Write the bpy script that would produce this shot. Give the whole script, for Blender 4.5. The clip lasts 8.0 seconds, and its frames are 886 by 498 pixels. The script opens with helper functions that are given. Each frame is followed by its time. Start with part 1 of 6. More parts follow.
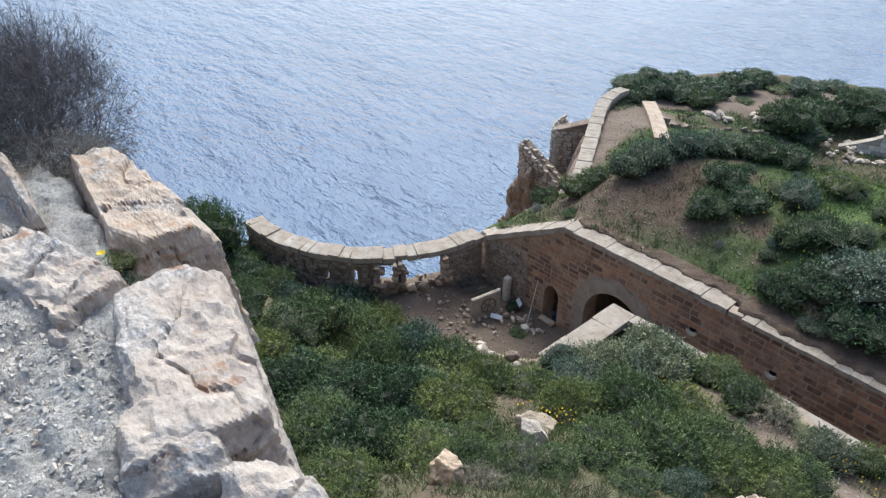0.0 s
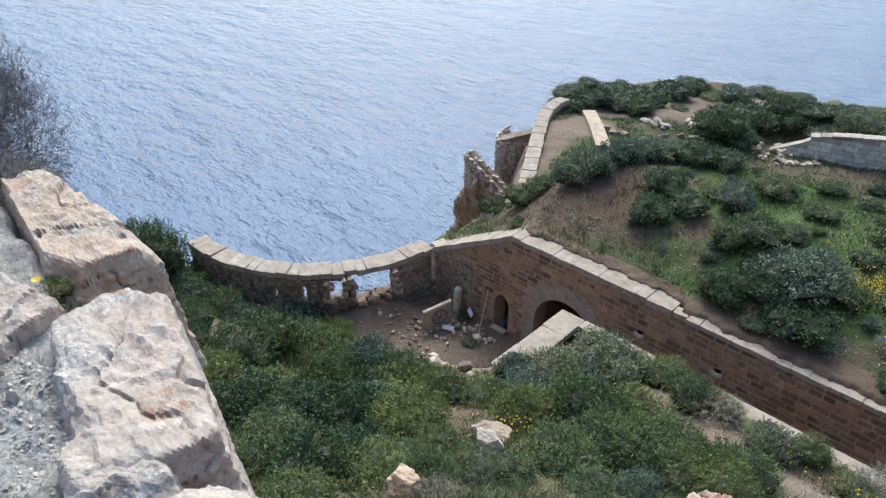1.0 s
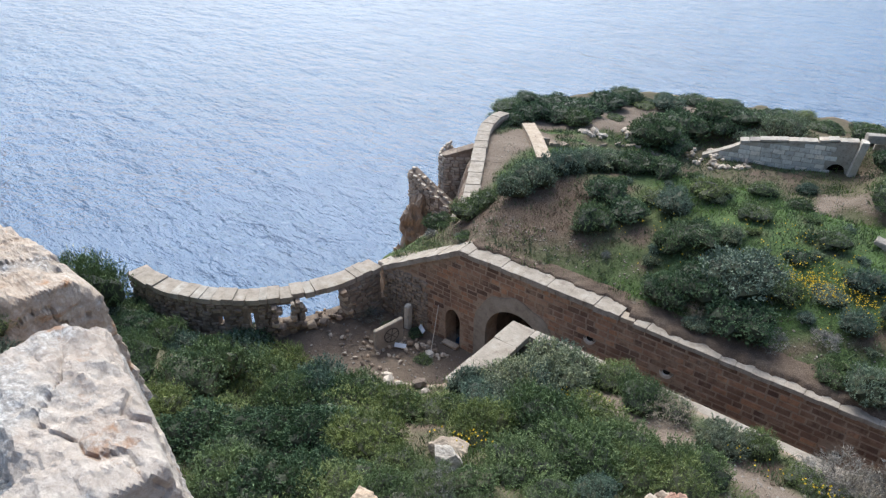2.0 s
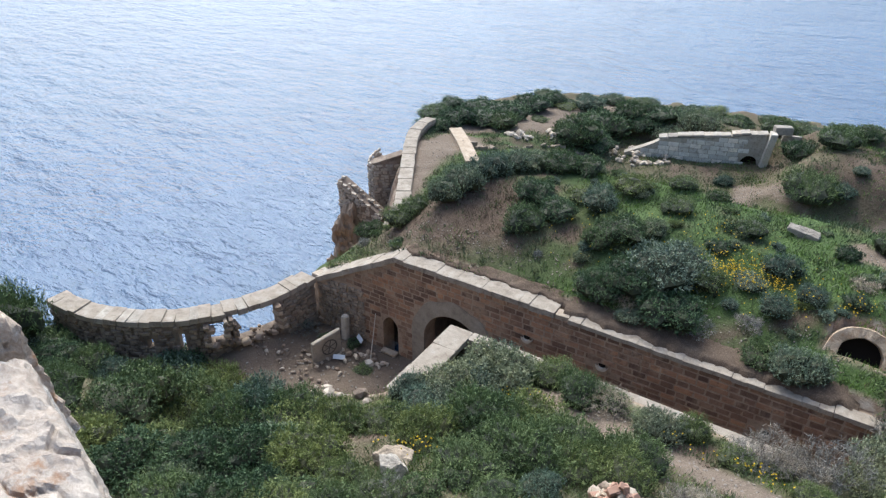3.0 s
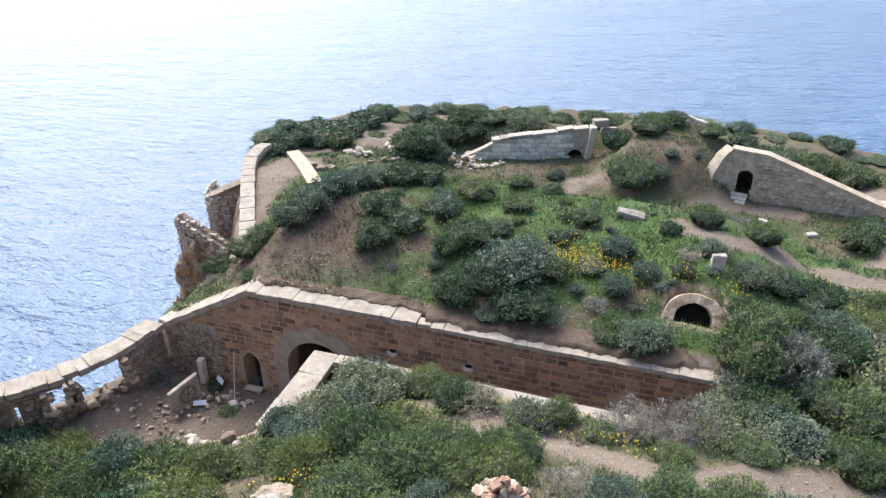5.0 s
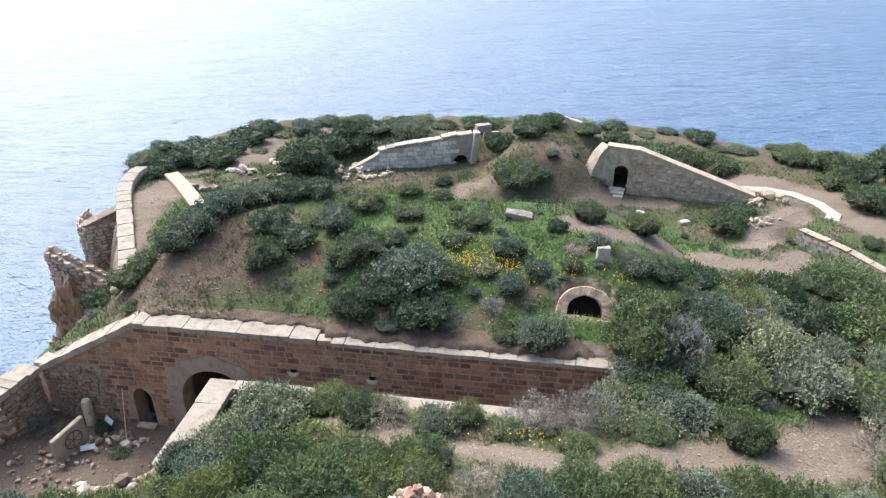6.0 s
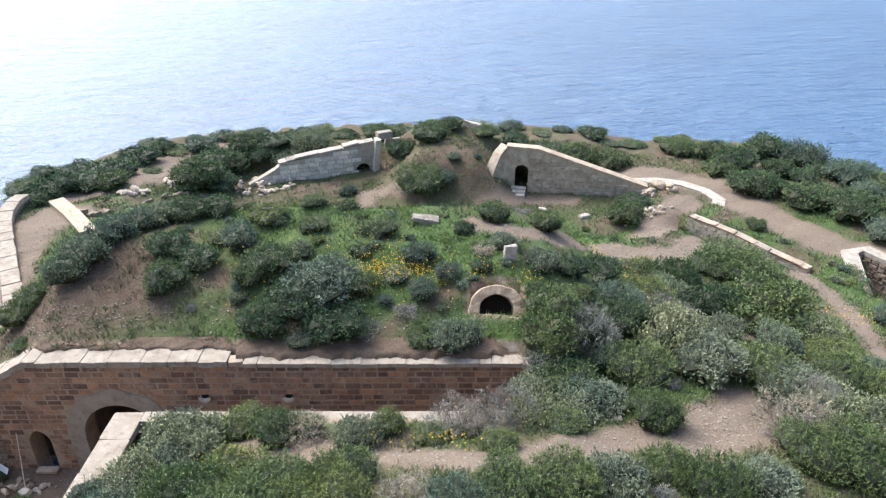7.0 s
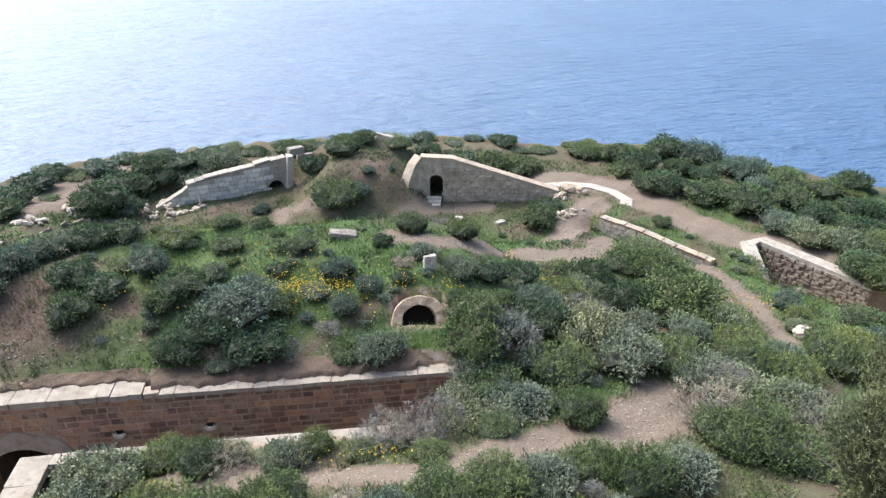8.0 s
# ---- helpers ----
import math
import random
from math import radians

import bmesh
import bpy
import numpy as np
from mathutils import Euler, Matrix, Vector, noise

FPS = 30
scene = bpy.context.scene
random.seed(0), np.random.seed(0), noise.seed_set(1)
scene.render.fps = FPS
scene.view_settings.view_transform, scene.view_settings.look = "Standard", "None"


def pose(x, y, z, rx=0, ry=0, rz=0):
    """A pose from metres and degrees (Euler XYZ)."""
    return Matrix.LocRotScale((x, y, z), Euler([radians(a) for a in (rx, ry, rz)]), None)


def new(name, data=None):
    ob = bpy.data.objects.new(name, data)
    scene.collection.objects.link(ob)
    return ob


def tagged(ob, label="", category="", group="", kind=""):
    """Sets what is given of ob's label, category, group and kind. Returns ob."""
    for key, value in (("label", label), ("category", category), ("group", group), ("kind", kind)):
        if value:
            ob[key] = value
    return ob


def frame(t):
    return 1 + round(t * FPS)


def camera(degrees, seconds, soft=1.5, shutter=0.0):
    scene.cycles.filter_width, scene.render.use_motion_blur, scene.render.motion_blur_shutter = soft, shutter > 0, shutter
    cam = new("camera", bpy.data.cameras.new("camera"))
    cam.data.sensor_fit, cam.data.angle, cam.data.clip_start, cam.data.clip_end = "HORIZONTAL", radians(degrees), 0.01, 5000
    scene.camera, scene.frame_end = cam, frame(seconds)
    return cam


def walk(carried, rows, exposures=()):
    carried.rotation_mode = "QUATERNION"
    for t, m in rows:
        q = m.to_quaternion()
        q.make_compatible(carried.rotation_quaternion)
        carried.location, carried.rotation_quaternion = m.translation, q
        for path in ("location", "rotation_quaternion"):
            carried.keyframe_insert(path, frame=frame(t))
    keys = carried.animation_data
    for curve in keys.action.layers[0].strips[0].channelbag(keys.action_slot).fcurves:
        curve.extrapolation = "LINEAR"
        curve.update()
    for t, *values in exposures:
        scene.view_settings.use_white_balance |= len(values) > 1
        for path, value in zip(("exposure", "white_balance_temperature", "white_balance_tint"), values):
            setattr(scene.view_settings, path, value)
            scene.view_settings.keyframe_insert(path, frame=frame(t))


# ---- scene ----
# A handheld pan from one standing point on the hillside, above a ruined coastal battery.
EYE = (0.0, 0.0, 24.3)
cam = camera(64.61, 8.0, soft=1.3)
# seconds, heading left of the fort's north, tilt, lean (degrees)
TURNS = [(0.0, 48.39, -33.51, -0.18),
        (0.5, 46.19, -33.05, -0.13),
        (1.0, 43.44, -32.50, 0.41),
        (2.5, 35.56, -30.72, 0.06),
        (3.0, 32.16, -30.59, 0.33),
        (3.5, 29.21, -30.30, 0.33),
        (4.0, 26.43, -29.93, 0.11),
        (4.5, 22.91, -29.65, -0.31),
        (6.0, 8.53, -28.56, -0.07),
        (6.5, 4.28, -28.34, -0.09),
        (7.0, 0.10, -28.05, -0.20),
        (7.5, -3.84, -27.69, -0.32),
        (8.0, -7.35, -27.12, -0.02)]
walk(cam, [(t, pose(*EYE, 90 + tilt, 0, head) @ pose(0, 0, 0, 0, 0, lean)) for t, head, tilt, lean in TURNS],
     exposures=[(0.0, -0.06, 5750, 1), (3.0, 0.05, 5750, 1), (4.5, 0.4, 5850, 3), (6.5, 0.5, 5950, 4), (8.0, 0.48, 5900, 4)])

# ---- light: hazy sun low over the sea, bright sky ----
SUN_LEFT, SUN_HIGH = 46.0, 50.0          # degrees left of +y, degrees above the horizon
world = bpy.data.worlds.new("sky")
scene.world = world
world.use_nodes = True
wn = world.node_tree
sky = wn.nodes.new("ShaderNodeTexSky")
sky.sky_type = "NISHITA"
sky.sun_disc = False
sky.sun_elevation, sky.sun_rotation = radians(SUN_HIGH), radians(-SUN_LEFT)
sky.altitude, sky.air_density, sky.dust_density, sky.ozone_density = 30.0, 0.7, 5.0, 1.0
wn.nodes["Background"].inputs[1].default_value = 0.345
wn.links.new(sky.outputs[0], wn.nodes["Background"].inputs[0])
sun = new("sun", bpy.data.lights.new("sun", "SUN"))
sun.data.energy, sun.data.angle, sun.data.color = 1.9, radians(26), (1.0, 0.97, 0.92)
toward = Vector((-math.sin(radians(SUN_LEFT)) * math.cos(radians(SUN_HIGH)), math.cos(radians(SUN_LEFT)) * math.cos(radians(SUN_HIGH)), math.sin(radians(SUN_HIGH))))
sun.matrix_world = Matrix.Translation((0, 0, 80)) @ toward.to_track_quat("Z", "Y").to_matrix().to_4x4()

# ---- materials ----
class Nodes:
    """A node material under construction."""
    def __init__(self, name, rough=0.9, spec=0.3):
        self.mat = bpy.data.materials.new(name)
        self.mat.use_nodes = True
        self.tree = self.mat.node_tree
        self.bsdf = self.tree.nodes["Principled BSDF"]
        self.bsdf.inputs["Roughness"].default_value = rough
        self.bsdf.inputs["Specular IOR Level"].default_value = spec
        self.geo = self.tree.nodes.new("ShaderNodeNewGeometry").outputs["Position"]

    def link(self, a, b):
        self.tree.links.new(a, b)
        return a

    def noise(self, scale, detail=4.0, rough=0.55, at=None, stretch=None):
        n = self.tree.nodes.new("ShaderNodeTexNoise")
        n.inputs["Scale"].default_value, n.inputs["Detail"].default_value, n.inputs["Roughness"].default_value = scale, detail, rough
        src = at or self.geo
        if stretch:
            m = self.tree.nodes.new("ShaderNodeMapping")
            m.inputs["Rotation"].default_value = (0, 0, radians(stretch[1]))
            m.inputs["Scale"].default_value = stretch[0]
            self.link(src, m.inputs["Vector"])
            src = m.outputs[0]
        self.link(src, n.inputs["Vector"])
        return n.outputs["Fac"]

    def ramp(self, fac, *stops):
        r = self.tree.nodes.new("ShaderNodeValToRGB")
        els = r.color_ramp.elements
        while len(els) < len(stops):
            els.new(0.5)
        for e, (p, c) in zip(els, stops):
            e.position, e.color = p, (*c, 1) if len(c) == 3 else c
        self.link(fac, r.inputs[0])
        return r.outputs[0]

    def mix(self, fac, a, b, how="MIX"):
        m = self.tree.nodes.new("ShaderNodeMix")
        m.data_type, m.blend_type = "RGBA", how
        for sock, v in ((m.inputs[0], fac), (m.inputs[6], a), (m.inputs[7], b)):
            if isinstance(v, (int, float)):
                sock.default_value = v
            elif isinstance(v, tuple):
                sock.default_value = (*v, 1)
            else:
                self.link(v, sock)
        return m.outputs[2]

    def math(self, op, a, b=0.0):
        m = self.tree.nodes.new("ShaderNodeMath")
        m.operation = op
        for sock, v in zip(m.inputs, (a, b)):
            if isinstance(v, (int, float)):
                sock.default_value = v
            else:
                self.link(v, sock)
        return m.outputs[0]

    def attr(self, name):
        a = self.tree.nodes.new("ShaderNodeAttribute")
        a.attribute_name = name
        return a.outputs["Fac"]

    def random(self):
        return self.tree.nodes.new("ShaderNodeObjectInfo").outputs["Random"]

    def island(self):
        return self.tree.nodes.new("ShaderNodeNewGeometry").outputs["Random Per Island"]

    def bump(self, height, strength, dist):
        b = self.tree.nodes.new("ShaderNodeBump")
        b.inputs["Strength"].default_value, b.inputs["Distance"].default_value = strength, dist
        self.link(height, b.inputs["Height"])
        old = self.bsdf.inputs["Normal"].links
        if old:
            self.link(old[0].from_socket, b.inputs["Normal"])
        self.link(b.outputs[0], self.bsdf.inputs["Normal"])

    def done(self, colour):
        if isinstance(colour, tuple):
            self.bsdf.inputs["Base Color"].default_value = (*colour, 1)
        else:
            self.link(colour, self.bsdf.inputs["Base Color"])
        return self.mat


def stone(name, dark, mid, light, grain=9.0, stain=(0.09, 0.075, 0.06), vary="random", bump=0.6, stained=0.5, smear=None):
    """Weathered stone: three tones, blotches, grey stains, pitted relief and a shade of its own for each piece."""
    n = Nodes(name, 0.92, 0.2)
    c = n.ramp(n.noise(1.7, 5, 0.6), (0.3, dark), (0.5, mid), (0.72, light))
    fine = n.noise(grain * 4, 5, 0.65)
    c = n.mix(0.55, c, n.ramp(fine, (0.3, dark), (0.6, mid), (0.8, light)))
    tone = n.random() if vary == "random" else n.island()
    c = n.mix(0.85, c, n.ramp(tone, (0.0, (0.62, 0.62, 0.64)), (0.35, (0.85, 0.83, 0.8)), (0.7, (1.0, 1.0, 1.0)), (1.0, (1.18, 1.08, 0.98))), "MULTIPLY")
    if smear:
        c = n.mix(0.8, c, n.ramp(tone, (0.0, (0.6, 0.62, 0.68)), (0.5, (0.95, 0.95, 0.95)), (1.0, (1.4, 1.32, 1.18))), "MULTIPLY")
        c = n.mix(n.ramp(n.noise(0.8, 7, 0.7), (0.5, (0, 0, 0)), (0.64, (0.75, 0.75, 0.75))), c, smear)
    spots = n.ramp(n.noise(grain * 0.5, 6, 0.7), (0.52, (0, 0, 0)), (0.66, (1, 1, 1)))
    c = n.mix(n.math("MULTIPLY", spots, stained), c, stain)
    n.bump(n.noise(grain, 6, 0.7), bump, 0.05)
    n.bump(fine, bump * 0.7, 0.012)
    return n.done(c)


def leaf(name, dark, mid, light, rough=0.65):
    """Foliage: a tone for each leaf, paler young growth at the tips, a tone for each clump and each shrub."""
    n = Nodes(name, rough, 0.25)
    c = n.ramp(n.island(), (0.0, dark), (0.5, mid), (1.0, mid))
    c = n.mix(n.math("MULTIPLY", n.attr("young"), 0.8), c, light)
    c = n.mix(0.8, c, n.ramp(n.random(), (0.0, (0.64, 0.74, 0.72)), (0.5, (1.0, 1.0, 0.98)), (1.0, (1.42, 1.24, 0.9))), "MULTIPLY")
    c = n.mix(0.55, c, n.ramp(n.noise(1.3, 3), (0.34, (0.5, 0.54, 0.55)), (0.66, (1.3, 1.2, 1.0))), "MULTIPLY")
    c = n.mix(0.45, c, n.ramp(n.noise(5.5, 4, 0.6), (0.36, (0.5, 0.55, 0.55)), (0.64, (1.35, 1.28, 1.05))), "MULTIPLY")
    return n.done(c)


M_LIME = stone("pale_limestone", (0.23, 0.195, 0.16), (0.42, 0.375, 0.32), (0.62, 0.575, 0.505), 8, (0.2, 0.175, 0.145), stained=0.7)
M_COPE = stone("worn_coping_limestone", (0.21, 0.17, 0.132), (0.36, 0.31, 0.255), (0.53, 0.475, 0.41), 6, (0.19, 0.15, 0.115), vary="island", stained=0.75)
M_TAN = stone("tan_limestone", (0.25, 0.19, 0.14), (0.42, 0.345, 0.265), (0.58, 0.5, 0.41), 8, (0.16, 0.12, 0.09))
RED_TONES = ((0.17, 0.1, 0.07), (0.29, 0.178, 0.122), (0.44, 0.305, 0.21))
M_RED = stone("red_sandstone", *RED_TONES, 7, (0.1, 0.066, 0.05), stained=0.55, smear=(0.38, 0.265, 0.18))
M_MORTAR = stone("sandy_mortar", (0.24, 0.165, 0.118), (0.39, 0.285, 0.205), (0.54, 0.425, 0.32), 10, (0.1, 0.072, 0.055), vary="island")
M_RUBBLE = stone("rubble_stone", (0.14, 0.105, 0.082), (0.275, 0.215, 0.168), (0.44, 0.37, 0.305), 9, (0.06, 0.045, 0.037))
M_PLASTER = stone("grey_plaster", (0.23, 0.19, 0.15), (0.37, 0.32, 0.26), (0.5, 0.445, 0.375), 5, (0.14, 0.12, 0.1), vary="island", bump=0.3)
M_CONCRETE = stone("old_concrete", (0.4, 0.35, 0.28), (0.58, 0.52, 0.44), (0.72, 0.67, 0.595), 6, (0.22, 0.18, 0.14), vary="island", bump=0.3)
M_CASEMATE = stone("casemate_plaster", (0.24, 0.185, 0.14), (0.5, 0.42, 0.33), (0.74, 0.66, 0.56), 3, (0.26, 0.17, 0.11), vary="island", bump=0.5, stained=0.7)
# near-black colour that stands in for the shade inside small openings
M_SHADE_BLACK = Nodes("opening_shade_black", 1.0, 0.0).done((0.02, 0.017, 0.015))
M_TWIG = stone("grey_twig", (0.07, 0.06, 0.055), (0.15, 0.13, 0.12), (0.26, 0.24, 0.225), 20, vary="island", bump=0.0)
# inner twigs, coloured near black to deepen the shade between leaves
M_INNER = leaf("shaded_inner_twigs", (0.022, 0.027, 0.015), (0.039, 0.046, 0.027), (0.05, 0.055, 0.032))
M_LEAF = {
    "dark": leaf("mastic_leaf", (0.033, 0.058, 0.032), (0.08, 0.13, 0.068), (0.18, 0.255, 0.14)),
    "green": leaf("broom_leaf", (0.055, 0.08, 0.034), (0.122, 0.172, 0.07), (0.265, 0.325, 0.155)),
    "grey": leaf("saltbush_leaf", (0.105, 0.138, 0.106), (0.195, 0.24, 0.192), (0.3, 0.34, 0.28)),
    "blue": leaf("wormwood_leaf", (0.06, 0.098, 0.078), (0.138, 0.195, 0.158), (0.275, 0.33, 0.27)),
    "dry": leaf("dry_twig_leaf", (0.13, 0.12, 0.122), (0.26, 0.245, 0.25), (0.4, 0.38, 0.385)),
}


def ground_material():
    n = Nodes("hillside_ground", 0.95, 0.15)
    dirt = n.ramp(n.noise(0.9, 6, 0.65), (0.3, (0.072, 0.052, 0.037)), (0.52, (0.122, 0.09, 0.066)), (0.74, (0.195, 0.152, 0.114)))
    grit = n.noise(22, 5, 0.7)
    dirt = n.mix(0.5, dirt, n.ramp(grit, (0.36, (0.045, 0.032, 0.024)), (0.55, (0.13, 0.09, 0.065)), (0.7, (0.3, 0.24, 0.185))))
    grass = n.ramp(n.noise(14, 5, 0.7), (0.3, (0.026, 0.042, 0.016)), (0.52, (0.066, 0.108, 0.032)), (0.72, (0.14, 0.195, 0.07)))
    c = n.mix(n.attr("grass"), dirt, grass)
    trail = n.ramp(n.noise(16, 5, 0.7), (0.3, (0.115, 0.086, 0.064)), (0.55, (0.188, 0.145, 0.11)), (0.75, (0.34, 0.29, 0.24)))
    c = n.mix(n.attr("trail"), c, trail)
    rock = n.ramp(n.noise(1.2, 7, 0.7), (0.32, (0.13, 0.08, 0.055)), (0.5, (0.3, 0.22, 0.16)), (0.7, (0.48, 0.41, 0.34)))
    c = n.mix(n.attr("rock"), c, rock)
    n.bump(n.noise(2.5, 6, 0.7), 0.7, 0.15)
    n.bump(grit, 0.8, 0.03)
    return n.done(c)


def sea_material():
    n = Nodes("sea_water", 0.26, 1.0)
    n.bsdf.inputs["IOR"].default_value = 1.42
    c = n.ramp(n.noise(0.012, 3), (0.35, (0.048, 0.104, 0.2)), (0.65, (0.06, 0.124, 0.228)))
    n.bump(n.noise(0.03, 3, 0.5, stretch=((1.0, 2.6, 1.0), 24)), 1.0, 3.2)
    n.bump(n.noise(0.075, 4, 0.55, stretch=((1.0, 2.6, 1.0), 30)), 1.0, 3.6)
    n.bump(n.noise(0.2, 4, 0.58, stretch=((1.0, 2.2, 1.0), 38)), 1.0, 1.6)
    n.bump(n.noise(0.55, 4, 0.6, stretch=((1.0, 1.9, 1.0), 24)), 1.0, 0.8)
    n.bump(n.noise(1.3, 3, 0.6, stretch=((1.0, 1.5, 1.0), 50)), 1.0, 0.3)
    return n.done(c)


M_GROUND, M_SEA = ground_material(), sea_material()

M_FACING = stone("facing_stone", (0.17, 0.125, 0.095), (0.33, 0.265, 0.205), (0.52, 0.45, 0.37), 9, (0.08, 0.06, 0.045), vary="island")
M_FACING_PALE = stone("pale_facing_stone", (0.3, 0.25, 0.2), (0.48, 0.42, 0.35), (0.65, 0.59, 0.51), 9, (0.16, 0.13, 0.1), vary="island")

# ---- building helpers ----
def mesh_of(name, verts, faces, mats, idx=None, smooth=False):
    me = bpy.data.meshes.new(name)
    me.from_pydata([tuple(v) for v in verts], [], faces)
    for m in mats if isinstance(mats, (list, tuple)) else [mats]:
        me.materials.append(m)
    if idx is not None:
        me.polygons.foreach_set("material_index", np.asarray(idx, dtype=np.int32))
    if smooth:
        me.polygons.foreach_set("use_smooth", np.ones(len(me.polygons), dtype=bool))
    me.update()
    return me


def put(name, me, parent=None, label="", category="", group="", kind="", m=None):
    ob = new(name, me)
    if m is not None:
        ob.matrix_world = m
    if parent is not None:
        ob.parent = parent
    return tagged(ob, label, category, group, kind)


def part(name, bm, material, parent, label=""):
    me = bpy.data.meshes.new(name)
    bm.to_mesh(me)
    bm.free()
    me.materials.append(material)
    return put(name, me, parent, label)


def step(a, b, x):
    t = np.clip((np.asarray(x, dtype=float) - a) / (b - a), 0, 1)
    return t * t * (3 - 2 * t)


def inside(poly, x, y):
    """Signed distance to a closed outline, positive within."""
    p = np.array(poly, dtype=float)
    q = np.roll(p, -1, axis=0)
    best, odd = np.full(np.shape(x), 1e9), np.zeros(np.shape(x), dtype=bool)
    for (ax, ay), (bx, by) in zip(p, q):
        dx, dy = bx - ax, by - ay
        t = np.clip(((x - ax) * dx + (y - ay) * dy) / (dx * dx + dy * dy), 0, 1)
        best = np.minimum(best, np.hypot(x - ax - t * dx, y - ay - t * dy))
        if ay != by:
            odd ^= ((ay > y) != (by > y)) & (x < ax + (y - ay) / (by - ay) * dx)
    return np.where(odd, best, -best)


def along(line, x, y):
    """Distance to an open line."""
    best = np.full(np.shape(x), 1e9)
    for (ax, ay), (bx, by) in zip(line, line[1:]):
        dx, dy = bx - ax, by - ay
        t = np.clip(((x - ax) * dx + (y - ay) * dy) / (dx * dx + dy * dy), 0, 1)
        best = np.minimum(best, np.hypot(x - ax - t * dx, y - ay - t * dy))
    return best


def wavy(x, y, size, seed=0.0):
    """Smooth pseudo-random relief from crossed waves, about -1 to 1."""
    x, y = np.asarray(x, dtype=float) / size, np.asarray(y, dtype=float) / size
    s = seed * 1.7
    return (np.sin(2.1 * x + 1.3 * y + s) + np.sin(-1.7 * x + 2.6 * y + 2 * s) + np.sin(3.9 * x + 3.1 * y + 3 * s) * 0.6
            + np.sin(-4.6 * x + 5.3 * y + 5 * s) * 0.45 + np.sin(8.3 * x - 6.1 * y + s) * 0.25) / 2.6


# ---- plan of the fort: x along the scarp wall, y away from the hill, courtyard floor near z = 0 ----
WALL_Y, COPE_Z = 24.2, 5.72
APEX_X, RAKE_X, END_X = -18.1, -23.6, 3.4
NEAR_Z, NEAR_Y, NEAR_X = 6.0, 20.95, -12.7
ARC_C, ARC_R, ARC_Z = (-33.3, 24.4), 9.6, 2.95
PARAPET = [(-23.9, 26.0), (-23.9, 30.6), (-24.1, 32.1), (-25.7, 34.9), (-27.5, 37.8), (-29.3, 40.7), (-30.5, 42.7), (-31.3, 44.1), (-31.9, 45.5), (-32.3, 47.0), (-32.4, 48.7)]
PARA_Z = 3.1
COAST = [(-160, -60), (-80, -8), (-50, 6), (-40, 12.0)] + \
        [(ARC_C[0] + 9.1 * math.cos(radians(a)), ARC_C[1] + 9.1 * math.sin(radians(a))) for a in (-100, -80, -60, -40, -20, -4)] + \
        [(-24.2, 26), (-23.7, 31), (-23.8, 32.6), (-28.8, 41.2), (-31.0, 44.9), (-33.4, 50), (-36.8, 58), (-29, 68), (-17, 73), (-1, 75.5), (19, 72),
         (31, 71), (39, 65), (45, 58), (58, 50), (90, 46), (160, 40), (160, -60)]
COURT = [(-12.7, 24.85), (-12.7, 15.6), (-16.4, 13.9), (-20.5, 14.6), (-27.0, 15.6), (-31.5, 14.4), (-34.5, 15.2), (-33.0, 20.0), (-23.6, 24.85)]
PIT_FLOOR = [(27.9, 38.0), (29.8, 44.0), (30.3, 44.3), (34.4, 37.1), (41.5, 37.2), (41.5, 33.5), (31.0, 33.0)]
TRAILS = [([(-7.9, 19.3), (-5.9, 18.5), (-4.1, 17.7), (-1.8, 17.3), (0.9, 16.9), (2.8, 17.5), (6.0, 19.0), (9.0, 20.4), (11.2, 21.3)], 0.85),
          ([(1.5, 34.2), (3.0, 33.3), (4.4, 33.1), (6.2, 34.3), (7.9, 36.3), (11.2, 43.7), (12.9, 43.6), (14.6, 43.8), (16.3, 43.7), (17.5, 44.0), (18, 46)], 0.8),
          ([(9.3, 19.6), (11.2, 20.4), (12.4, 22.2)], 1.35),
          ([(11.6, 41.6), (14.5, 42.6), (17.5, 43.8), (19.2, 46)], 1.5),
          ([(14, 61), (20, 60.5), (23.8, 57.6), (25.2, 54), (26.5, 49.8), (28.4, 46.4)], 2.1),
          ([(28.4, 46.4), (32, 45), (38, 39)], 1.3),
          ([(25.4, 42.6), (23.7, 40.6), (24.0, 37.6), (23.4, 33.7), (21.9, 28.3)], 0.7),
          ([(20.2, 54.0), (17.4, 50.6), (15.6, 48.2)], 1.5),
          ([(-33, 50), (-27, 57), (-26, 63), (-22, 66)], 2.6),
          ([(-27, 36), (-29, 42), (-28, 47)], 2.2),
          ([(-6, 52), (-7, 58), (-2, 56)], 0.7),
          ([(2, 53), (6, 57), (11, 56.5)], 1.0)]


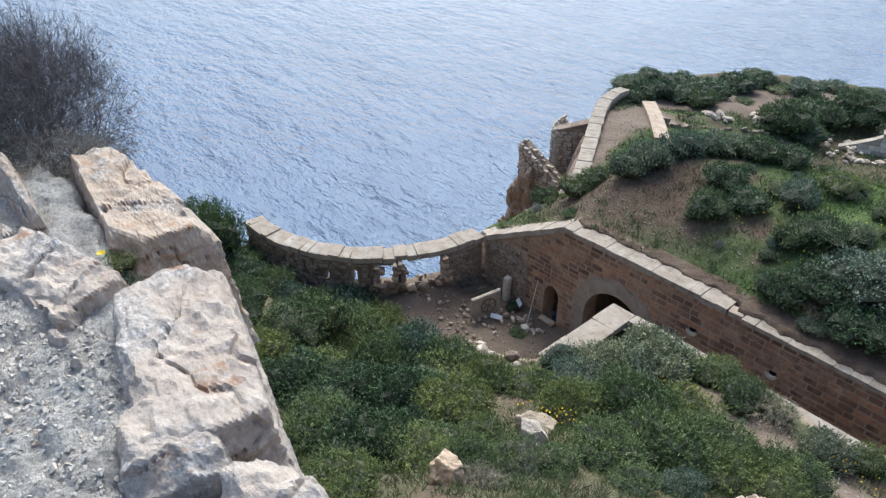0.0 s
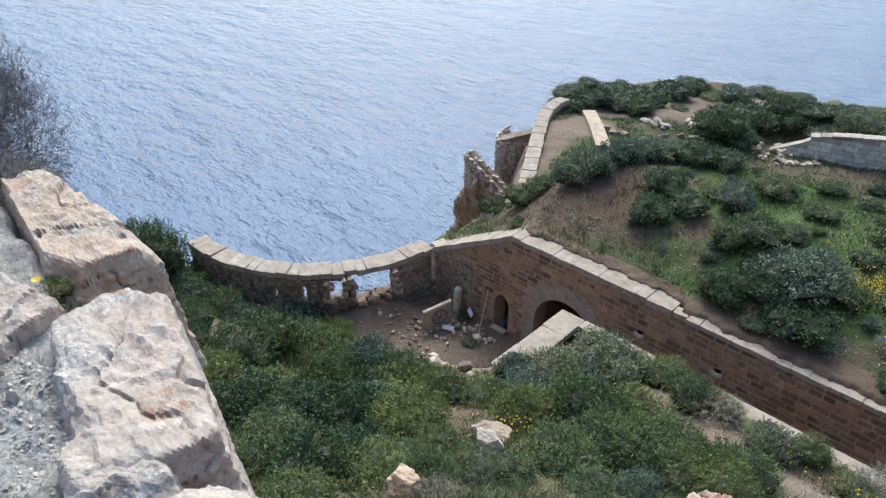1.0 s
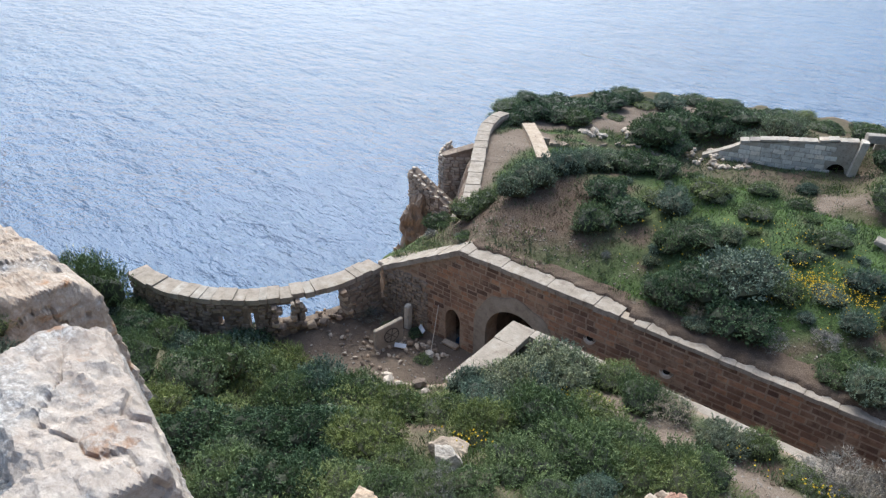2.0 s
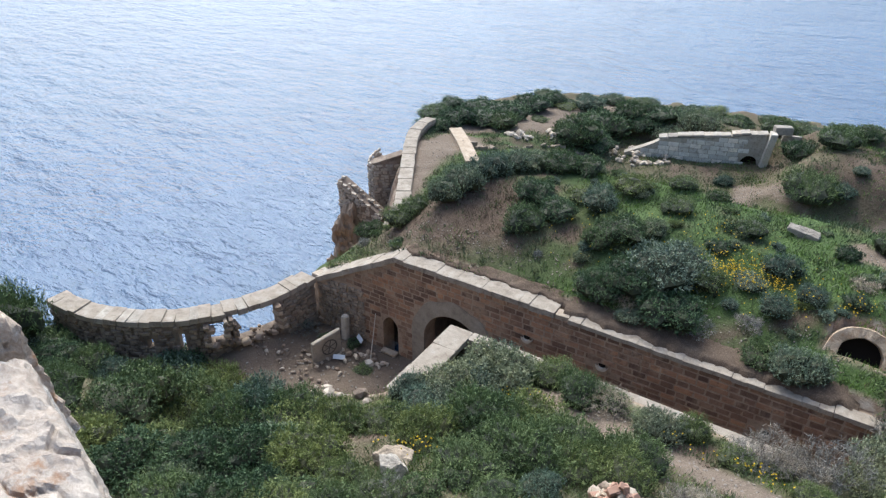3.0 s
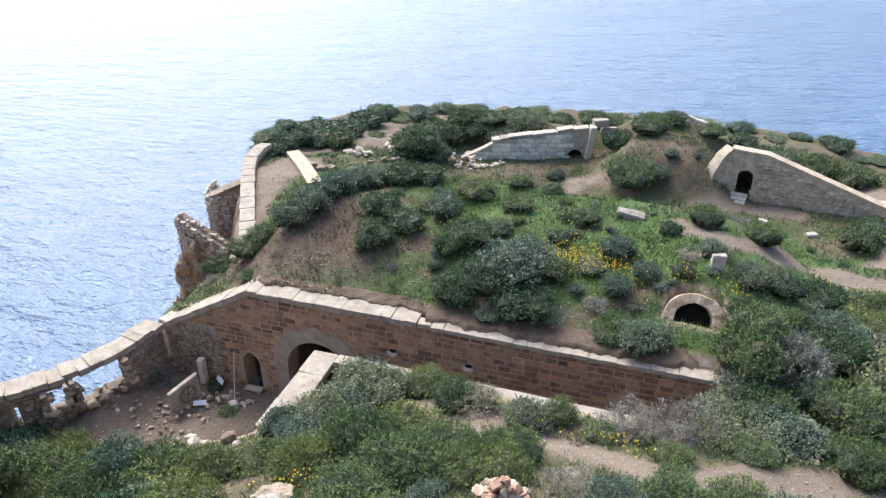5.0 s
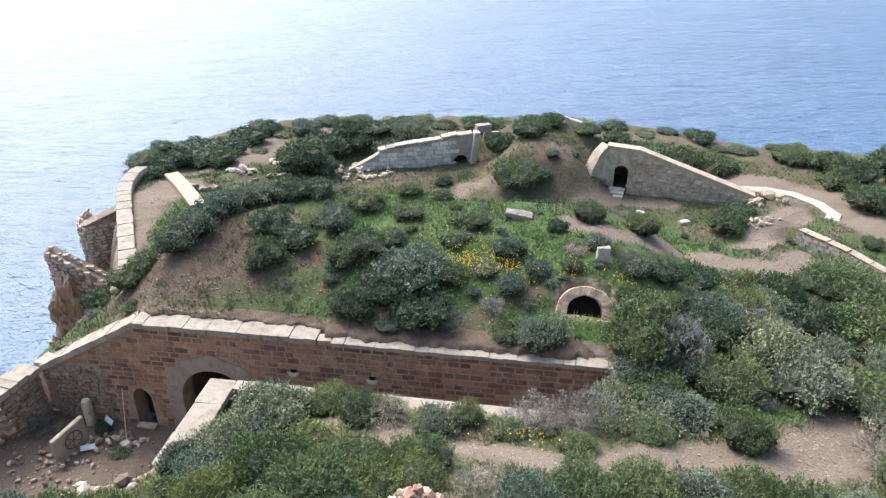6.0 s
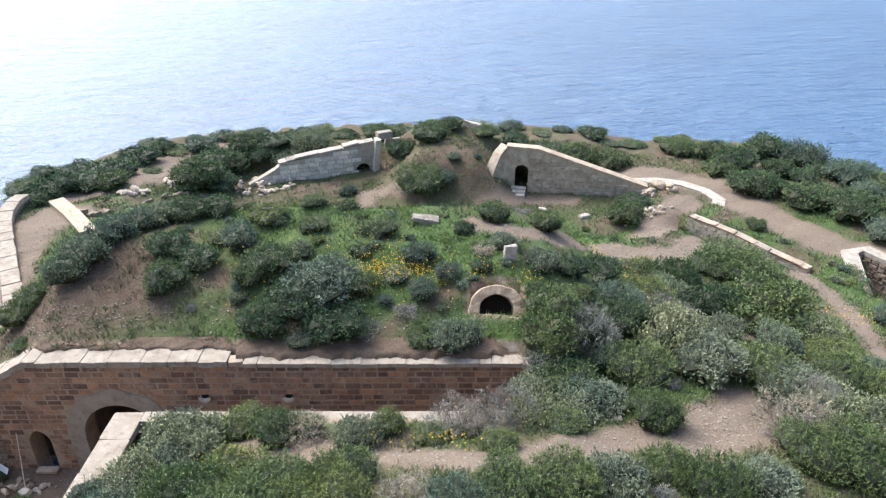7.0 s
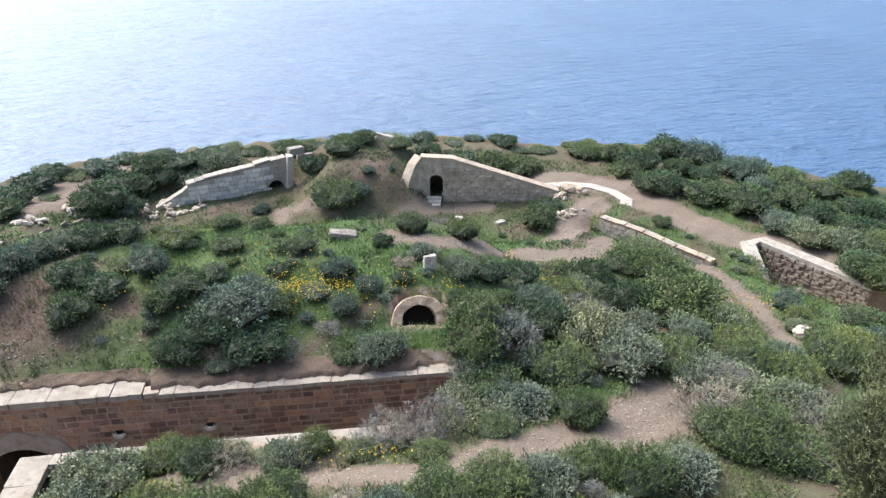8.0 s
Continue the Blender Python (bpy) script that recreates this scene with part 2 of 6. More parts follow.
def height(x, y, rough=True):
    x, y = np.asarray(x, dtype=float), np.asarray(y, dtype=float)
    d, az = np.hypot(x, y), np.degrees(np.arctan2(x, y))
    d = d * step(-14, 2, y) + (1 - step(-14, 2, y)) * np.minimum(d, 3)
    hill = np.interp(d, [0, 0.9, 1.6, 3.0, 5, 8, 11, 14, 18, 21, 26, 32, 38, 46, 60], [22.6, 22.4, 20.6, 18.6, 16.4, 13.4, 10.8, 8.9, 6.9, 6.0, 4.6, 3.0, 1.6, -2, -14])
    right = np.interp(d, [0, 0.9, 1.6, 3.0, 5, 8, 11, 14, 18, 21, 30, 45, 50, 70, 90], [22.6, 22.4, 20.6, 18.6, 16.4, 13.4, 10.8, 8.9, 6.9, 6.0, 4.4, 1.0, 0.2, -0.4, -1.0])
    w = step(-30, 5, az)
    base = hill * (1 - w) + right * w
    # the hilltop behind the standing point
    top = step(0.5, -1.2, y) * step(-18, -9, x)
    base = base * (1 - top) + 22.2 * top
    # the earth mound over the casemates, the ground by the seaward parapet and the gun platform behind
    mound = np.interp(y, [24, 25.3, 28, 31.5, 36.5, 47, 49], [6.0, 6.05, 7.0, 7.75, 7.6, -0.6, -1.0])
    west = np.interp(y, [24, 30, 44, 50, 62], [2.7, 3.0, 2.7, 1.8, 0.6])
    plat = np.interp(y, [48, 64, 66, 72], [-1.0, -1.0, 0.6, 0.2])
    back = step(46, 50, y)
    left_w = np.clip((x + 24.0) / 6.0, 0, 1)
    left_w = left_w * (1 - back) + step(-26, -18, x) * back
    centre = np.where(y > 48, plat, mound)
    fort = west * (1 - left_w) + centre * left_w
    right_w = step(3.0, 13.0, x) * (1 - back) + step(14, 19, x) * back
    fort = fort * (1 - right_w) + base * right_w
    into = step(WALL_Y - 0.1, WALL_Y + 0.2, y)
    z = base * (1 - into) + fort * into
    # humps: the traverse by the casemate door, the sunken yard's lip
    z = z + 3.6 * np.exp(-(((x - 0.2) / 4.6) ** 4 + ((y - 61.5) / 5.0) ** 4) * 0.8)
    z = z + 4.4 * np.exp(-(((x - 6.1) / 1.7) ** 2 + ((y - 4.7) / 1.7) ** 2))
    z = z + 0.6 * np.exp(-(((x - 2.4) / 2.0) ** 2 + ((y - 28.9) / 1.6) ** 2))
    z = np.where((np.abs(x - 2.42) < 0.98) & (y > 26.85) & (y < 28.1), np.minimum(z, 5.2), z)
    if rough:
        z = z + 0.16 * wavy(x, y, 2.6, 1) + 0.05 * wavy(x, y, 0.8, 2)
    west_side = step(0.4, -0.4, x - np.interp(y, [43.4, 45.5, 47.9, 50.6], [26.2, 24.2, 22.3, 20.0]) - 0.4)
    z = z - 1.1 * west_side * step(40, 43, y) * step(53.0, 51.0, y) * np.exp(-(along([(19.6, 50.2), (21.8, 47.5), (23.7, 45.1), (25.6, 43.0)], x, y) / 1.7) ** 2)
    z = np.where(inside(PIT_FLOOR, x, y) > -0.35, np.minimum(z, -3.2), z)
    # courtyard and ditch, cut down behind their walls
    s = inside(COURT, x, y)
    floor = -0.25 + 0.12 * wavy(x, y, 1.6, 3) + 1.1 * np.exp(-(((x + 24.9) / 1.9) ** 2 + ((y - 20.3) / 2.4) ** 2))
    open_side = np.clip((-14.5 - x) / 3.0, 0, 1)
    ease = np.clip(-s, 0, 30) * 0.85
    z = np.where((s > 0), floor, np.where((x < -14.5) & (y < 20) & (s > -9), np.minimum(z, floor + ease + (1 - open_side) * 8), z))
    ditch = (x > -12.8) & (x < END_X + 0.3) & (y > NEAR_Y - 0.3) & (y < WALL_Y + 0.65)
    z = np.where(ditch, floor, z)
    # sea cliffs
    out = -inside(COAST, x, y)
    cliff = np.clip(out + 0.8 * wavy(x, y, 2.2, 5), 0, 60)
    return z - np.minimum(cliff * 2.2, 60)


def build_ground():
    xs, ys = np.arange(-64, 76, 0.4), np.arange(-16, 86, 0.4)
    X, Y = np.meshgrid(xs, ys, indexing="ij")
    Z = height(X, Y)
    verts = np.stack([X, Y, Z], -1).reshape(-1, 3)
    n, m = len(xs), len(ys)
    i = (np.arange(n - 1)[:, None] * m + np.arange(m - 1)[None]).ravel()
    faces = np.stack([i, i + m, i + m + 1, i + 1], -1)
    mid = verts[faces].mean(1)
    hollow = (mid[:, 1] > WALL_Y + 0.12) & (mid[:, 1] < WALL_Y + 0.9) & (mid[:, 0] > RAKE_X) & (mid[:, 0] < -12.0)
    faces = faces[(verts[faces][:, :, 2].max(1) > -50) & ~hollow]
    me = mesh_of("ground", verts, faces.tolist(), M_GROUND, smooth=True)
    x, y, z = verts.T
    trail = np.zeros(len(x))
    for line, wide in TRAILS:
        dd = along(line, x, y) + 0.35 * wavy(x, y, 0.9, 7)
        trail = np.maximum(trail, 1 - step(wide * 0.75, wide * 1.25, dd))
    trail = np.maximum(trail, 0.55 * (inside(COURT, x, y) > -0.2))
    gx, gy = np.gradient(Z, 0.4)
    steep = np.hypot(gx, gy).reshape(-1)
    grass = 0.92 * step(-0.95, -0.05, wavy(x, y, 3.2, 4) + 0.5 * wavy(x, y, 1.1, 6) + 0.35 * step(24, 27, y) * (1 - step(38, 46, y)))
    bare = np.exp(-(((x + 17.5) / 5.5) ** 2 + ((y - 29) / 4.0) ** 2) * 1.2)
    bare = np.maximum(bare, np.exp(-(((x - 3.2) / 2.6) ** 2 + ((y - 59.6) / 3.6) ** 2)))
    bare = np.maximum(bare, 0.6 * np.exp(-(((x - 16.5) / 5.0) ** 2 + ((y - 33) / 7.0) ** 2)))
    grass = np.clip(grass - bare * 1.6, 0, 1) * (1 - trail) * (inside(COURT, x, y) < -0.3) * (0.35 + 0.65 * step(16, 24, y)) * (1 - 0.75 * step(50, 58, y))
    rock = np.clip(step(1.3, 2.0, steep), 0, 1)
    for name, v in (("trail", trail), ("grass", grass), ("rock", rock)):
        me.attributes.new(name, "FLOAT", "POINT").data.foreach_set("value", v.astype(np.float32))
    return put("ground", me, label="stony brown hillside soil with patches of grass and trodden trails", category="ground", kind="structure")


ground = build_ground()
SEA_Z = -45.0
sea = put("water", mesh_of("water", [(-4500, -1500, SEA_Z), (4500, -1500, SEA_Z), (4500, 4500, SEA_Z), (-4500, 4500, SEA_Z)], [(0, 1, 2, 3)], M_SEA),
          label="calm pale blue sea with small wind ripples", category="sea", kind="structure")

# ---- masonry ----
def strip(name, line, thick, low, high, material, side=1):
    """A wall along a line of (x, y): its face on the line, its body to the left (side 1) or right (-1); low and high are heights or functions of the way along."""
    p = np.array(line, dtype=float)
    seg = np.diff(p, axis=0)
    run = np.concatenate([[0], np.cumsum(np.hypot(*seg.T))])
    t = np.zeros_like(p)
    t[:-1] += seg / np.hypot(*seg.T)[:, None]
    t[1:] += seg / np.hypot(*seg.T)[:, None]
    t /= np.hypot(*t.T)[:, None]
    nrm = np.stack([-t[:, 1], t[:, 0]], -1) * side
    verts, faces = [], []
    for k in range(len(p)):
        a, b = p[k], p[k] + nrm[k] * thick
        lo = low(run[k]) if callable(low) else low
        hi = high(run[k]) if callable(high) else high
        verts += [(*a, lo), (*a, hi), (*b, hi), (*b, lo)]
    for k in range(len(p) - 1):
        i, j = 4 * k, 4 * k + 4
        for c in range(4):
            f = (i + c, j + c, j + (c + 1) % 4, i + (c + 1) % 4)
            faces.append(f if side < 0 else f[::-1])
    e = 4 * (len(p) - 1)
    ends = [(0, 1, 2, 3), (e + 3, e + 2, e + 1, e)]
    faces += ends if side < 0 else [f[::-1] for f in ends]
    return mesh_of(name, verts, faces, material)


def block_mesh(name, material, seed, worn=0.06):
    """A unit block, one metre each way about its centre, with worn edges."""
    rnd = random.Random(seed)
    bm = bmesh.new()
    bmesh.ops.create_cube(bm, size=1.0)
    bmesh.ops.bevel(bm, geom=bm.edges[:], offset=worn, segments=1, affect="EDGES")
    for v in bm.verts:
        v.co += Vector((rnd.uniform(-1, 1), rnd.uniform(-1, 1), rnd.uniform(-1, 1))) * worn * 0.45
    me = bpy.data.meshes.new(name)
    bm.to_mesh(me)
    bm.free()
    me.materials.append(material)
    return me


def blocks_of(name, material, count=4, worn=0.06):
    return [block_mesh(name, material, 31 * k + len(name), worn) for k in range(count)]


LIME_BLOCKS, COPE_BLOCKS, TAN_BLOCKS = blocks_of("coping_stone", M_LIME), blocks_of("coping_stone", M_COPE, 5, 0.035), blocks_of("tan_block", M_TAN)


def set_block(name, meshes, parent, centre, size, turn=0.0, tip=0.0, lean=0.0, rnd=random):
    ob = new(name, rnd.choice(meshes))
    ob.matrix_world = pose(*centre, lean, tip, turn) @ Matrix.Diagonal((*size, 1))
    ob.parent = parent
    return ob


def coping(parent, line, zs, wide, tall, length, over=0.06, side=1, meshes=None, seed=1, jitter=0.01):
    """Coping stones along a line, overhanging it a little; zs gives the underside's height at each point of the line."""
    rnd = random.Random(seed)
    p = np.array([(*q, z) for q, z in zip(line, zs)], dtype=float)
    seg = np.diff(p, axis=0)
    run = np.concatenate([[0], np.cumsum(np.linalg.norm(seg, axis=1))])
    n = max(1, round(run[-1] / length))
    cuts = [run[-1] * (k + (rnd.uniform(-0.18, 0.18) if 0 < k < n else 0)) / n for k in range(n + 1)]
    for a, b in zip(cuts, cuts[1:]):
        pa, pb = [np.array([np.interp(s, run, p[:, c]) for c in range(3)]) for s in (a, b)]
        d = pb - pa
        flat = math.hypot(d[0], d[1])
        nx, ny = -d[1] / flat * side, d[0] / flat * side
        mid = (pa + pb) / 2
        off = wide / 2 - over
        set_block("coping_stone", meshes or LIME_BLOCKS, parent,
                  (mid[0] + nx * off + rnd.uniform(-jitter, jitter), mid[1] + ny * off, mid[2] + tall / 2 + rnd.uniform(-jitter, jitter)),
                  (math.hypot(flat, d[2]) + 0.004, wide * rnd.uniform(0.96, 1.04), tall * rnd.uniform(0.94, 1.06)),
                  math.degrees(math.atan2(d[1], d[0])), -math.degrees(math.atan2(d[2], flat)), 0, rnd)


# the scarp wall with its door and arch; the casemates behind it stay hollow
DOOR_X, DOOR_HALF, ARCH_X, ARCH_HALF = -18.55, 0.5, -14.6, 1.75


def scarp_low(x):
    u = abs(x - DOOR_X)
    if u < DOOR_HALF:
        return 1.35 + 0.72 * math.sqrt(max(0.0, 1 - (u / DOOR_HALF) ** 1.6))
    u = abs(x - ARCH_X)
    if u < ARCH_HALF:
        return 1.75 + 1.85 * math.sqrt(max(0.0, 1 - (u / ARCH_HALF) ** 2))
    return -1.2


def scarp_top(x):
    return 2.6 + (COPE_Z - 2.6) * min(1.0, (x - RAKE_X) / (APEX_X - RAKE_X))


def scarp_columns():
    xs = [RAKE_X, APEX_X, END_X]
    for c, h in ((DOOR_X, DOOR_HALF), (ARCH_X, ARCH_HALF)):
        xs += [c - h - 0.001, c + h + 0.001] + [c + h * math.sin(a) for a in np.linspace(-1.5607, 1.5607, 17)]
    return sorted(xs)


SX = scarp_columns()
wall_scarp = put("wall_scarp", strip("wall_scarp", [(x, WALL_Y + 0.02) for x in SX], 0.98, lambda s: scarp_low(RAKE_X + s), lambda s: scarp_top(RAKE_X + s), M_MORTAR),
                 label="long scarp wall of red sandstone ashlar with pale coping", category="wall", kind="structure")


def chamber(name, x0, x1, deep, tall, label):
    """A vaulted dark room behind an opening, open to the front."""
    y0, y1 = WALL_Y + 0.95, WALL_Y + deep
    prof = [(x0, -0.35)] + [((x0 + x1) / 2 - (x1 - x0) / 2 * math.cos(a), tall * 0.55 + tall * 0.45 * math.sin(a)) for a in np.linspace(0, math.pi, 11)] + [(x1, -0.35)]
    n = len(prof)
    verts = [(x, y0, z) for x, z in prof] + [(x, y1, z) for x, z in prof]
    faces = [(i, (i + 1) % n, n + (i + 1) % n, n + i) for i in range(n)] + [tuple(range(n, 2 * n))]
    return put(name, mesh_of(name, verts, faces, M_RUBBLE), label=label, category="vault", kind="structure")


chamber("wall_vault", ARCH_X - 2.2, ARCH_X + 2.2, 7.0, 4.4, "dark stone vault behind the arch")
chamber("wall_passage", DOOR_X - 0.75, DOOR_X + 0.75, 5.0, 2.6, "dark passage behind the small door")
coping(wall_scarp, [(APEX_X, WALL_Y), (-9.3, WALL_Y)], [COPE_Z] * 2, 1.12, 0.3, 0.62, over=0.1, seed=3, jitter=0.02, meshes=COPE_BLOCKS)
coping(wall_scarp, [(-8.6, WALL_Y), (END_X, WALL_Y)], [COPE_Z - 0.03] * 2, 0.62, 0.22, 0.62, over=0.1, seed=13, jitter=0.03, meshes=COPE_BLOCKS)
coping(wall_scarp, [(RAKE_X, WALL_Y), (APEX_X, WALL_Y)], [2.6, COPE_Z], 1.25, 0.3, 0.8, over=0.1, seed=4, jitter=0.02, meshes=COPE_BLOCKS)
for bx, by, sx, sy, tw in ((-9.0, WALL_Y + 0.25, 0.6, 0.5, 9), (-8.75, WALL_Y + 0.9, 0.7, 0.35, -14)):
    set_block("coping_stone", TAN_BLOCKS, wall_scarp, (bx, by, COPE_Z + 0.1), (sx, sy, 0.26), tw, 4, 3)


def soil_spill():
    """Soil and grit that have crept from the mound over the back of the coping."""
    X, T = np.meshgrid(np.arange(-18.3, 2.9, 0.1), np.linspace(0, 1, 12), indexing="ij")
    front = WALL_Y + np.where(X < -9.0, 0.72, 0.24) + 0.16 * wavy(X, X * 0, 0.7, 4) + 0.07 * wavy(X, X * 0, 0.2, 6)
    Y = front + (25.9 - front) * T
    Z = np.minimum(6.0 + 0.03 + 0.2 * np.sqrt(T) + 0.04 * wavy(X, Y, 0.3, 2), 9.0) - 0.3 * step(2.2, 2.9, X) - 0.3 * step(-17.9, -18.3, X)
    Z = np.where(T > 0.75, Z + (height(X, Y) - 0.05 - Z) * (T - 0.75) / 0.25, Z)
    Z = np.where(T < 0.01, COPE_Z + 0.1, Z)
    n, m = X.shape
    i = (np.arange(n - 1)[:, None] * m + np.arange(m - 1)[None]).ravel()
    me = mesh_of("ground_spill", np.stack([X, Y, Z], -1).reshape(-1, 3), np.stack([i, i + m, i + m + 1, i + 1], -1).tolist(), M_GROUND, smooth=True)
    return put("ground_spill", me, label="brown soil and grit crept over the back of the coping", category="soil", kind="structure")


soil_spill()

# quoin of pale stone at the wall's end
for k in range(6):
    set_block("quoin", LIME_BLOCKS, wall_scarp, (END_X + 0.09, WALL_Y + 0.4, COPE_Z - 0.3 - 0.55 * k), (0.3, 0.85 if k % 2 else 0.6, 0.5), 0)


def voussoirs():
    """The plastered arch ring and its left pier, a little proud of the ashlar."""
    bm = bmesh.new()
    inner = [(ARCH_X - ARCH_HALF, -0.4)] + [(ARCH_X - ARCH_HALF * math.cos(a), 1.75 + 1.85 * math.sin(a)) for a in np.linspace(0, math.pi, 25)] + [(ARCH_X + ARCH_HALF, -0.4)]
    outer = [(ARCH_X - 2.5, -0.4)] + [(ARCH_X - 2.5 * math.cos(a), 1.9 + 2.55 * math.sin(a) + 0.09 * math.sin(9 * a)) for a in np.linspace(0, math.pi, 25)] + [(ARCH_X + 2.5, -0.4)]
    rows = [[bm.verts.new((x, y, z)) for x, z in prof] for prof, y in ((inner, WALL_Y + 0.1), (inner, WALL_Y - 0.035), (outer, WALL_Y - 0.035), (outer, WALL_Y + 0.1))]
    for a, b in zip(rows, rows[1:]):
        for i in range(len(a) - 1):
            bm.faces.new((a[i], b[i], b[i + 1], a[i + 1]))
    bmesh.ops.recalc_face_normals(bm, faces=bm.faces)
    return bm


part("arch_surround", voussoirs(), M_PLASTER, wall_scarp, "grey plastered arch ring")
set_block("threshold", TAN_BLOCKS, wall_scarp, (DOOR_X + 0.05, WALL_Y - 0.2, -0.12), (0.95, 0.36, 0.14))


def drain(x, z):
    """A carved half-round spout, with a near-black box painted as the shade of its slot."""
    bm = bmesh.new()
    n = 12
    for y, r in ((WALL_Y + 0.04, 0.30), (WALL_Y - 0.13, 0.27)):
        for a in np.linspace(math.pi, 2 * math.pi, n):
            bm.verts.new((x + r * math.cos(a), y, z + r * math.sin(a)))
    for r in (0.16,):
        for y in (WALL_Y - 0.13, WALL_Y + 0.04):
            for a in np.linspace(math.pi, 2 * math.pi, n):
                bm.verts.new((x + r * math.cos(a), y, z + 0.02 + r * 0.8 * math.sin(a)))
    bm.verts.ensure_lookup_table()
    v = bm.verts
    for k in range(3):
        for i in range(n - 1):
            bm.faces.new((v[k * n + i], v[k * n + i + 1], v[(k + 1) * n + i + 1], v[(k + 1) * n + i]))
    bmesh.ops.recalc_face_normals(bm, faces=bm.faces)
    spout = part("drain_spout", bm, M_CONCRETE, wall_scarp, "grey carved stone drain spout")
    # solid dark box in place of a shaded slot
    bm = bmesh.new()
    bmesh.ops.create_cube(bm, size=1.0, matrix=pose(x, WALL_Y + 0.0, z - 0.02) @ Matrix.Diagonal((0.3, 0.07, 0.16, 1)))
    part("drain_shade", bm, M_SHADE_BLACK, spout)


DRAINS = (-10.55, -6.85, 0.05)
for x in DRAINS:
    drain(x, 4.1 if x < 0 else 3.75)

# the retaining wall across the ditch, with its corner
wall_retaining = put("wall_retaining", strip("wall_retaining", [(-16.3, 13.8), (NEAR_X, 15.5), (NEAR_X, NEAR_Y), (7.0, NEAR_Y)], 0.9, -1.0, NEAR_Z - 0.3, M_RUBBLE, side=-1),
                     label="pale stone retaining wall along the ditch", category="wall", kind="structure")
coping(wall_retaining, [(NEAR_X, 16.2), (NEAR_X, NEAR_Y)], [NEAR_Z - 0.3] * 2, 1.15, 0.3, 1.6, side=-1, seed=5, meshes=COPE_BLOCKS)
coping(wall_retaining, [(NEAR_X + 1.1, NEAR_Y), (6.8, NEAR_Y)], [NEAR_Z - 0.3] * 2, 0.55, 0.3, 1.4, side=-1, seed=6, meshes=COPE_BLOCKS)
coping(wall_retaining, [(-16.3, 13.8), (-12.9, 15.4)], [NEAR_Z - 0.75, NEAR_Z - 0.5], 0.7, 0.4, 1.2, side=-1, seed=16, jitter=0.05)

# the curved wall over the sea, breached by two openings
def arc_at(a, r=ARC_R):
    return (ARC_C[0] + r * math.cos(radians(a)), ARC_C[1] + r * math.sin(radians(a)))


# openings: from angle, to angle, sill, head
GAPS = [(-39.5, -33.8, 1.25, 2.35), (-32.2, -17.5, 1.0, 2.45), (-58.5, -56.5, 1.25, 1.75), (-48.5, -46.8, 1.0, 2.0)]


def arc_spans():
    """Spans of the curved wall, broken at the openings: from, to, low, high."""
    out, at = [], -96.0
    for a, b, sill, head in sorted(GAPS):
        out.append((at, a, -2.0, 2.6))
        out.append((a, b, -2.0, sill))
        if head < 2.4:
            out.append((a, b, head, 2.6))
        at = b
    return out + [(at, -2.0, -2.0, 2.6)]


wall_curved = tagged(new("wall_curved"), "curved rubble wall with broad pale coping, breached above the sea", "wall", kind="structure")
for k, (a, b, lo, hi) in enumerate(arc_spans()):
    n = max(2, int((b - a) / 2.5) + 1)
    rnd = random.Random(k)
    pts = [arc_at(t) for t in np.linspace(a, b, n)]
    ragged = hi < 2.0
    jag = [rnd.uniform(-0.14, 0.12) if ragged else 0.0 for _ in range(n)]
    runs = np.concatenate([[0], np.cumsum(np.hypot(*np.diff(np.array(pts), axis=0).T))])
    put("masonry", strip("masonry", pts, 0.5, lo, lambda s, r=runs, j=jag, h=hi: h + float(np.interp(s, r, j)), M_RUBBLE), wall_curved)
ARC = [arc_at(a) for a in np.linspace(-95, -2, 32)]
coping(wall_curved, ARC, [2.6] * 32, 1.15, 0.34, 0.6, over=0.14, seed=7, jitter=0.06, meshes=COPE_BLOCKS + LIME_BLOCKS[:2])

# the seaward parapet
wall_parapet = put("wall_parapet", strip("wall_parapet", PARAPET, 0.9, -6.0, PARA_Z - 0.3, M_RUBBLE, side=-1), label="seaward parapet wall capped with pale slabs", category="wall", kind="structure")
coping(wall_parapet, PARAPET, [PARA_Z - 0.75, PARA_Z - 0.45] + [PARA_Z - 0.3] * 9, 1.02, 0.36, 0.66, side=-1, seed=8, jitter=0.03, meshes=COPE_BLOCKS)
# the link between the curved wall and the parapet
link_line = [(-24.0, 24.3), (-23.9, 26.3)]
coping(wall_parapet, link_line, [2.6, 2.35], 1.2, 0.34, 0.7, side=-1, seed=9, jitter=0.03)

# a lower curved rubble wall on the cliff below the parapet
LOWER = [(-32.9, 42.6), (-32.6, 41.0), (-32.0, 39.8), (-31.2, 39.5), (-30.2, 40.2), (-29.4, 41.0)]
LOWER_TOP = [1.3, 1.6, 1.9, 2.1, 2.5, 2.8]
wall_lower = put("wall_lower", strip("wall_lower", LOWER, 0.8, -9.0, lambda s: float(np.interp(s, [0, 1.63, 2.97, 3.83, 5.05, 6.18], LOWER_TOP)), M_RUBBLE, side=1), label="lower curved rubble wall clinging to the cliff", category="wall", kind="structure")
coping(wall_lower, LOWER, LOWER_TOP, 0.9, 0.3, 1.3, side=1, seed=10, meshes=blocks_of("weathered_coping", M_RUBBLE))

# casemate wall with an arched door, its left return and sloping coping
RW_TOP = lambda s: float(np.interp(s, [0, 2.7, 12.4], [2.95, 2.85, -0.1]))
RW_A, RW_B = Vector((5.66, 58.9)), Vector((17.9, 56.75))
RW_DIR = (RW_B - RW_A).normalized()
RD0, RD1 = 0.72, 1.92


def rw_at(s):
    p = RW_A + RW_DIR * s
    return (p.x, p.y)


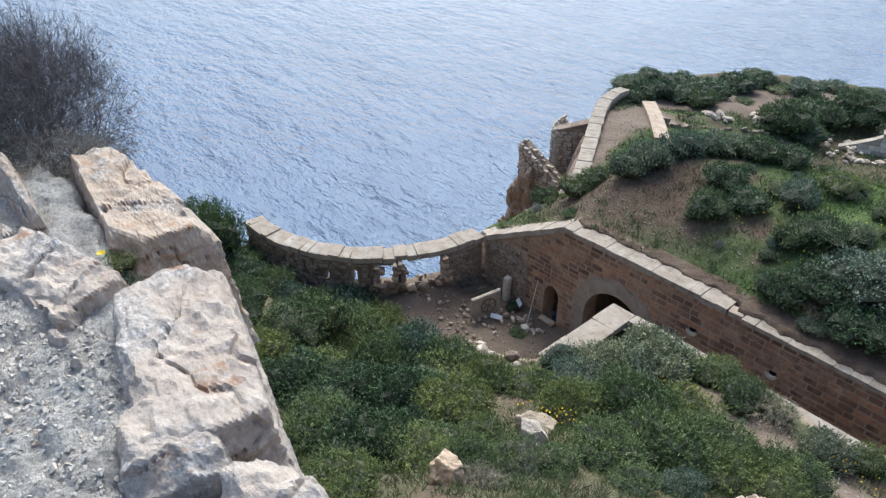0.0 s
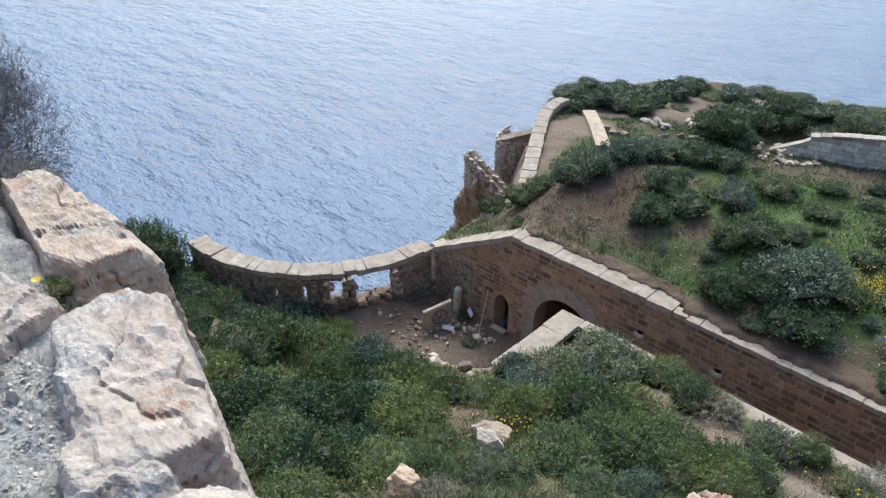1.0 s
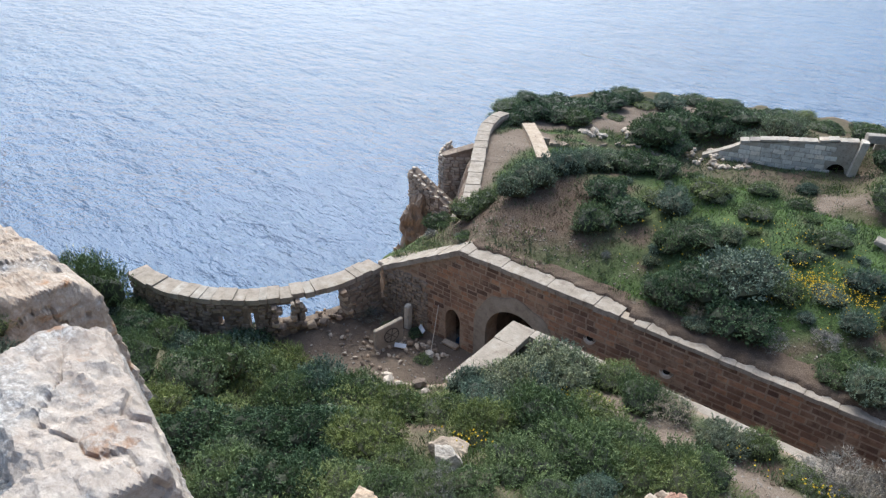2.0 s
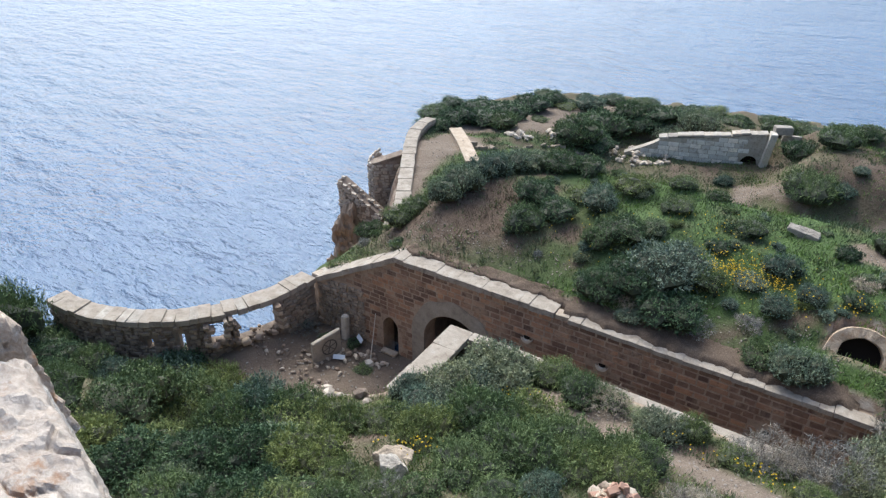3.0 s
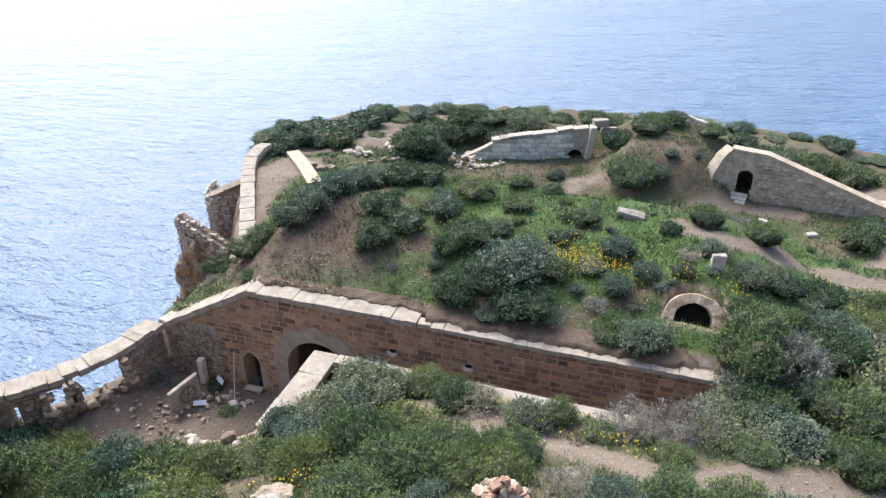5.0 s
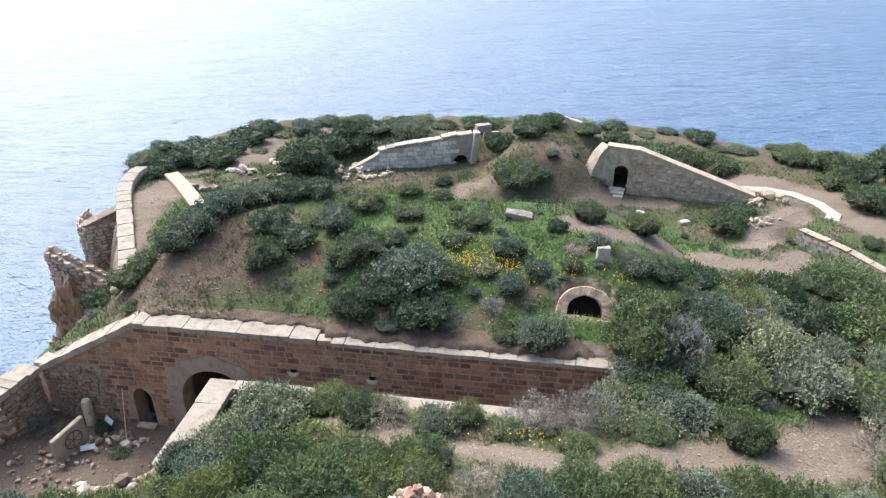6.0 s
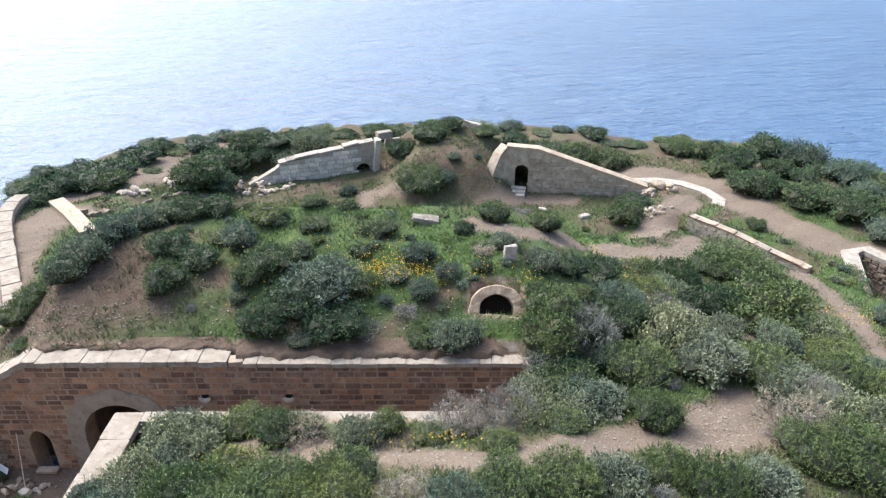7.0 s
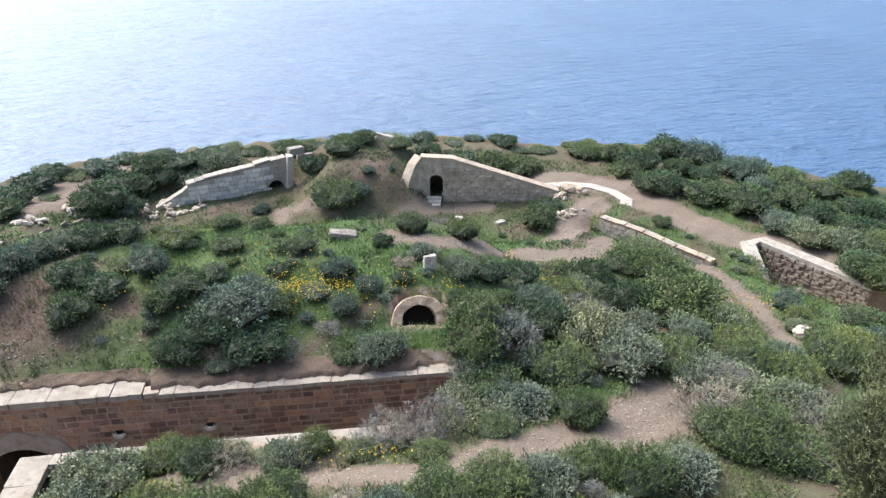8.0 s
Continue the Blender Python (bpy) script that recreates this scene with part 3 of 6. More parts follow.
def rw_low(s):
    u = (s - (RD0 + RD1) / 2) / ((RD1 - RD0) / 2)
    return 1.0 + 0.5 * math.sqrt(max(0.0, 1 - u * u)) if abs(u) < 1 else -1.6


rw_s = sorted([0, 2.7, 7.0, 12.4, RD0 - 0.001, RD1 + 0.001] + [(RD0 + RD1) / 2 + (RD1 - RD0) / 2 * math.sin(a) for a in np.linspace(-1.56, 1.56, 13)])
wall_casemate = put("wall_casemate", strip("wall_casemate", [rw_at(s) for s in rw_s], 0.7, rw_low, RW_TOP, M_CASEMATE),
                    label="plastered casemate wall with sloping coping and an arched doorway", category="wall", kind="structure")


def slab_strip(name, pts, wide, tall, material, parent, label="", side=1, over=0.08):
    """A continuous coping: pts are (x, y, underside)."""
    p = np.array(pts, dtype=float)
    t = np.gradient(p[:, :2], axis=0)
    t /= np.hypot(*t.T)[:, None]
    nrm = np.stack([-t[:, 1], t[:, 0]], -1) * side
    verts, faces = [], []
    for q, n in zip(p, nrm):
        a, b = q[:2] - n * over, q[:2] + n * (wide - over)
        verts += [(*a, q[2]), (*a, q[2] + tall), (*b, q[2] + tall), (*b, q[2])]
    for k in range(len(p) - 1):
        for c in range(4):
            f = (4 * k + c, 4 * k + 4 + c, 4 * k + 4 + (c + 1) % 4, 4 * k + (c + 1) % 4)
            faces.append(f if side < 0 else f[::-1])
    e = 4 * (len(p) - 1)
    ends = [(0, 1, 2, 3), (e + 3, e + 2, e + 1, e)]
    faces += ends if side < 0 else [f[::-1] for f in ends]
    return put(name, mesh_of(name, verts, faces, material), parent, label)


slab_strip("coping", [(*rw_at(s), RW_TOP(s)) for s in (-0.1, 1.4, 2.7, 5, 8, 10.5, 12.4)], 0.95, 0.28, M_TAN, wall_casemate, "worn beige coping")
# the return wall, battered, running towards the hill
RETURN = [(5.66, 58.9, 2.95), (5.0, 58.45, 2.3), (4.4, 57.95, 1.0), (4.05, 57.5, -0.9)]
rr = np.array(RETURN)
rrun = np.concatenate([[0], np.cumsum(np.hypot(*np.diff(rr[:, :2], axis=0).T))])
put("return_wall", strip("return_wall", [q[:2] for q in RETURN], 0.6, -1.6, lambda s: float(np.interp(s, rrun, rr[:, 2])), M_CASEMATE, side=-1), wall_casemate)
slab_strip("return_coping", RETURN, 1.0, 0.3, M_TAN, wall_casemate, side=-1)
dx, dy = rw_at(1.32)
bm = bmesh.new()
bmesh.ops.create_cube(bm, size=1.0, matrix=pose(dx + 0.35, dy + 2.3, 0.2, 0, 0, math.degrees(math.atan2(RW_DIR.y, RW_DIR.x))) @ Matrix.Diagonal((2.0, 3.2, 3.4, 1)))
bmesh.ops.delete(bm, geom=[f for f in bm.faces if f.calc_center_median().y < dy + 1.0], context="FACES")
part("dark_room", bm, M_RUBBLE, wall_casemate, "dark room behind the doorway")
for k in range(3):
    set_block("door_step", blocks_of("door_step", M_CONCRETE, 1), wall_casemate, (dx - 0.25 - 0.1 * k, dy - 0.35 - 0.42 * k, -0.56 - 0.17 * k), (1.35, 0.5, 0.2), -14 + 5 * k, 0, 3)

M_FACING_WALL = stone("sandy_joint", (0.28, 0.235, 0.19), (0.42, 0.37, 0.31), (0.56, 0.5, 0.43), 9, vary="island")
# the far ashlar wall with coping, a round-headed hole and an end pier
FW_A, FW_B = Vector((-18.0, 60.0)), Vector((-6.7, 63.6))
FW_DIR = (FW_B - FW_A).normalized()
FW_LEN = (FW_B - FW_A).length
FW_TOP = lambda s: float(np.interp(s, [0, 1.2, 2.4, 3.2, FW_LEN], [-0.9, -0.35, 0.25, 0.78, 2.0]))


def fw_at(s, off=0.0):
    p = FW_A + FW_DIR * s + Vector((-FW_DIR.y, FW_DIR.x)) * off
    return (p.x, p.y)


def fw_low(s):
    u = (s - (FW_LEN - 1.1)) / 0.75
    return -0.9 + 0.85 * math.sqrt(max(0.0, 1 - u * u)) if abs(u) < 1 else -1.6


fw_s = sorted([0, 1.2, 2.4, 3.2, 6.0, FW_LEN - 1.851, FW_LEN - 0.349, FW_LEN] + [FW_LEN - 1.1 + 0.75 * math.sin(a) for a in np.linspace(-1.56, 1.56, 11)])
wall_far = put("wall_far", strip("wall_far", [fw_at(s) for s in fw_s], 0.7, fw_low, FW_TOP, M_FACING_WALL), label="grey ashlar wall with pale coping and a small round-headed opening", category="wall", kind="structure")
coping(wall_far, [fw_at(s) for s in (2.9, FW_LEN)], [FW_TOP(3.2), FW_TOP(FW_LEN)], 0.95, 0.2, 0.75, seed=11, jitter=0.09)
# black box behind the round-headed opening, its shade given as colour
bm = bmesh.new()
bmesh.ops.create_cube(bm, size=1.0, matrix=pose(*fw_at(FW_LEN - 1.1, 1.6), -0.6, 0, 0, math.degrees(math.atan2(FW_DIR.y, FW_DIR.x))) @ Matrix.Diagonal((1.7, 1.7, 1.9, 1)))
part("recess_shade", bm, M_SHADE_BLACK, wall_far)
set_block("end_pier", blocks_of("end_pier", M_CONCRETE, 1, 0.03), wall_far, (*fw_at(FW_LEN + 0.2, -0.15), 0.5), (0.55, 0.9, 3.6), 18, 6)
set_block("end_block", LIME_BLOCKS, wall_far, (*fw_at(FW_LEN + 1.2, 0.6), 2.35), (1.5, 0.7, 0.7), 25)

# the gun pit's walls at the battery's east end
PIT = [(27.6, 38.2), (29.6, 44.2), (30.3, 44.6), (34.4, 37.4), (36.0, 37.0), (41.0, 37.6)]
pit_top = lambda s: float(np.interp(s, [0, 6.3, 7.1, 15.4, 17.0, 22.0], [-0.25, 0.0, 0.0, -0.2, -0.25, -0.3]))
wall_pit = put("wall_pit", strip("wall_pit", PIT, 0.7, -4.5, pit_top, M_RUBBLE), label="rubble-lined gun pit with a pale worn rim", category="wall", kind="structure")
slab_strip("rim", [(*PIT[0], -0.25), (28.6, 41.2, -0.1), (*PIT[1], 0.0), (*PIT[2], 0.0), (32.4, 41.0, -0.1), (*PIT[3], -0.2), (*PIT[4], -0.25), (*PIT[5], -0.3)], 1.1, 0.34, M_LIME, wall_pit, "whitish worn rim")

# the low wall with a rusty rail, and the curved concrete kerb beside the trail
LOW = [(20.0, 50.6), (22.3, 47.9), (24.2, 45.5), (26.2, 43.4)]
low_top = lambda s: float(np.interp(s, [0, 4, 9.6], [0.45, 0.35, -0.3]))
wall_low = put("wall_low", strip("wall_low", LOW, 0.9, -2.0, low_top, M_FACING_PALE, side=-1), label="low pale platform wall with a rusty rail", category="wall", kind="structure")
coping(wall_low, [(x - 0.2, y - 0.17) for x, y in LOW], [low_top(3.2 * k) - 0.04 for k in range(4)], 0.72, 0.16, 0.55, over=0.0, side=-1, seed=19, jitter=0.07, meshes=blocks_of("coping_stone", M_TAN, 3, 0.12) + COPE_BLOCKS[:1])
KERB = [(15.4, 58.6), (17.4, 59.3), (19.4, 59.4), (21.6, 58.6), (23.2, 56.8), (23.9, 54.6), (23.2, 53.0)]
kerb = slab_strip("kerb", [(x, y, -0.62) for x, y in KERB], 1.1, 0.56, M_LIME, None, side=-1)
tagged(kerb, "curved pale concrete kerb edging the sandy trail", "kerb", kind="structure")

# rubble facing: irregular stones bedded in a wall's face, joined into one part
def rubble_stone(name, material, seed):
    """A unit stone for rubble walls, blunt towards its face, two metres each way about its centre."""
    rnd = random.Random(seed)
    verts = [(x * rnd.uniform(0.78, 1.05) * f, y * rnd.uniform(0.75, 1.2), z * rnd.uniform(0.75, 1.05) * f)
             for x in (-1, 1) for y, f in ((-1, 0.84), (1, 1.0)) for z in (-1, 1)]
    return mesh_of(name, verts, [(0, 1, 3, 2), (4, 6, 7, 5), (0, 4, 5, 1), (2, 3, 7, 6), (0, 2, 6, 4), (1, 5, 7, 3)], material)


def rubble_face(parent, line, low, high, size, seed, side=-1, material=None, skip=None, label="", singles=0):
    """Stones set proud along the line's outer face; side tells which way they face. The uppermost, as many as singles says, are pieces of their own."""
    rnd = random.Random(seed)
    p = np.array(line, dtype=float)
    run = np.concatenate([[0], np.cumsum(np.hypot(*np.diff(p, axis=0).T))])
    laid = []
    z = low
    while z < max(high(s) if callable(high) else high for s in run):
        tall = size * rnd.uniform(0.55, 0.9)
        s = rnd.uniform(0, size)
        while s < run[-1]:
            long = size * rnd.uniform(0.6, 1.6)
            top = high(s) if callable(high) else high
            x, y = float(np.interp(s, run, p[:, 0])), float(np.interp(s, run, p[:, 1]))
            if z + tall * 0.6 < top and not (skip and skip(x, y, z + tall / 2)) and rnd.random() < 0.93:
                x2, y2 = float(np.interp(min(s + 0.1, run[-1]), run, p[:, 0])), float(np.interp(min(s + 0.1, run[-1]), run, p[:, 1]))
                x1, y1 = float(np.interp(max(s - 0.1, 0), run, p[:, 0])), float(np.interp(max(s - 0.1, 0), run, p[:, 1]))
                m = pose(x, y, z + tall / 2 + rnd.uniform(-0.04, 0.04), rnd.uniform(-6, 6), rnd.uniform(-9, 9), math.degrees(math.atan2(y2 - y1, x2 - x1)) + (180 if side > 0 else 0))
                laid.append(m @ Matrix.Diagonal((long * 0.48, rnd.uniform(0.06, 0.12), tall * 0.47, 1)))
            s += long
        z += tall
    laid.sort(key=lambda m: -m.translation.z)
    stones = [rubble_stone("stone", (material or FACING)[k % 2], 7 * seed + k) for k in range(6)]
    for m in laid[:singles]:
        ob = new("stone", rnd.choice(stones))
        ob.matrix_world = m
        ob.parent = parent
    verts, faces = [], []
    for m in laid[singles:]:
        me, k = rnd.choice(stones), len(verts)
        verts += [m @ v.co for v in me.vertices]
        faces += [tuple(k + i for i in f.vertices) for f in me.polygons]
    if verts:
        put("rubble_facing", mesh_of("rubble_facing", verts, faces, (material or FACING)[1]), parent, label, kind="stuff")


def ragged_jambs():
    """Loose stones that stick out along the edges of the breaches."""
    rnd = random.Random(52)
    meshes = blocks_of("jamb_stone", M_RUBBLE, 3, 0.14) + blocks_of("jamb_stone", M_TAN, 1, 0.14)
    for a, b, sill, head in GAPS[:2]:
        for edge in (a, b):
            z = sill
            while z < 2.5:
                s = rnd.uniform(0.16, 0.3)
                x, y = arc_at(edge + rnd.uniform(-0.7, 0.7), ARC_R + 0.25)
                set_block("jamb_stone", meshes, wall_curved, (x, y, z + s / 2), (s * rnd.uniform(0.9, 1.6), 0.55, s), edge + 90 + rnd.uniform(-15, 15), rnd.uniform(-12, 12), 0, rnd)
                z += s * 0.9
        t = a
        while t < b:
            s = rnd.uniform(0.14, 0.34)
            x, y = arc_at(t, ARC_R + 0.25 + rnd.uniform(-0.2, 0.2))
            set_block("jamb_stone", meshes, wall_curved, (x, y, sill + rnd.uniform(-0.08, 0.14)), (s * 1.4, s * 1.3, s), rnd.uniform(0, 90), rnd.uniform(-20, 20), rnd.uniform(-20, 20), rnd)
            t += rnd.uniform(1.0, 2.0)


ragged_jambs()
FACING = [stone("facing_stone_piece", (0.17, 0.125, 0.095), (0.33, 0.265, 0.205), (0.52, 0.45, 0.37), 9, (0.08, 0.06, 0.045)), M_FACING]
FACING_PALE = [stone("pale_facing_piece", (0.3, 0.25, 0.2), (0.48, 0.42, 0.35), (0.65, 0.59, 0.51), 9, (0.16, 0.13, 0.1)), M_FACING_PALE]


def in_gap(x, y, z):
    a = math.degrees(math.atan2(y - ARC_C[1], x - ARC_C[0]))
    return any(lo - 0.8 < a < hi + 0.8 and sill - 0.05 < z < head + 0.4 for lo, hi, sill, head in GAPS)


rubble_face(wall_curved, [arc_at(a, ARC_R + 0.02) for a in np.linspace(-96, -3, 60)], -0.4, 2.62, 0.34, 31, side=-1, skip=in_gap, singles=300)
rubble_face(wall_scarp, [(RAKE_X + 0.1, WALL_Y), (-20.3, WALL_Y)], -0.4, lambda s: min(3.2, scarp_top(RAKE_X + s) - 0.1), 0.3, 32, singles=120)
rubble_face(wall_lower, LOWER, -6.0, 2.3, 0.36, 33, side=-1, material=FACING_PALE, singles=120)
rubble_face(wall_parapet, PARAPET, -3.0, 2.7, 0.45, 34, side=1)
rubble_face(wall_casemate, [rw_at(s) for s in (2.1, 5, 9, 12.3)], -1.5, lambda s: RW_TOP(s + 2.1) - 0.3, 0.46, 42, material=[M_CASEMATE, M_CASEMATE], singles=150)
rubble_face(wall_pit, PIT[1:4], -3.4, -0.15, 0.42, 35, side=-1, singles=150)
rubble_face(wall_retaining, [(NEAR_X, 15.6), (NEAR_X, NEAR_Y)], -0.4, NEAR_Z - 0.35, 0.4, 36, side=1, material=FACING_PALE)
rubble_face(wall_retaining, [(-16.3, 13.8), (NEAR_X, 15.5)], -0.4, NEAR_Z - 0.8, 0.4, 37, side=1, material=FACING_PALE)
rubble_face(wall_low, [(x - 0.69, y - 0.59) for x, y in LOW], -1.8, low_top, 0.4, 38, side=1, material=FACING_PALE, singles=100)
M_FAR_ASHLAR = stone("grey_ashlar", (0.52, 0.47, 0.41), (0.74, 0.69, 0.62), (0.86, 0.81, 0.74), 5, (0.17, 0.14, 0.115), stained=0.6)
FAR_BLOCKS = blocks_of("ashlar", M_FAR_ASHLAR, 4, 0.05)
rnd = random.Random(39)
for row in range(7):
    s = 0.1 + 0.4 * (row % 2)
    while s < FW_LEN - 2.2:
        long = rnd.uniform(0.7, 1.0)
        if -1.1 + row * 0.42 + 0.38 < FW_TOP(s):
            set_block("ashlar", FAR_BLOCKS, wall_far, (*fw_at(s + long / 2, 0.02), -0.9 + row * 0.42), (long - 0.05, 0.12, 0.375), math.degrees(math.atan2(FW_DIR.y, FW_DIR.x)), 0, 0, rnd)
        s += long
# the broken rubble wall that slants down the cliff
BROKEN = [(-32.7, 36.9), (-31.4, 36.9), (-30.1, 36.95), (-28.8, 37.0)]
wall_broken = put("wall_broken", strip("wall_broken", BROKEN, 1.0, -8.0, lambda s: 1.6 - 0.55 * s + 0.12 * math.sin(5 * s), M_RUBBLE, side=1), label="broken rubble wall slanting down the cliff", category="wall", kind="structure")
rubble_face(wall_broken, BROKEN, -6.0, lambda s: 1.7 - 0.55 * s, 0.36, 40, material=FACING_PALE, singles=80)
rubble_face(wall_broken, [(x, y + 0.5) for x, y in BROKEN], -0.6, lambda s: 1.9 - 0.55 * s, 0.36, 41, material=FACING_PALE)

# ashlar blocks of the scarp wall, laid in courses round the openings
ASHLAR = blocks_of("ashlar_block", M_RED, 6, 0.05)


def clear_of_openings(x, z, half):
    if abs(x - DOOR_X) < DOOR_HALF + half * 0.75 and z < 2.15:
        return False
    u = abs(x - ARCH_X)
    if u < 2.45 + half * 0.5 and z < 1.9 + 2.5 * math.sqrt(max(0.0, 1 - (u / 2.6) ** 2)) + 0.1:
        return False
    return not any(abs(x - d) < 0.22 + half * 0.8 and abs(z - 4.0) < 0.3 for d in DRAINS)


def lay_ashlar():
    rnd = random.Random(77)
    z = COPE_Z
    while z > -0.2:
        tall = rnd.choice((0.27, 0.3, 0.31, 0.33))
        x = RAKE_X + rnd.uniform(0, 0.4)
        while x < END_X - 0.15:
            long = min(rnd.uniform(0.38, 0.85), END_X - x)
            mid, zc = x + long / 2, z - tall / 2
            hidden = mid > NEAR_X + 0.3 and zc < 2.4
            if zc + tall * 0.45 < scarp_top(mid - 0.25) and clear_of_openings(mid, zc, long / 2) and not hidden and not (mid < -20.3 and zc < 3.2) and long > 0.22:
                size, at = (long - rnd.uniform(0.045, 0.1), 0.3, tall - rnd.uniform(0.045, 0.085)), (mid, WALL_Y + 0.152 + rnd.uniform(-0.012, 0.012), zc)
                set_block("ashlar_block", ASHLAR, wall_scarp, at, size, rnd.uniform(-0.5, 0.5), rnd.uniform(-0.8, 0.8), 0, rnd)
            x += long
        z -= tall


lay_ashlar()

# ---- rocks ----
def boulder_mesh(name, seed, detail, material, size=(1.0, 1.0, 1.0), boxy=0.55, cuts=9, rough=0.07):
    """A broken rock of unit half-size, to be scaled to size: a rounded block, split by planes, with relief in true metres."""
    rnd = random.Random(seed)
    bm = bmesh.new()
    bmesh.ops.create_icosphere(bm, subdivisions=detail, radius=1.0)
    planes = []
    for _ in range(cuts):
        n = Vector((rnd.gauss(0, 1), rnd.gauss(0, 1), rnd.gauss(0, 0.9))).normalized()
        planes.append((n, rnd.uniform(0.6, 0.9)))
    off = Vector((seed * 3.1, seed * 1.7, seed * 0.9))
    half = Vector(size) / 2
    mean = (half.x + half.y + half.z) / 3
    scale = 0.7 / mean
    for v in bm.verts:
        p = v.co.copy()
        n = v.co.normalized()
        k = max(abs(p.x), abs(p.y), abs(p.z))
        p = p * (1 - boxy) + p / k * boxy * 0.82
        for q, d in planes:
            h = p.dot(q) - d
            if h > 0:
                p -= q * h * 0.95
        w = Vector((p.x * half.x, p.y * half.y, p.z * half.z)) * scale
        tilted = Vector((w.x + 0.35 * w.z, w.y, w.z * 1.6))
        lump = noise.fractal(w * 2.6 + off, 1.0, 2.0, 3)
        crack = abs(noise.noise(tilted * 3.4 + off))
        layer = abs(noise.noise(tilted * 8.0 - off))
        pit = noise.fractal(w * 19.0 + off, 0.8, 2.2, 3)
        disp = mean * (rough * lump - 0.32 * rough * max(0.0, 1 - crack / 0.09) * 1.6 + 0.3 * rough * (layer - 0.3) + 0.16 * rough * pit)
        v.co = p + Vector((n.x * disp / half.x, n.y * disp / half.y, n.z * disp / half.z))
    me = bpy.data.meshes.new(name)
    bm.to_mesh(me)
    bm.free()
    me.materials.append(material)
    if detail == 5:
        me.polygons.foreach_set("use_smooth", np.ones(len(me.polygons), dtype=bool))
    return me


def boulder(centre, size, turn, tilt, seed, label, material=None, detail=5, group="ledge boulders", **shape):
    ob = put("boulder", boulder_mesh("boulder", seed, detail, material or M_CREAM, size, **shape), None, label, "rock", group)
    ob.matrix_world = pose(*centre, tilt, 0, turn) @ Matrix.Diagonal((size[0] / 2, size[1] / 2, size[2] / 2, 1))
    return ob


def broken_rock(name, dark, mid, light, stain, crust):
    """Broken limestone: blotches, dark cracks, a grey crust in patches, rust stains, chipped relief at three scales."""
    n = Nodes(name, 0.9, 0.25)
    c = n.ramp(n.noise(3.0, 9, 0.7), (0.3, dark), (0.46, mid), (0.62, light))
    c = n.mix(0.5, c, n.ramp(n.noise(26, 7, 0.75), (0.34, dark), (0.5, mid), (0.62, light)))
    c = n.mix(n.ramp(n.noise(2.1, 8, 0.7), (0.5, (0, 0, 0)), (0.6, (0.8, 0.8, 0.8))), c, n.ramp(n.noise(45, 6, 0.75), (0.35, (0.2, 0.19, 0.18)), (0.5, crust), (0.65, (0.75, 0.72, 0.68))))
    c = n.mix(n.ramp(n.noise(4.4, 8, 0.72, stretch=((1.0, 1.0, 2.0), 0)), (0.58, (0, 0, 0)), (0.66, (0.85, 0.85, 0.85))), c, stain)
    n.bump(n.noise(9.0, 12, 0.62, stretch=((1.0, 1.0, 1.6), 20)), 0.8, 0.025)
    n.bump(n.noise(30, 8, 0.72), 1.0, 0.014)
    n.bump(n.noise(110, 4, 0.7), 0.8, 0.004)
    return n.done(c)


def gravel_crust():
    n = Nodes("gravel_crust", 0.95, 0.2)
    c = n.ramp(n.noise(60, 6, 0.8), (0.34, (0.2, 0.185, 0.17)), (0.45, (0.48, 0.46, 0.43)), (0.55, (0.66, 0.64, 0.6)), (0.66, (0.82, 0.8, 0.77)))
    c = n.mix(n.ramp(n.noise(2.3, 5), (0.45, (0, 0, 0)), (0.7, (0.7, 0.7, 0.7))), c, (0.5, 0.43, 0.36))
    c = n.mix(n.ramp(n.noise(9, 6, 0.7), (0.5, (0, 0, 0)), (0.66, (0.5, 0.5, 0.5))), c, (0.36, 0.335, 0.305))
    n.bump(n.noise(16, 7, 0.75), 1.0, 0.04)
    n.bump(n.noise(60, 6, 0.8), 1.0, 0.02)
    return n.done(c)


M_CREAM = broken_rock("cream_rock", (0.29, 0.222, 0.172), (0.44, 0.362, 0.298), (0.6, 0.525, 0.45), (0.33, 0.19, 0.11), (0.38, 0.345, 0.31))
M_OCHRE = broken_rock("ochre_rock", (0.26, 0.17, 0.11), (0.42, 0.32, 0.235), (0.56, 0.47, 0.385), (0.38, 0.185, 0.08), (0.36, 0.315, 0.27))
M_GRAVEL = gravel_crust()


# the rim of the shelf: x along it against its y
RIM = ([-5.6, -4.1, -3.77, -3.15, -2.68, -2.29, -2.05, -1.82, -1.6, -1.47, -1.28, -1.1, -0.6, 0.0, 1.0],
       [0.95, 0.95, 1.0, 0.95, 0.84, 0.76, 0.68, 0.62, 0.58, 0.56, 0.6, 0.55, 0.35, 0.1, -0.1])


def sheet(name, X, Y, Z, material):
    """A smooth grid surface."""
    n, m = X.shape
    i = (np.arange(n - 1)[:, None] * m + np.arange(m - 1)[None]).ravel()
    f = np.stack([i, i + m, i + m + 1, i + 1], -1)
    v = np.stack([X, Y, Z], -1).reshape(-1, 3)
    return mesh_of(name, v, f.tolist(), material, smooth=True)


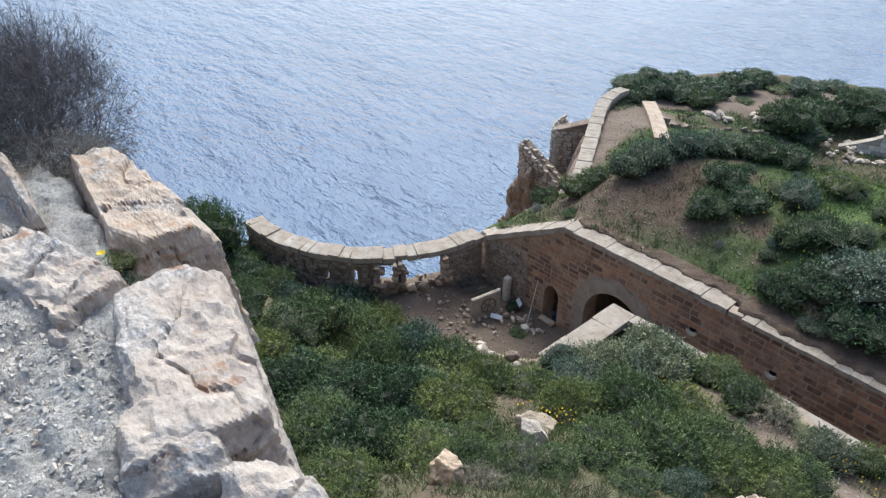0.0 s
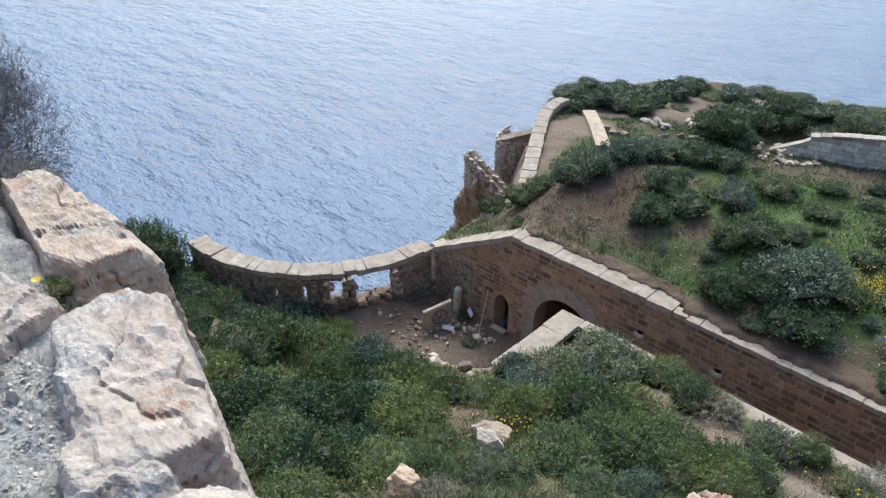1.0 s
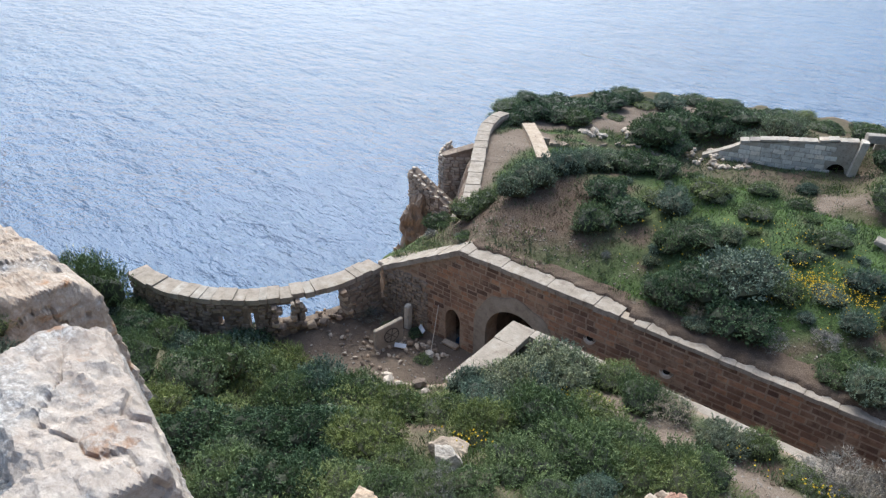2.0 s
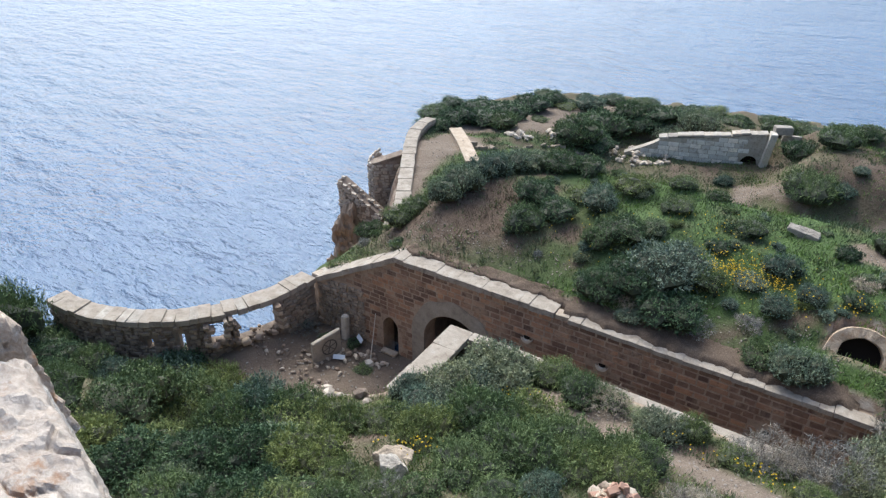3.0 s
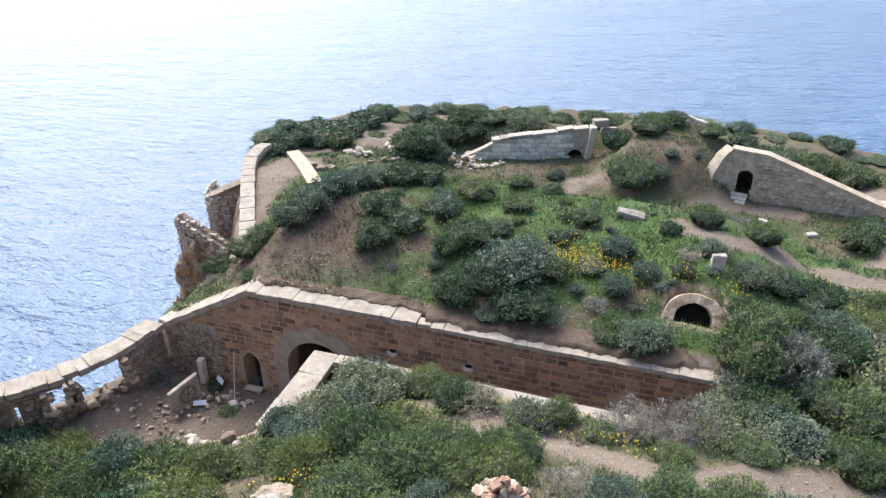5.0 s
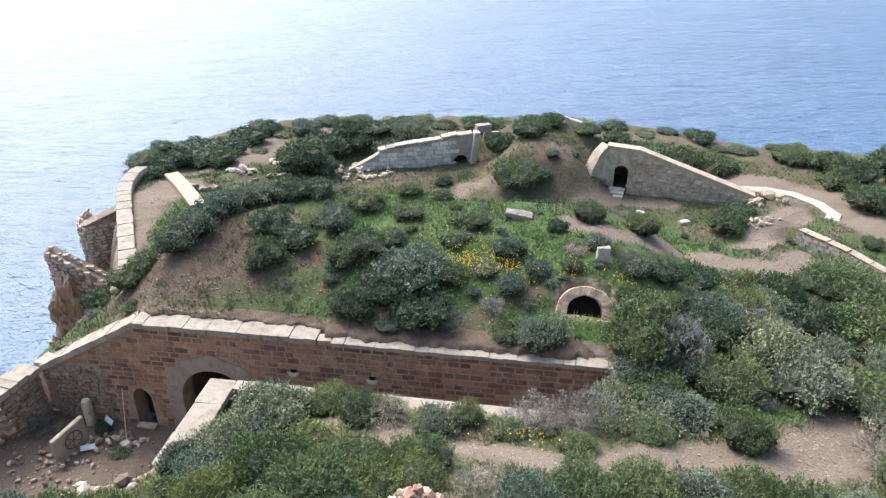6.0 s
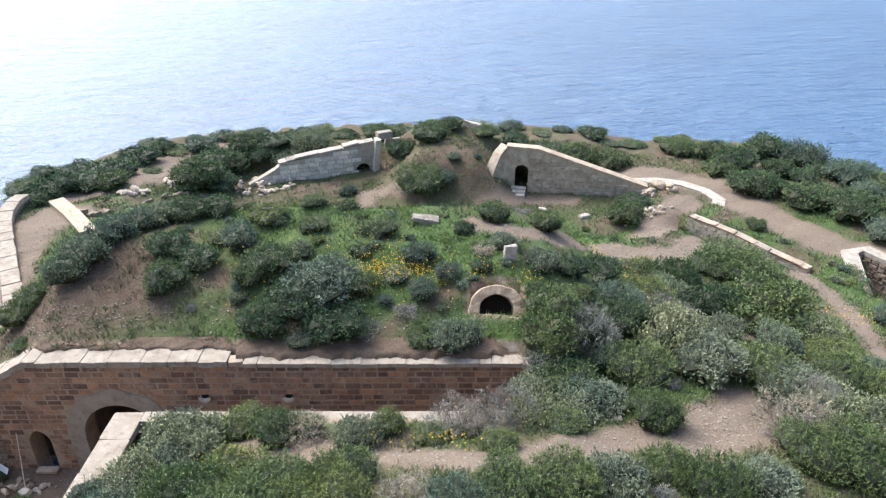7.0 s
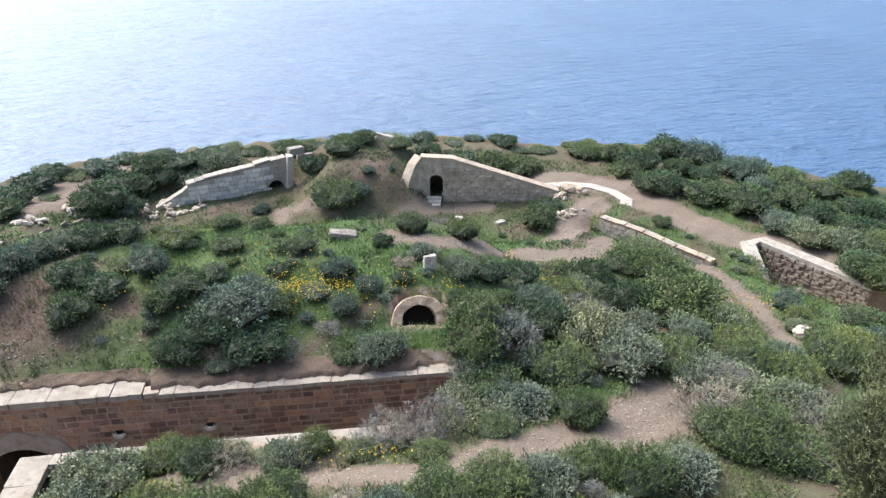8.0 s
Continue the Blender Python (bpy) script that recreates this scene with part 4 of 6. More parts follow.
def ledge_z(x, y):
    """Height of the shelf's crumbling top."""
    p = Vector((x, y, 0.0))
    z = 22.5 + 0.025 * float(wavy(x, y, 0.5, 1)) + 0.045 * noise.fractal(p * 3.0, 0.9, 2.1, 4) + 0.03 * noise.fractal(p * 13.0, 0.7, 2.0, 3)
    edge = float(np.interp(x, *RIM)) - 0.27 + 0.05 * float(wavy(x, y, 0.25, 3))
    z -= min(max(y - edge, 0.0), 2.0) * 4.5
    return z - 0.6 * min(max(0.5 - min(x + 5.6, 0.9 - x, y + 1.6) + 0.1 * float(wavy(x, y, 0.3, 8)), 0.0), 0.5)


def build_ledge():
    """The stony shelf beside the standing point, with a broken edge."""
    X, Y = np.meshgrid(np.arange(-5.6, 1.0, 0.03), np.arange(-1.6, 1.3, 0.03), indexing="ij")
    return sheet("ground_ledge", X, Y, np.array([[ledge_z(x, y) for x, y in zip(a, b)] for a, b in zip(X, Y)]), M_GRAVEL)


def rim_rock(label, x, y, turn, hu, hv, top, slope, seed, material=None, facets=15, fine=6):
    """Bedrock that breaks out of the shelf: an angular block cut by planes, chipped in steps at three sizes. slope: fall of its top per metre along and across."""
    rnd = random.Random(seed)
    deep = 0.42
    planes = [(Vector((slope[0], slope[1], 1.0)).normalized(), deep * 0.94)]
    for way, reach in ((Vector((1, 0, 0)), hu), (Vector((-1, 0, 0)), hu), (Vector((0, 1, 0)), hv), (Vector((0, -1, 0)), hv)):
        planes.append(((way + Vector((rnd.uniform(-0.2, 0.2), rnd.uniform(-0.2, 0.2), rnd.uniform(0.05, 0.22)))).normalized(), reach))
    planes.append((Vector((0, 0, -1)), 0.4))
    for _ in range(facets):
        a = rnd.uniform(0, math.tau)
        n = Vector((math.cos(a), math.sin(a), rnd.uniform(0.35, 1.6))).normalized()
        planes.append((n, rnd.uniform(0.74, 0.9) * (abs(n.x) * hu + abs(n.y) * hv + n.z * deep)))
    off = Vector((seed * 2.3, seed * 5.1, seed * 0.7))
    bm = bmesh.new()
    bmesh.ops.create_icosphere(bm, subdivisions=fine, radius=1.0)
    for v in bm.verts:
        d = Vector((v.co.x * hu, v.co.y * hv, v.co.z * deep)).normalized()
        p = d * min(k / n.dot(d) for n, k in planes if n.dot(d) > 1e-4)
        ridge = 1 - 2 * abs(noise.noise(Vector((p.x, p.y * 1.3, p.z * 1.6)) * 7.0 + off)) - 0.6 * abs(noise.noise(p * 15.0 - off))
        push = 0.026 * noise.fractal(p * 4.5 + off, 0.9, 2.1, 4) + 0.02 * ridge + 0.01 * noise.fractal(p * 22.0 + off, 0.8, 2.0, 4)
        push -= 0.03 * max(0.0, 1 - abs(noise.noise(Vector((p.x + 0.5 * p.y, p.y, p.z * 2)) * 3.1 + off)) / 0.035)
        v.co = p + d * push
    me = bpy.data.meshes.new("boulder")
    bm.to_mesh(me)
    bm.free()
    me.materials.append(material or M_CREAM)
    ob = put("boulder", me, None, label, "rock", "ledge boulders")
    ob.matrix_world = pose(x, y, top - deep, 0, 0, turn)
    return ob


put("ground_ledge", build_ledge(), label="ledge of grey gravel and crumbling mortar on the clifftop", category="ledge", kind="structure")
rim_rock("long cream limestone outcrop with rust stains on the ledge rim", -2.12, 0.6, -10, 0.52, 0.25, 22.62, (0.06, 0.12), 21)
rim_rock("pinkish cream limestone boulder at the ledge rim", -1.74, 0.38, -12, 0.2, 0.2, 22.61, (0.12, 0.05), 22)
rim_rock("rough cream boulder at the ledge rim", -1.22, 0.5, 6, 0.3, 0.15, 22.6, (0.12, 0.05), 23)
rim_rock("flat whitish slab of limestone on gravel", -3.0, 0.33, 8, 0.38, 0.19, 22.61, (0.06, -0.05), 24, facets=4)
rim_rock("grey weathered stone half sunk in gravel", -2.38, 0.32, -14, 0.26, 0.08, 22.47, (0.05, 0.0), 29, M_CREAM, fine=5)
rim_rock("big ochre rock with an orange hollow", -3.52, 0.88, -3, 0.62, 0.2, 22.6, (0.06, 0.1), 25, M_OCHRE)
rim_rock("tan weathered rock leaning on the ledge", -3.85, 0.46, 3, 0.45, 0.1, 22.7, (0.2, -0.1), 26, M_OCHRE)
rim_rock("pale cracked stone on gravel", -3.62, 0.28, 12, 0.24, 0.1, 22.58, (0.15, 0.0), 27, facets=6, fine=5)
rim_rock("pale stone bedded in gravel", -2.2, 0.02, 25, 0.16, 0.09, 22.47, (0.05, 0.05), 28, facets=6, fine=5)
rim_rock("tan stone bedded in gravel", -1.95, 0.0, -15, 0.12, 0.07, 22.46, (0.05, 0.05), 30, M_OCHRE, facets=6, fine=5)
bedded = random.Random(44)
for k in range(20):
    a, b = bedded.uniform(-3.3, -1.75), bedded.uniform(-0.35, 0.3)
    rim_rock("small pale stone bedded in the ledge gravel", a, b, bedded.uniform(0, 180), bedded.uniform(0.04, 0.11), bedded.uniform(0.03, 0.07), bedded.uniform(22.53, 22.57),
             (bedded.uniform(-0.15, 0.15), bedded.uniform(-0.15, 0.15)), 100 + k, M_OCHRE if k % 7 == 0 else M_CREAM, 0, 4)
# rocks on the slopes
M_CLIFF = stone("brown_cliff", (0.17, 0.125, 0.092), (0.34, 0.27, 0.205), (0.52, 0.445, 0.365), 4, (0.25, 0.155, 0.095), vary="island", bump=0.9)
for (x, y), size, seed, words, mat, lift in (
        ((-7.15, 6.4), (0.8, 0.9, 1.5), 31, "tan pointed rock among the shrubs", M_TAN, 0.2), ((23.5, 29.0), (1.3, 0.9, 1.0), 34, "white limestone boulder on the slope", M_CREAM, 0.3),
        ((-30.1, 34.1), (2.0, 1.8, 7.0), 35, "jutting brown block of rock on the sea cliff", M_CLIFF, 0.0), ((-29.0, 31.4), (2.6, 2.6, 10.0), 36, "broken brown crag on the sea cliff", M_CLIFF, 0.0),
        ((-31.8, 36.4), (2.0, 2.2, 9.0), 37, "weathered tan crag above the water", M_CLIFF, 0.0), ((-27.4, 32.6), (2.0, 1.8, 8.0), 38, "broken tan crag under the parapet", M_CLIFF, 0.0)):
    z = float(height(x, y))
    z = {35: -2.0, 36: -4.8, 37: -3.4, 38: -3.2}.get(seed, z + lift)
    boulder((x, y, z), size, seed * 37 % 180, 6, seed, words, mat, 4, "slope rocks", rough=0.3 if mat is M_CLIFF else 0.14, boxy=0.85, cuts=22)

M_VENT = stone("ochre_stone", (0.28, 0.2, 0.135), (0.48, 0.385, 0.29), (0.7, 0.62, 0.52), 7, (0.3, 0.17, 0.09), vary="island", stained=0.75, bump=1.0)

# ---- vent in the mound, and loose masonry near it ----
def build_vent():
    vent = tagged(new("vent"), "arched stone ventilation opening set in the grassy mound", "vent")
    inner = [(-0.82, 0.12), (-0.82, 0.5)] + [(-0.82 * math.cos(a), 0.5 + 0.72 * math.sin(a)) for a in np.linspace(0.15, math.pi - 0.15, 15)] + [(0.82, 0.5), (0.82, 0.12)]
    outer = [(-1.42, -0.3), (-1.38, 0.3)] + [(-1.34 * math.cos(a), 0.42 + 1.26 * math.sin(a) ** 0.9) for a in np.linspace(0.15, math.pi - 0.15, 15)] + [(1.38, 0.3), (1.42, -0.3)]
    bm = bmesh.new()
    rows = [[bm.verts.new((x, y, z)) for x, z in prof] for prof, y in ((inner, 0.9), (inner, 0.0), (outer, 0.0), (outer, 1.5))]
    for a, b in zip(rows, rows[1:]):
        for i in range(len(a) - 1):
            bm.faces.new((a[i], a[i + 1], b[i + 1], b[i]))
    bm.faces.new((rows[1][0], rows[2][0], rows[2][-1], rows[1][-1]))
    bmesh.ops.recalc_face_normals(bm, faces=bm.faces)
    front = [e for e in bm.edges if all(abs(v.co.y) < 1e-6 for v in e.verts)]
    bmesh.ops.bevel(bm, geom=front, offset=0.03, segments=1, affect="EDGES")
    for v in bm.verts:
        v.co += noise.noise_vector(v.co * 2.3) * 0.06 + noise.noise_vector(v.co * 6.1) * 0.04
    part("surround", bm, M_VENT, vent, "worn tan stone surround")
    bm = bmesh.new()
    bmesh.ops.create_cube(bm, size=1.0, matrix=pose(0, 0.42, 0.02) @ Matrix.Diagonal((1.7, 1.0, 0.16, 1)))
    sill = part("sill", bm, M_VENT, vent)
    chips = random.Random(8)
    for k in range(7):
        bm = bmesh.new()
        bmesh.ops.create_cube(bm, size=1.0, matrix=pose(-1.05 + 0.35 * k, -0.1, -0.04 + chips.uniform(-0.03, 0.03), chips.uniform(-5, 5), chips.uniform(-5, 5), chips.uniform(-9, 9)) @ Matrix.Diagonal((0.33, 0.32, 0.2, 1)))
        bmesh.ops.bevel(bm, geom=bm.edges[:], offset=0.03, segments=1, affect="EDGES")
        part("sill_stone", bm, M_VENT, sill)
    # black sheet closing the vent, painted as the shade within
    bm = bmesh.new()
    vs = [bm.verts.new((x, 0.86, z)) for x, z in outer]
    bm.faces.new(vs)
    part("inside_shade", bm, M_SHADE_BLACK, vent)
    vent.matrix_world = pose(2.42, 26.8, 6.4, -33, 0, 2) @ Matrix.Diagonal((0.95, 0.9, 0.92, 1))
    return vent


build_vent()


def loose_block(x, y, size, turn, tip, label, material=M_LIME, up=0.5, seed=3, category="block", group="loose blocks"):
    me = boulder_mesh("block", seed, 4, material, size, boxy=0.93, cuts=7, rough=0.1)
    ob = put("block", me, None, label, category, group)
    ob.matrix_world = pose(x, y, float(height(x, y)) + size[2] * (up - 0.15), tip, tip * 0.6, turn) @ Matrix.Diagonal((size[0] * 0.6, size[1] * 0.6, size[2] * 0.6, 1))
    return ob


loose_block(3.2, 29.9, (0.6, 0.5, 0.95), 8, 3, "squared pale stone block standing on the mound", M_LIME)
loose_block(-1.0, 34.4, (1.5, 0.75, 0.36), -4, 12, "pale fallen slab lying on the grassy mound", M_LIME)
loose_block(2.6, 66.6, (2.8, 0.7, 1.0), -38, 3, "pale concrete block on top of the traverse", M_LIME, 0.8)
loose_block(-5.0, 65.4, (1.6, 0.6, 0.8), 18, 2, "pale coping block by the far wall", M_LIME, 0.8)
loose_block(11.8, 53.2, (0.9, 0.7, 0.3), 24, 4, "pale stone lying in the yard", M_LIME)
loose_block(8.4, 54.4, (0.7, 0.5, 0.25), -30, 4, "flat grey stone in the yard", M_CONCRETE)
# the sloping slab that runs down from the parapet, and ruined low walls on the platform
ramp = put("ramp_slab", strip("ramp_slab", [(-30.4, 49.2), (-27.6, 46.0), (-24.8, 42.6)], 1.1, 0.5, lambda s: float(np.interp(s, [0, 4.2, 8.6], [2.35, 2.75, 2.95])), M_TAN, side=1),
           None, "sloping pale slab running down from the parapet", "slab")
RUIN = [(-27.6, 46.6), (-26.2, 47.4), (-24.6, 51.2), (-23.0, 55.6), (-20.4, 57.0)]


def ruin_top(s):
    return float(np.interp(s, [0, 1.6, 2.2, 5.8, 10.4, 13.4], [2.6, 2.45, 2.0, 1.35, 0.35, -0.7])) + 0.16 * math.sin(3.1 * s) + 0.12 * math.sin(7.7 * s + 1)


RUIN_RUN = [RUIN[0]] + [tuple(np.array(a) * (1 - t) + np.array(b) * t) for a, b in zip(RUIN, RUIN[1:]) for t in (0.12, 0.25, 0.37, 0.5, 0.62, 0.75, 0.87, 1.0)]
wall_ruin = put("wall_ruin", strip("wall_ruin", RUIN_RUN, 0.6, -1.6, ruin_top, M_FACING, side=-1),
                label="ruined low tan wall across the platform", category="wall", kind="structure")


def rubble_heap(name, x, y, spread, count, low, high, label, meshes, group, seed, rise=0.55):
    """Separate broken stones in a heap."""
    rnd = random.Random(seed)
    for k in range(count):
        a, d = rnd.uniform(0, 6.283), spread * math.sqrt(rnd.random())
        px, py = x + d * math.cos(a), y + d * math.sin(a) * 0.7
        s = rnd.uniform(low, high)
        ob = put(name, rnd.choice(meshes), None, label, "stone", group)
        ob.matrix_world = pose(px, py, float(height(px, py)) + s * 0.22 + max(0, (0.45 if rise < 1 else 0.9) * spread - d) * rise, rnd.uniform(0, 360), rnd.uniform(-25, 25), rnd.uniform(0, 360)) @ Matrix.Diagonal((s * 0.6, s * 0.45, s * 0.36, 1))


PALE_STONES = [boulder_mesh("stone", 60 + k, 1, M_FACING_PALE if k < 3 else M_LIME, boxy=0.85, cuts=9, rough=0.2) for k in range(4)]
TAN_STONES = [boulder_mesh("stone", 70 + k, 2, M_TAN, boxy=0.8, cuts=6, rough=0.16) for k in range(3)]
BRICKS = [block_mesh("stone", Nodes("red_brick", 0.9, 0.2).done((0.36, 0.22, 0.16)), 80 + k, 0.09) for k in range(2)]
rubble_heap("stone", -25.2, 52.6, 1.2, 16, 0.4, 0.9, "white broken stone heaped on the ruined wall", PALE_STONES, "platform rubble", 1)
rubble_heap("stone", -23.6, 56.4, 0.9, 10, 0.4, 0.8, "white broken stone heaped on the ruined wall", PALE_STONES, "platform rubble", 2)
rubble_heap("stone", -16.4, 59.7, 2.9, 60, 0.2, 0.7, "pale broken stone below the far wall", PALE_STONES + TAN_STONES[:1], "far wall rubble", 3)
DARK_STONES = [boulder_mesh("stone", 75 + k, 1, (M_FACING, M_RUBBLE, M_FACING_PALE)[k], boxy=0.3, cuts=5, rough=0.2) for k in range(3)]
rubble_heap("stone", -24.4, 20.4, 1.5, 34, 0.1, 0.34, "broken stone under the breached wall", DARK_STONES, "courtyard rubble", 14)
rubble_heap("stone", -18.9, 23.0, 0.9, 16, 0.15, 0.5, "broken stone on the courtyard floor", DARK_STONES + PALE_STONES[:1], "courtyard rubble", 15)
rubble_heap("stone", -21.3, 20.6, 1.9, 46, 0.08, 0.34, "broken stone on the courtyard floor", DARK_STONES * 2 + PALE_STONES[:2], "courtyard rubble", 4)
rubble_heap("stone", -19.9, 22.8, 1.2, 24, 0.12, 0.42, "broken stone on the courtyard floor", PALE_STONES[:3] + DARK_STONES, "courtyard rubble", 5)
rubble_heap("stone", -2.7, 12.9, 0.62, 26, 0.25, 0.55, "grey and tan stone in a cairn beside the trail", TAN_STONES + PALE_STONES[:2], "cairn", 6, 1.0)
rubble_heap("stone", -2.6, 12.75, 0.7, 30, 0.3, 0.55, "reddish brick fragment in a cairn", BRICKS, "cairn", 16, 1.0)
rubble_heap("stone", 17.4, 52.4, 1.6, 22, 0.25, 0.55, "white rubble stone at the yard's edge", PALE_STONES, "yard rubble", 7)
rubble_heap("stone", -13.4, 14.0, 1.6, 12, 0.3, 0.9, "pale fallen stone by the retaining wall", PALE_STONES[:3] + DARK_STONES, "retaining wall rubble", 8)
rubble_heap("stone", 18.6, 56.4, 1.7, 16, 0.5, 1.15, "tan fallen slab at the end of the casemate wall", TAN_STONES, "casemate rubble", 9)

rnd = random.Random(61)
for k in range(34):
    t = rnd.random()
    x, y, r = 17.9 - 3.2 * t + rnd.gauss(0, 0.3), 57.0 - 6.1 * t + rnd.gauss(0, 0.3), rnd.uniform(0.16, 0.42)
    ob = put("stone", rnd.choice(PALE_STONES), None, "white stone in a row edging the yard", "stone", "yard edge stones")
    ob.matrix_world = pose(x, y, float(height(x, y)) + r * 0.12, rnd.uniform(0, 40), rnd.uniform(-25, 25), rnd.uniform(0, 360)) @ Matrix.Diagonal((r * 0.6, r * 0.5, r * 0.4, 1))
loose_block(-8.7, 11.2, (1.15, 0.85, 0.6), 24, 12, "tan limestone slab with a broken face among shrubs", M_TAN, 0.5, 11)
loose_block(-8.1, 10.4, (0.8, 0.7, 0.7), 51, 9, "cracked pale stone below a larger slab", M_LIME, 0.45, 12)

# ---- courtyard ----
def build_panel():
    panel = tagged(new("standing_panel"), "broken plastered wall stub with a round emblem in the courtyard", "wall stub")
    bm = bmesh.new()
    bmesh.ops.create_cube(bm, size=1.0, matrix=Matrix.Diagonal((1.75, 0.28, 1.5, 1)))
    bmesh.ops.bevel(bm, geom=bm.edges[:], offset=0.04, segments=1, affect="EDGES")
    for v in bm.verts:
        v.co += noise.noise_vector(v.co * 3.0) * 0.05
        v.co.z += 0.12 * v.co.x * (v.co.z > 0)
    slab = part("slab", bm, M_PLASTER, panel)
    bm = bmesh.new()
    for k in range(24):
        a, b = k * math.tau / 24, (k + 1) * math.tau / 24
        bm.faces.new([bm.verts.new((r * math.cos(t) + 0.1, -0.165, r * math.sin(t) + 0.05)) for r, t in ((0.40, a), (0.48, a), (0.48, b), (0.40, b))])
    for ang in (0.3, 1.35, 2.4):
        c, s = math.cos(ang), math.sin(ang)
        bm.faces.new([bm.verts.new((0.1 + u * c - w * s, -0.165, 0.05 + u * s + w * c)) for u, w in ((-0.4, -0.03), (0.4, -0.03), (0.4, 0.03), (-0.4, 0.03))])
    part("emblem", bm, stone("faded_paint", (0.06, 0.055, 0.05), (0.13, 0.115, 0.1), (0.3, 0.26, 0.22), 8, vary="island", bump=0.1), slab, "faded dark painted ring")
    panel.matrix_world = pose(-21.2, 21.95, 0.45, 0, 0, 72)


build_panel()


def build_post():
    bm = bmesh.new()
    bmesh.ops.create_cube(bm, size=1.0, matrix=Matrix.Diagonal((0.36, 0.36, 1.7, 1)))
    bmesh.ops.bevel(bm, geom=bm.edges[:], offset=0.05, segments=2, affect="EDGES")
    for v in bm.verts:
        v.co += noise.noise_vector(v.co * 3.3) * 0.04
    ob = part("stone_post", bm, M_CONCRETE, None)
    ob.matrix_world = pose(-21.35, 23.75, 0.55, 0, 3, 10)
    tagged(ob, "rough grey stone post against the scarp wall", "post")


build_post()


def build_pole():
    bm = bmesh.new()
    bmesh.ops.create_cone(bm, segments=8, radius1=0.025, radius2=0.02, depth=2.75, cap_ends=True)
    ob = part("pole", bm, M_CONCRETE, None)
    a, b = Vector((-18.9, 22.75, -0.2)), Vector((-19.35, 24.0, 2.1))
    ob.matrix_world = Matrix.Translation((a + b) / 2) @ (b - a).to_track_quat("Z", "Y").to_matrix().to_4x4()
    tagged(ob, "thin pale pole leaning on the scarp wall", "pole")
    bm = bmesh.new()
    bmesh.ops.create_cone(bm, segments=10, radius1=0.26, radius2=0.2, depth=0.2, cap_ends=True)
    foot = part("footing", bm, M_CONCRETE, None)
    foot.matrix_world = pose(-18.92, 22.7, -0.15, 6, 4, 0)
    tagged(foot, "round concrete foot beside the pole", "footing")


build_pole()
M_BOARD = Nodes("white_board", 0.6, 0.3).done((0.62, 0.64, 0.68))
for x, y, z, tip, turn in ((-20.35, 23.75, 0.2, 55, -30), (-20.5, 22.1, -0.02, 40, 25), (-26.6, 18.5, 0.9, 80, 60)):
    bm = bmesh.new()
    bmesh.ops.create_cube(bm, size=1.0, matrix=Matrix.Diagonal((0.66, 0.26, 0.045, 1)))
    bmesh.ops.bevel(bm, geom=bm.edges[:], offset=0.012, segments=1, affect="EDGES")
    ob = part("board", bm, M_BOARD, None)
    ob.matrix_world = pose(x, y, z, tip, 0, turn)
    tagged(ob, "white discarded board lying in the courtyard rubble", "board", "discarded boards")

# rusty rail on the low platform wall
M_RUST = stone("rust", (0.05, 0.025, 0.015), (0.12, 0.06, 0.035), (0.2, 0.1, 0.055), 20, vary="island")
rail = tagged(new("rail"), "rusty iron rail along the low platform wall", "rail")
for k, (a, b) in enumerate(zip(LOW, LOW[1:])):
    p, q = Vector((*a, low_top(3.2 * k))), Vector((*b, low_top(3.2 * k + 3.2)))
    bm = bmesh.new()
    bmesh.ops.create_cone(bm, segments=6, radius1=0.045, radius2=0.045, depth=(q - p).length, cap_ends=True)
    bar = part("bar", bm, M_RUST, rail)
    bar.matrix_world = Matrix.Translation((p + q) / 2 + Vector((-0.75, -0.62, 0.1))) @ (q - p).to_track_quat("Z", "Y").to_matrix().to_4x4()
rubble_face(wall_ruin, [(x + 0.52, y - 0.3) for x, y in RUIN], -1.4, ruin_top, 0.45, 52, side=1, singles=120)

# ---- plants ----
def triangles(name, tris, material, young=None, inner=0):
    """A mesh of separate triangles, tris of shape (n, 3, 3); young tells new growth from old, leaf by leaf; the last
    triangles, as many as inner says, are its inner twigs, with shade put into their colour.
    """
    n = len(tris)
    me = bpy.data.meshes.new(name)
    me.vertices.add(3 * n)
    me.vertices.foreach_set("co", tris.astype(np.float32).ravel())
    me.loops.add(3 * n)
    me.loops.foreach_set("vertex_index", np.arange(3 * n, dtype=np.int32))
    me.polygons.add(n)
    me.polygons.foreach_set("loop_start", np.arange(0, 3 * n, 3, dtype=np.int32))
    me.materials.append(material)
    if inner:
        # the core's dark colour stands in for shade inside the crown
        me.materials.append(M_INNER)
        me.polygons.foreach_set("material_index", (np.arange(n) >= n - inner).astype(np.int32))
    if young is not None:
        me.attributes.new("young", "FLOAT", "FACE").data.foreach_set("value", young.astype(np.float32))
    me.update(calc_edges=True)
    return me


def unit(v):
    return v / np.maximum(np.linalg.norm(v, axis=-1, keepdims=True), 1e-9)


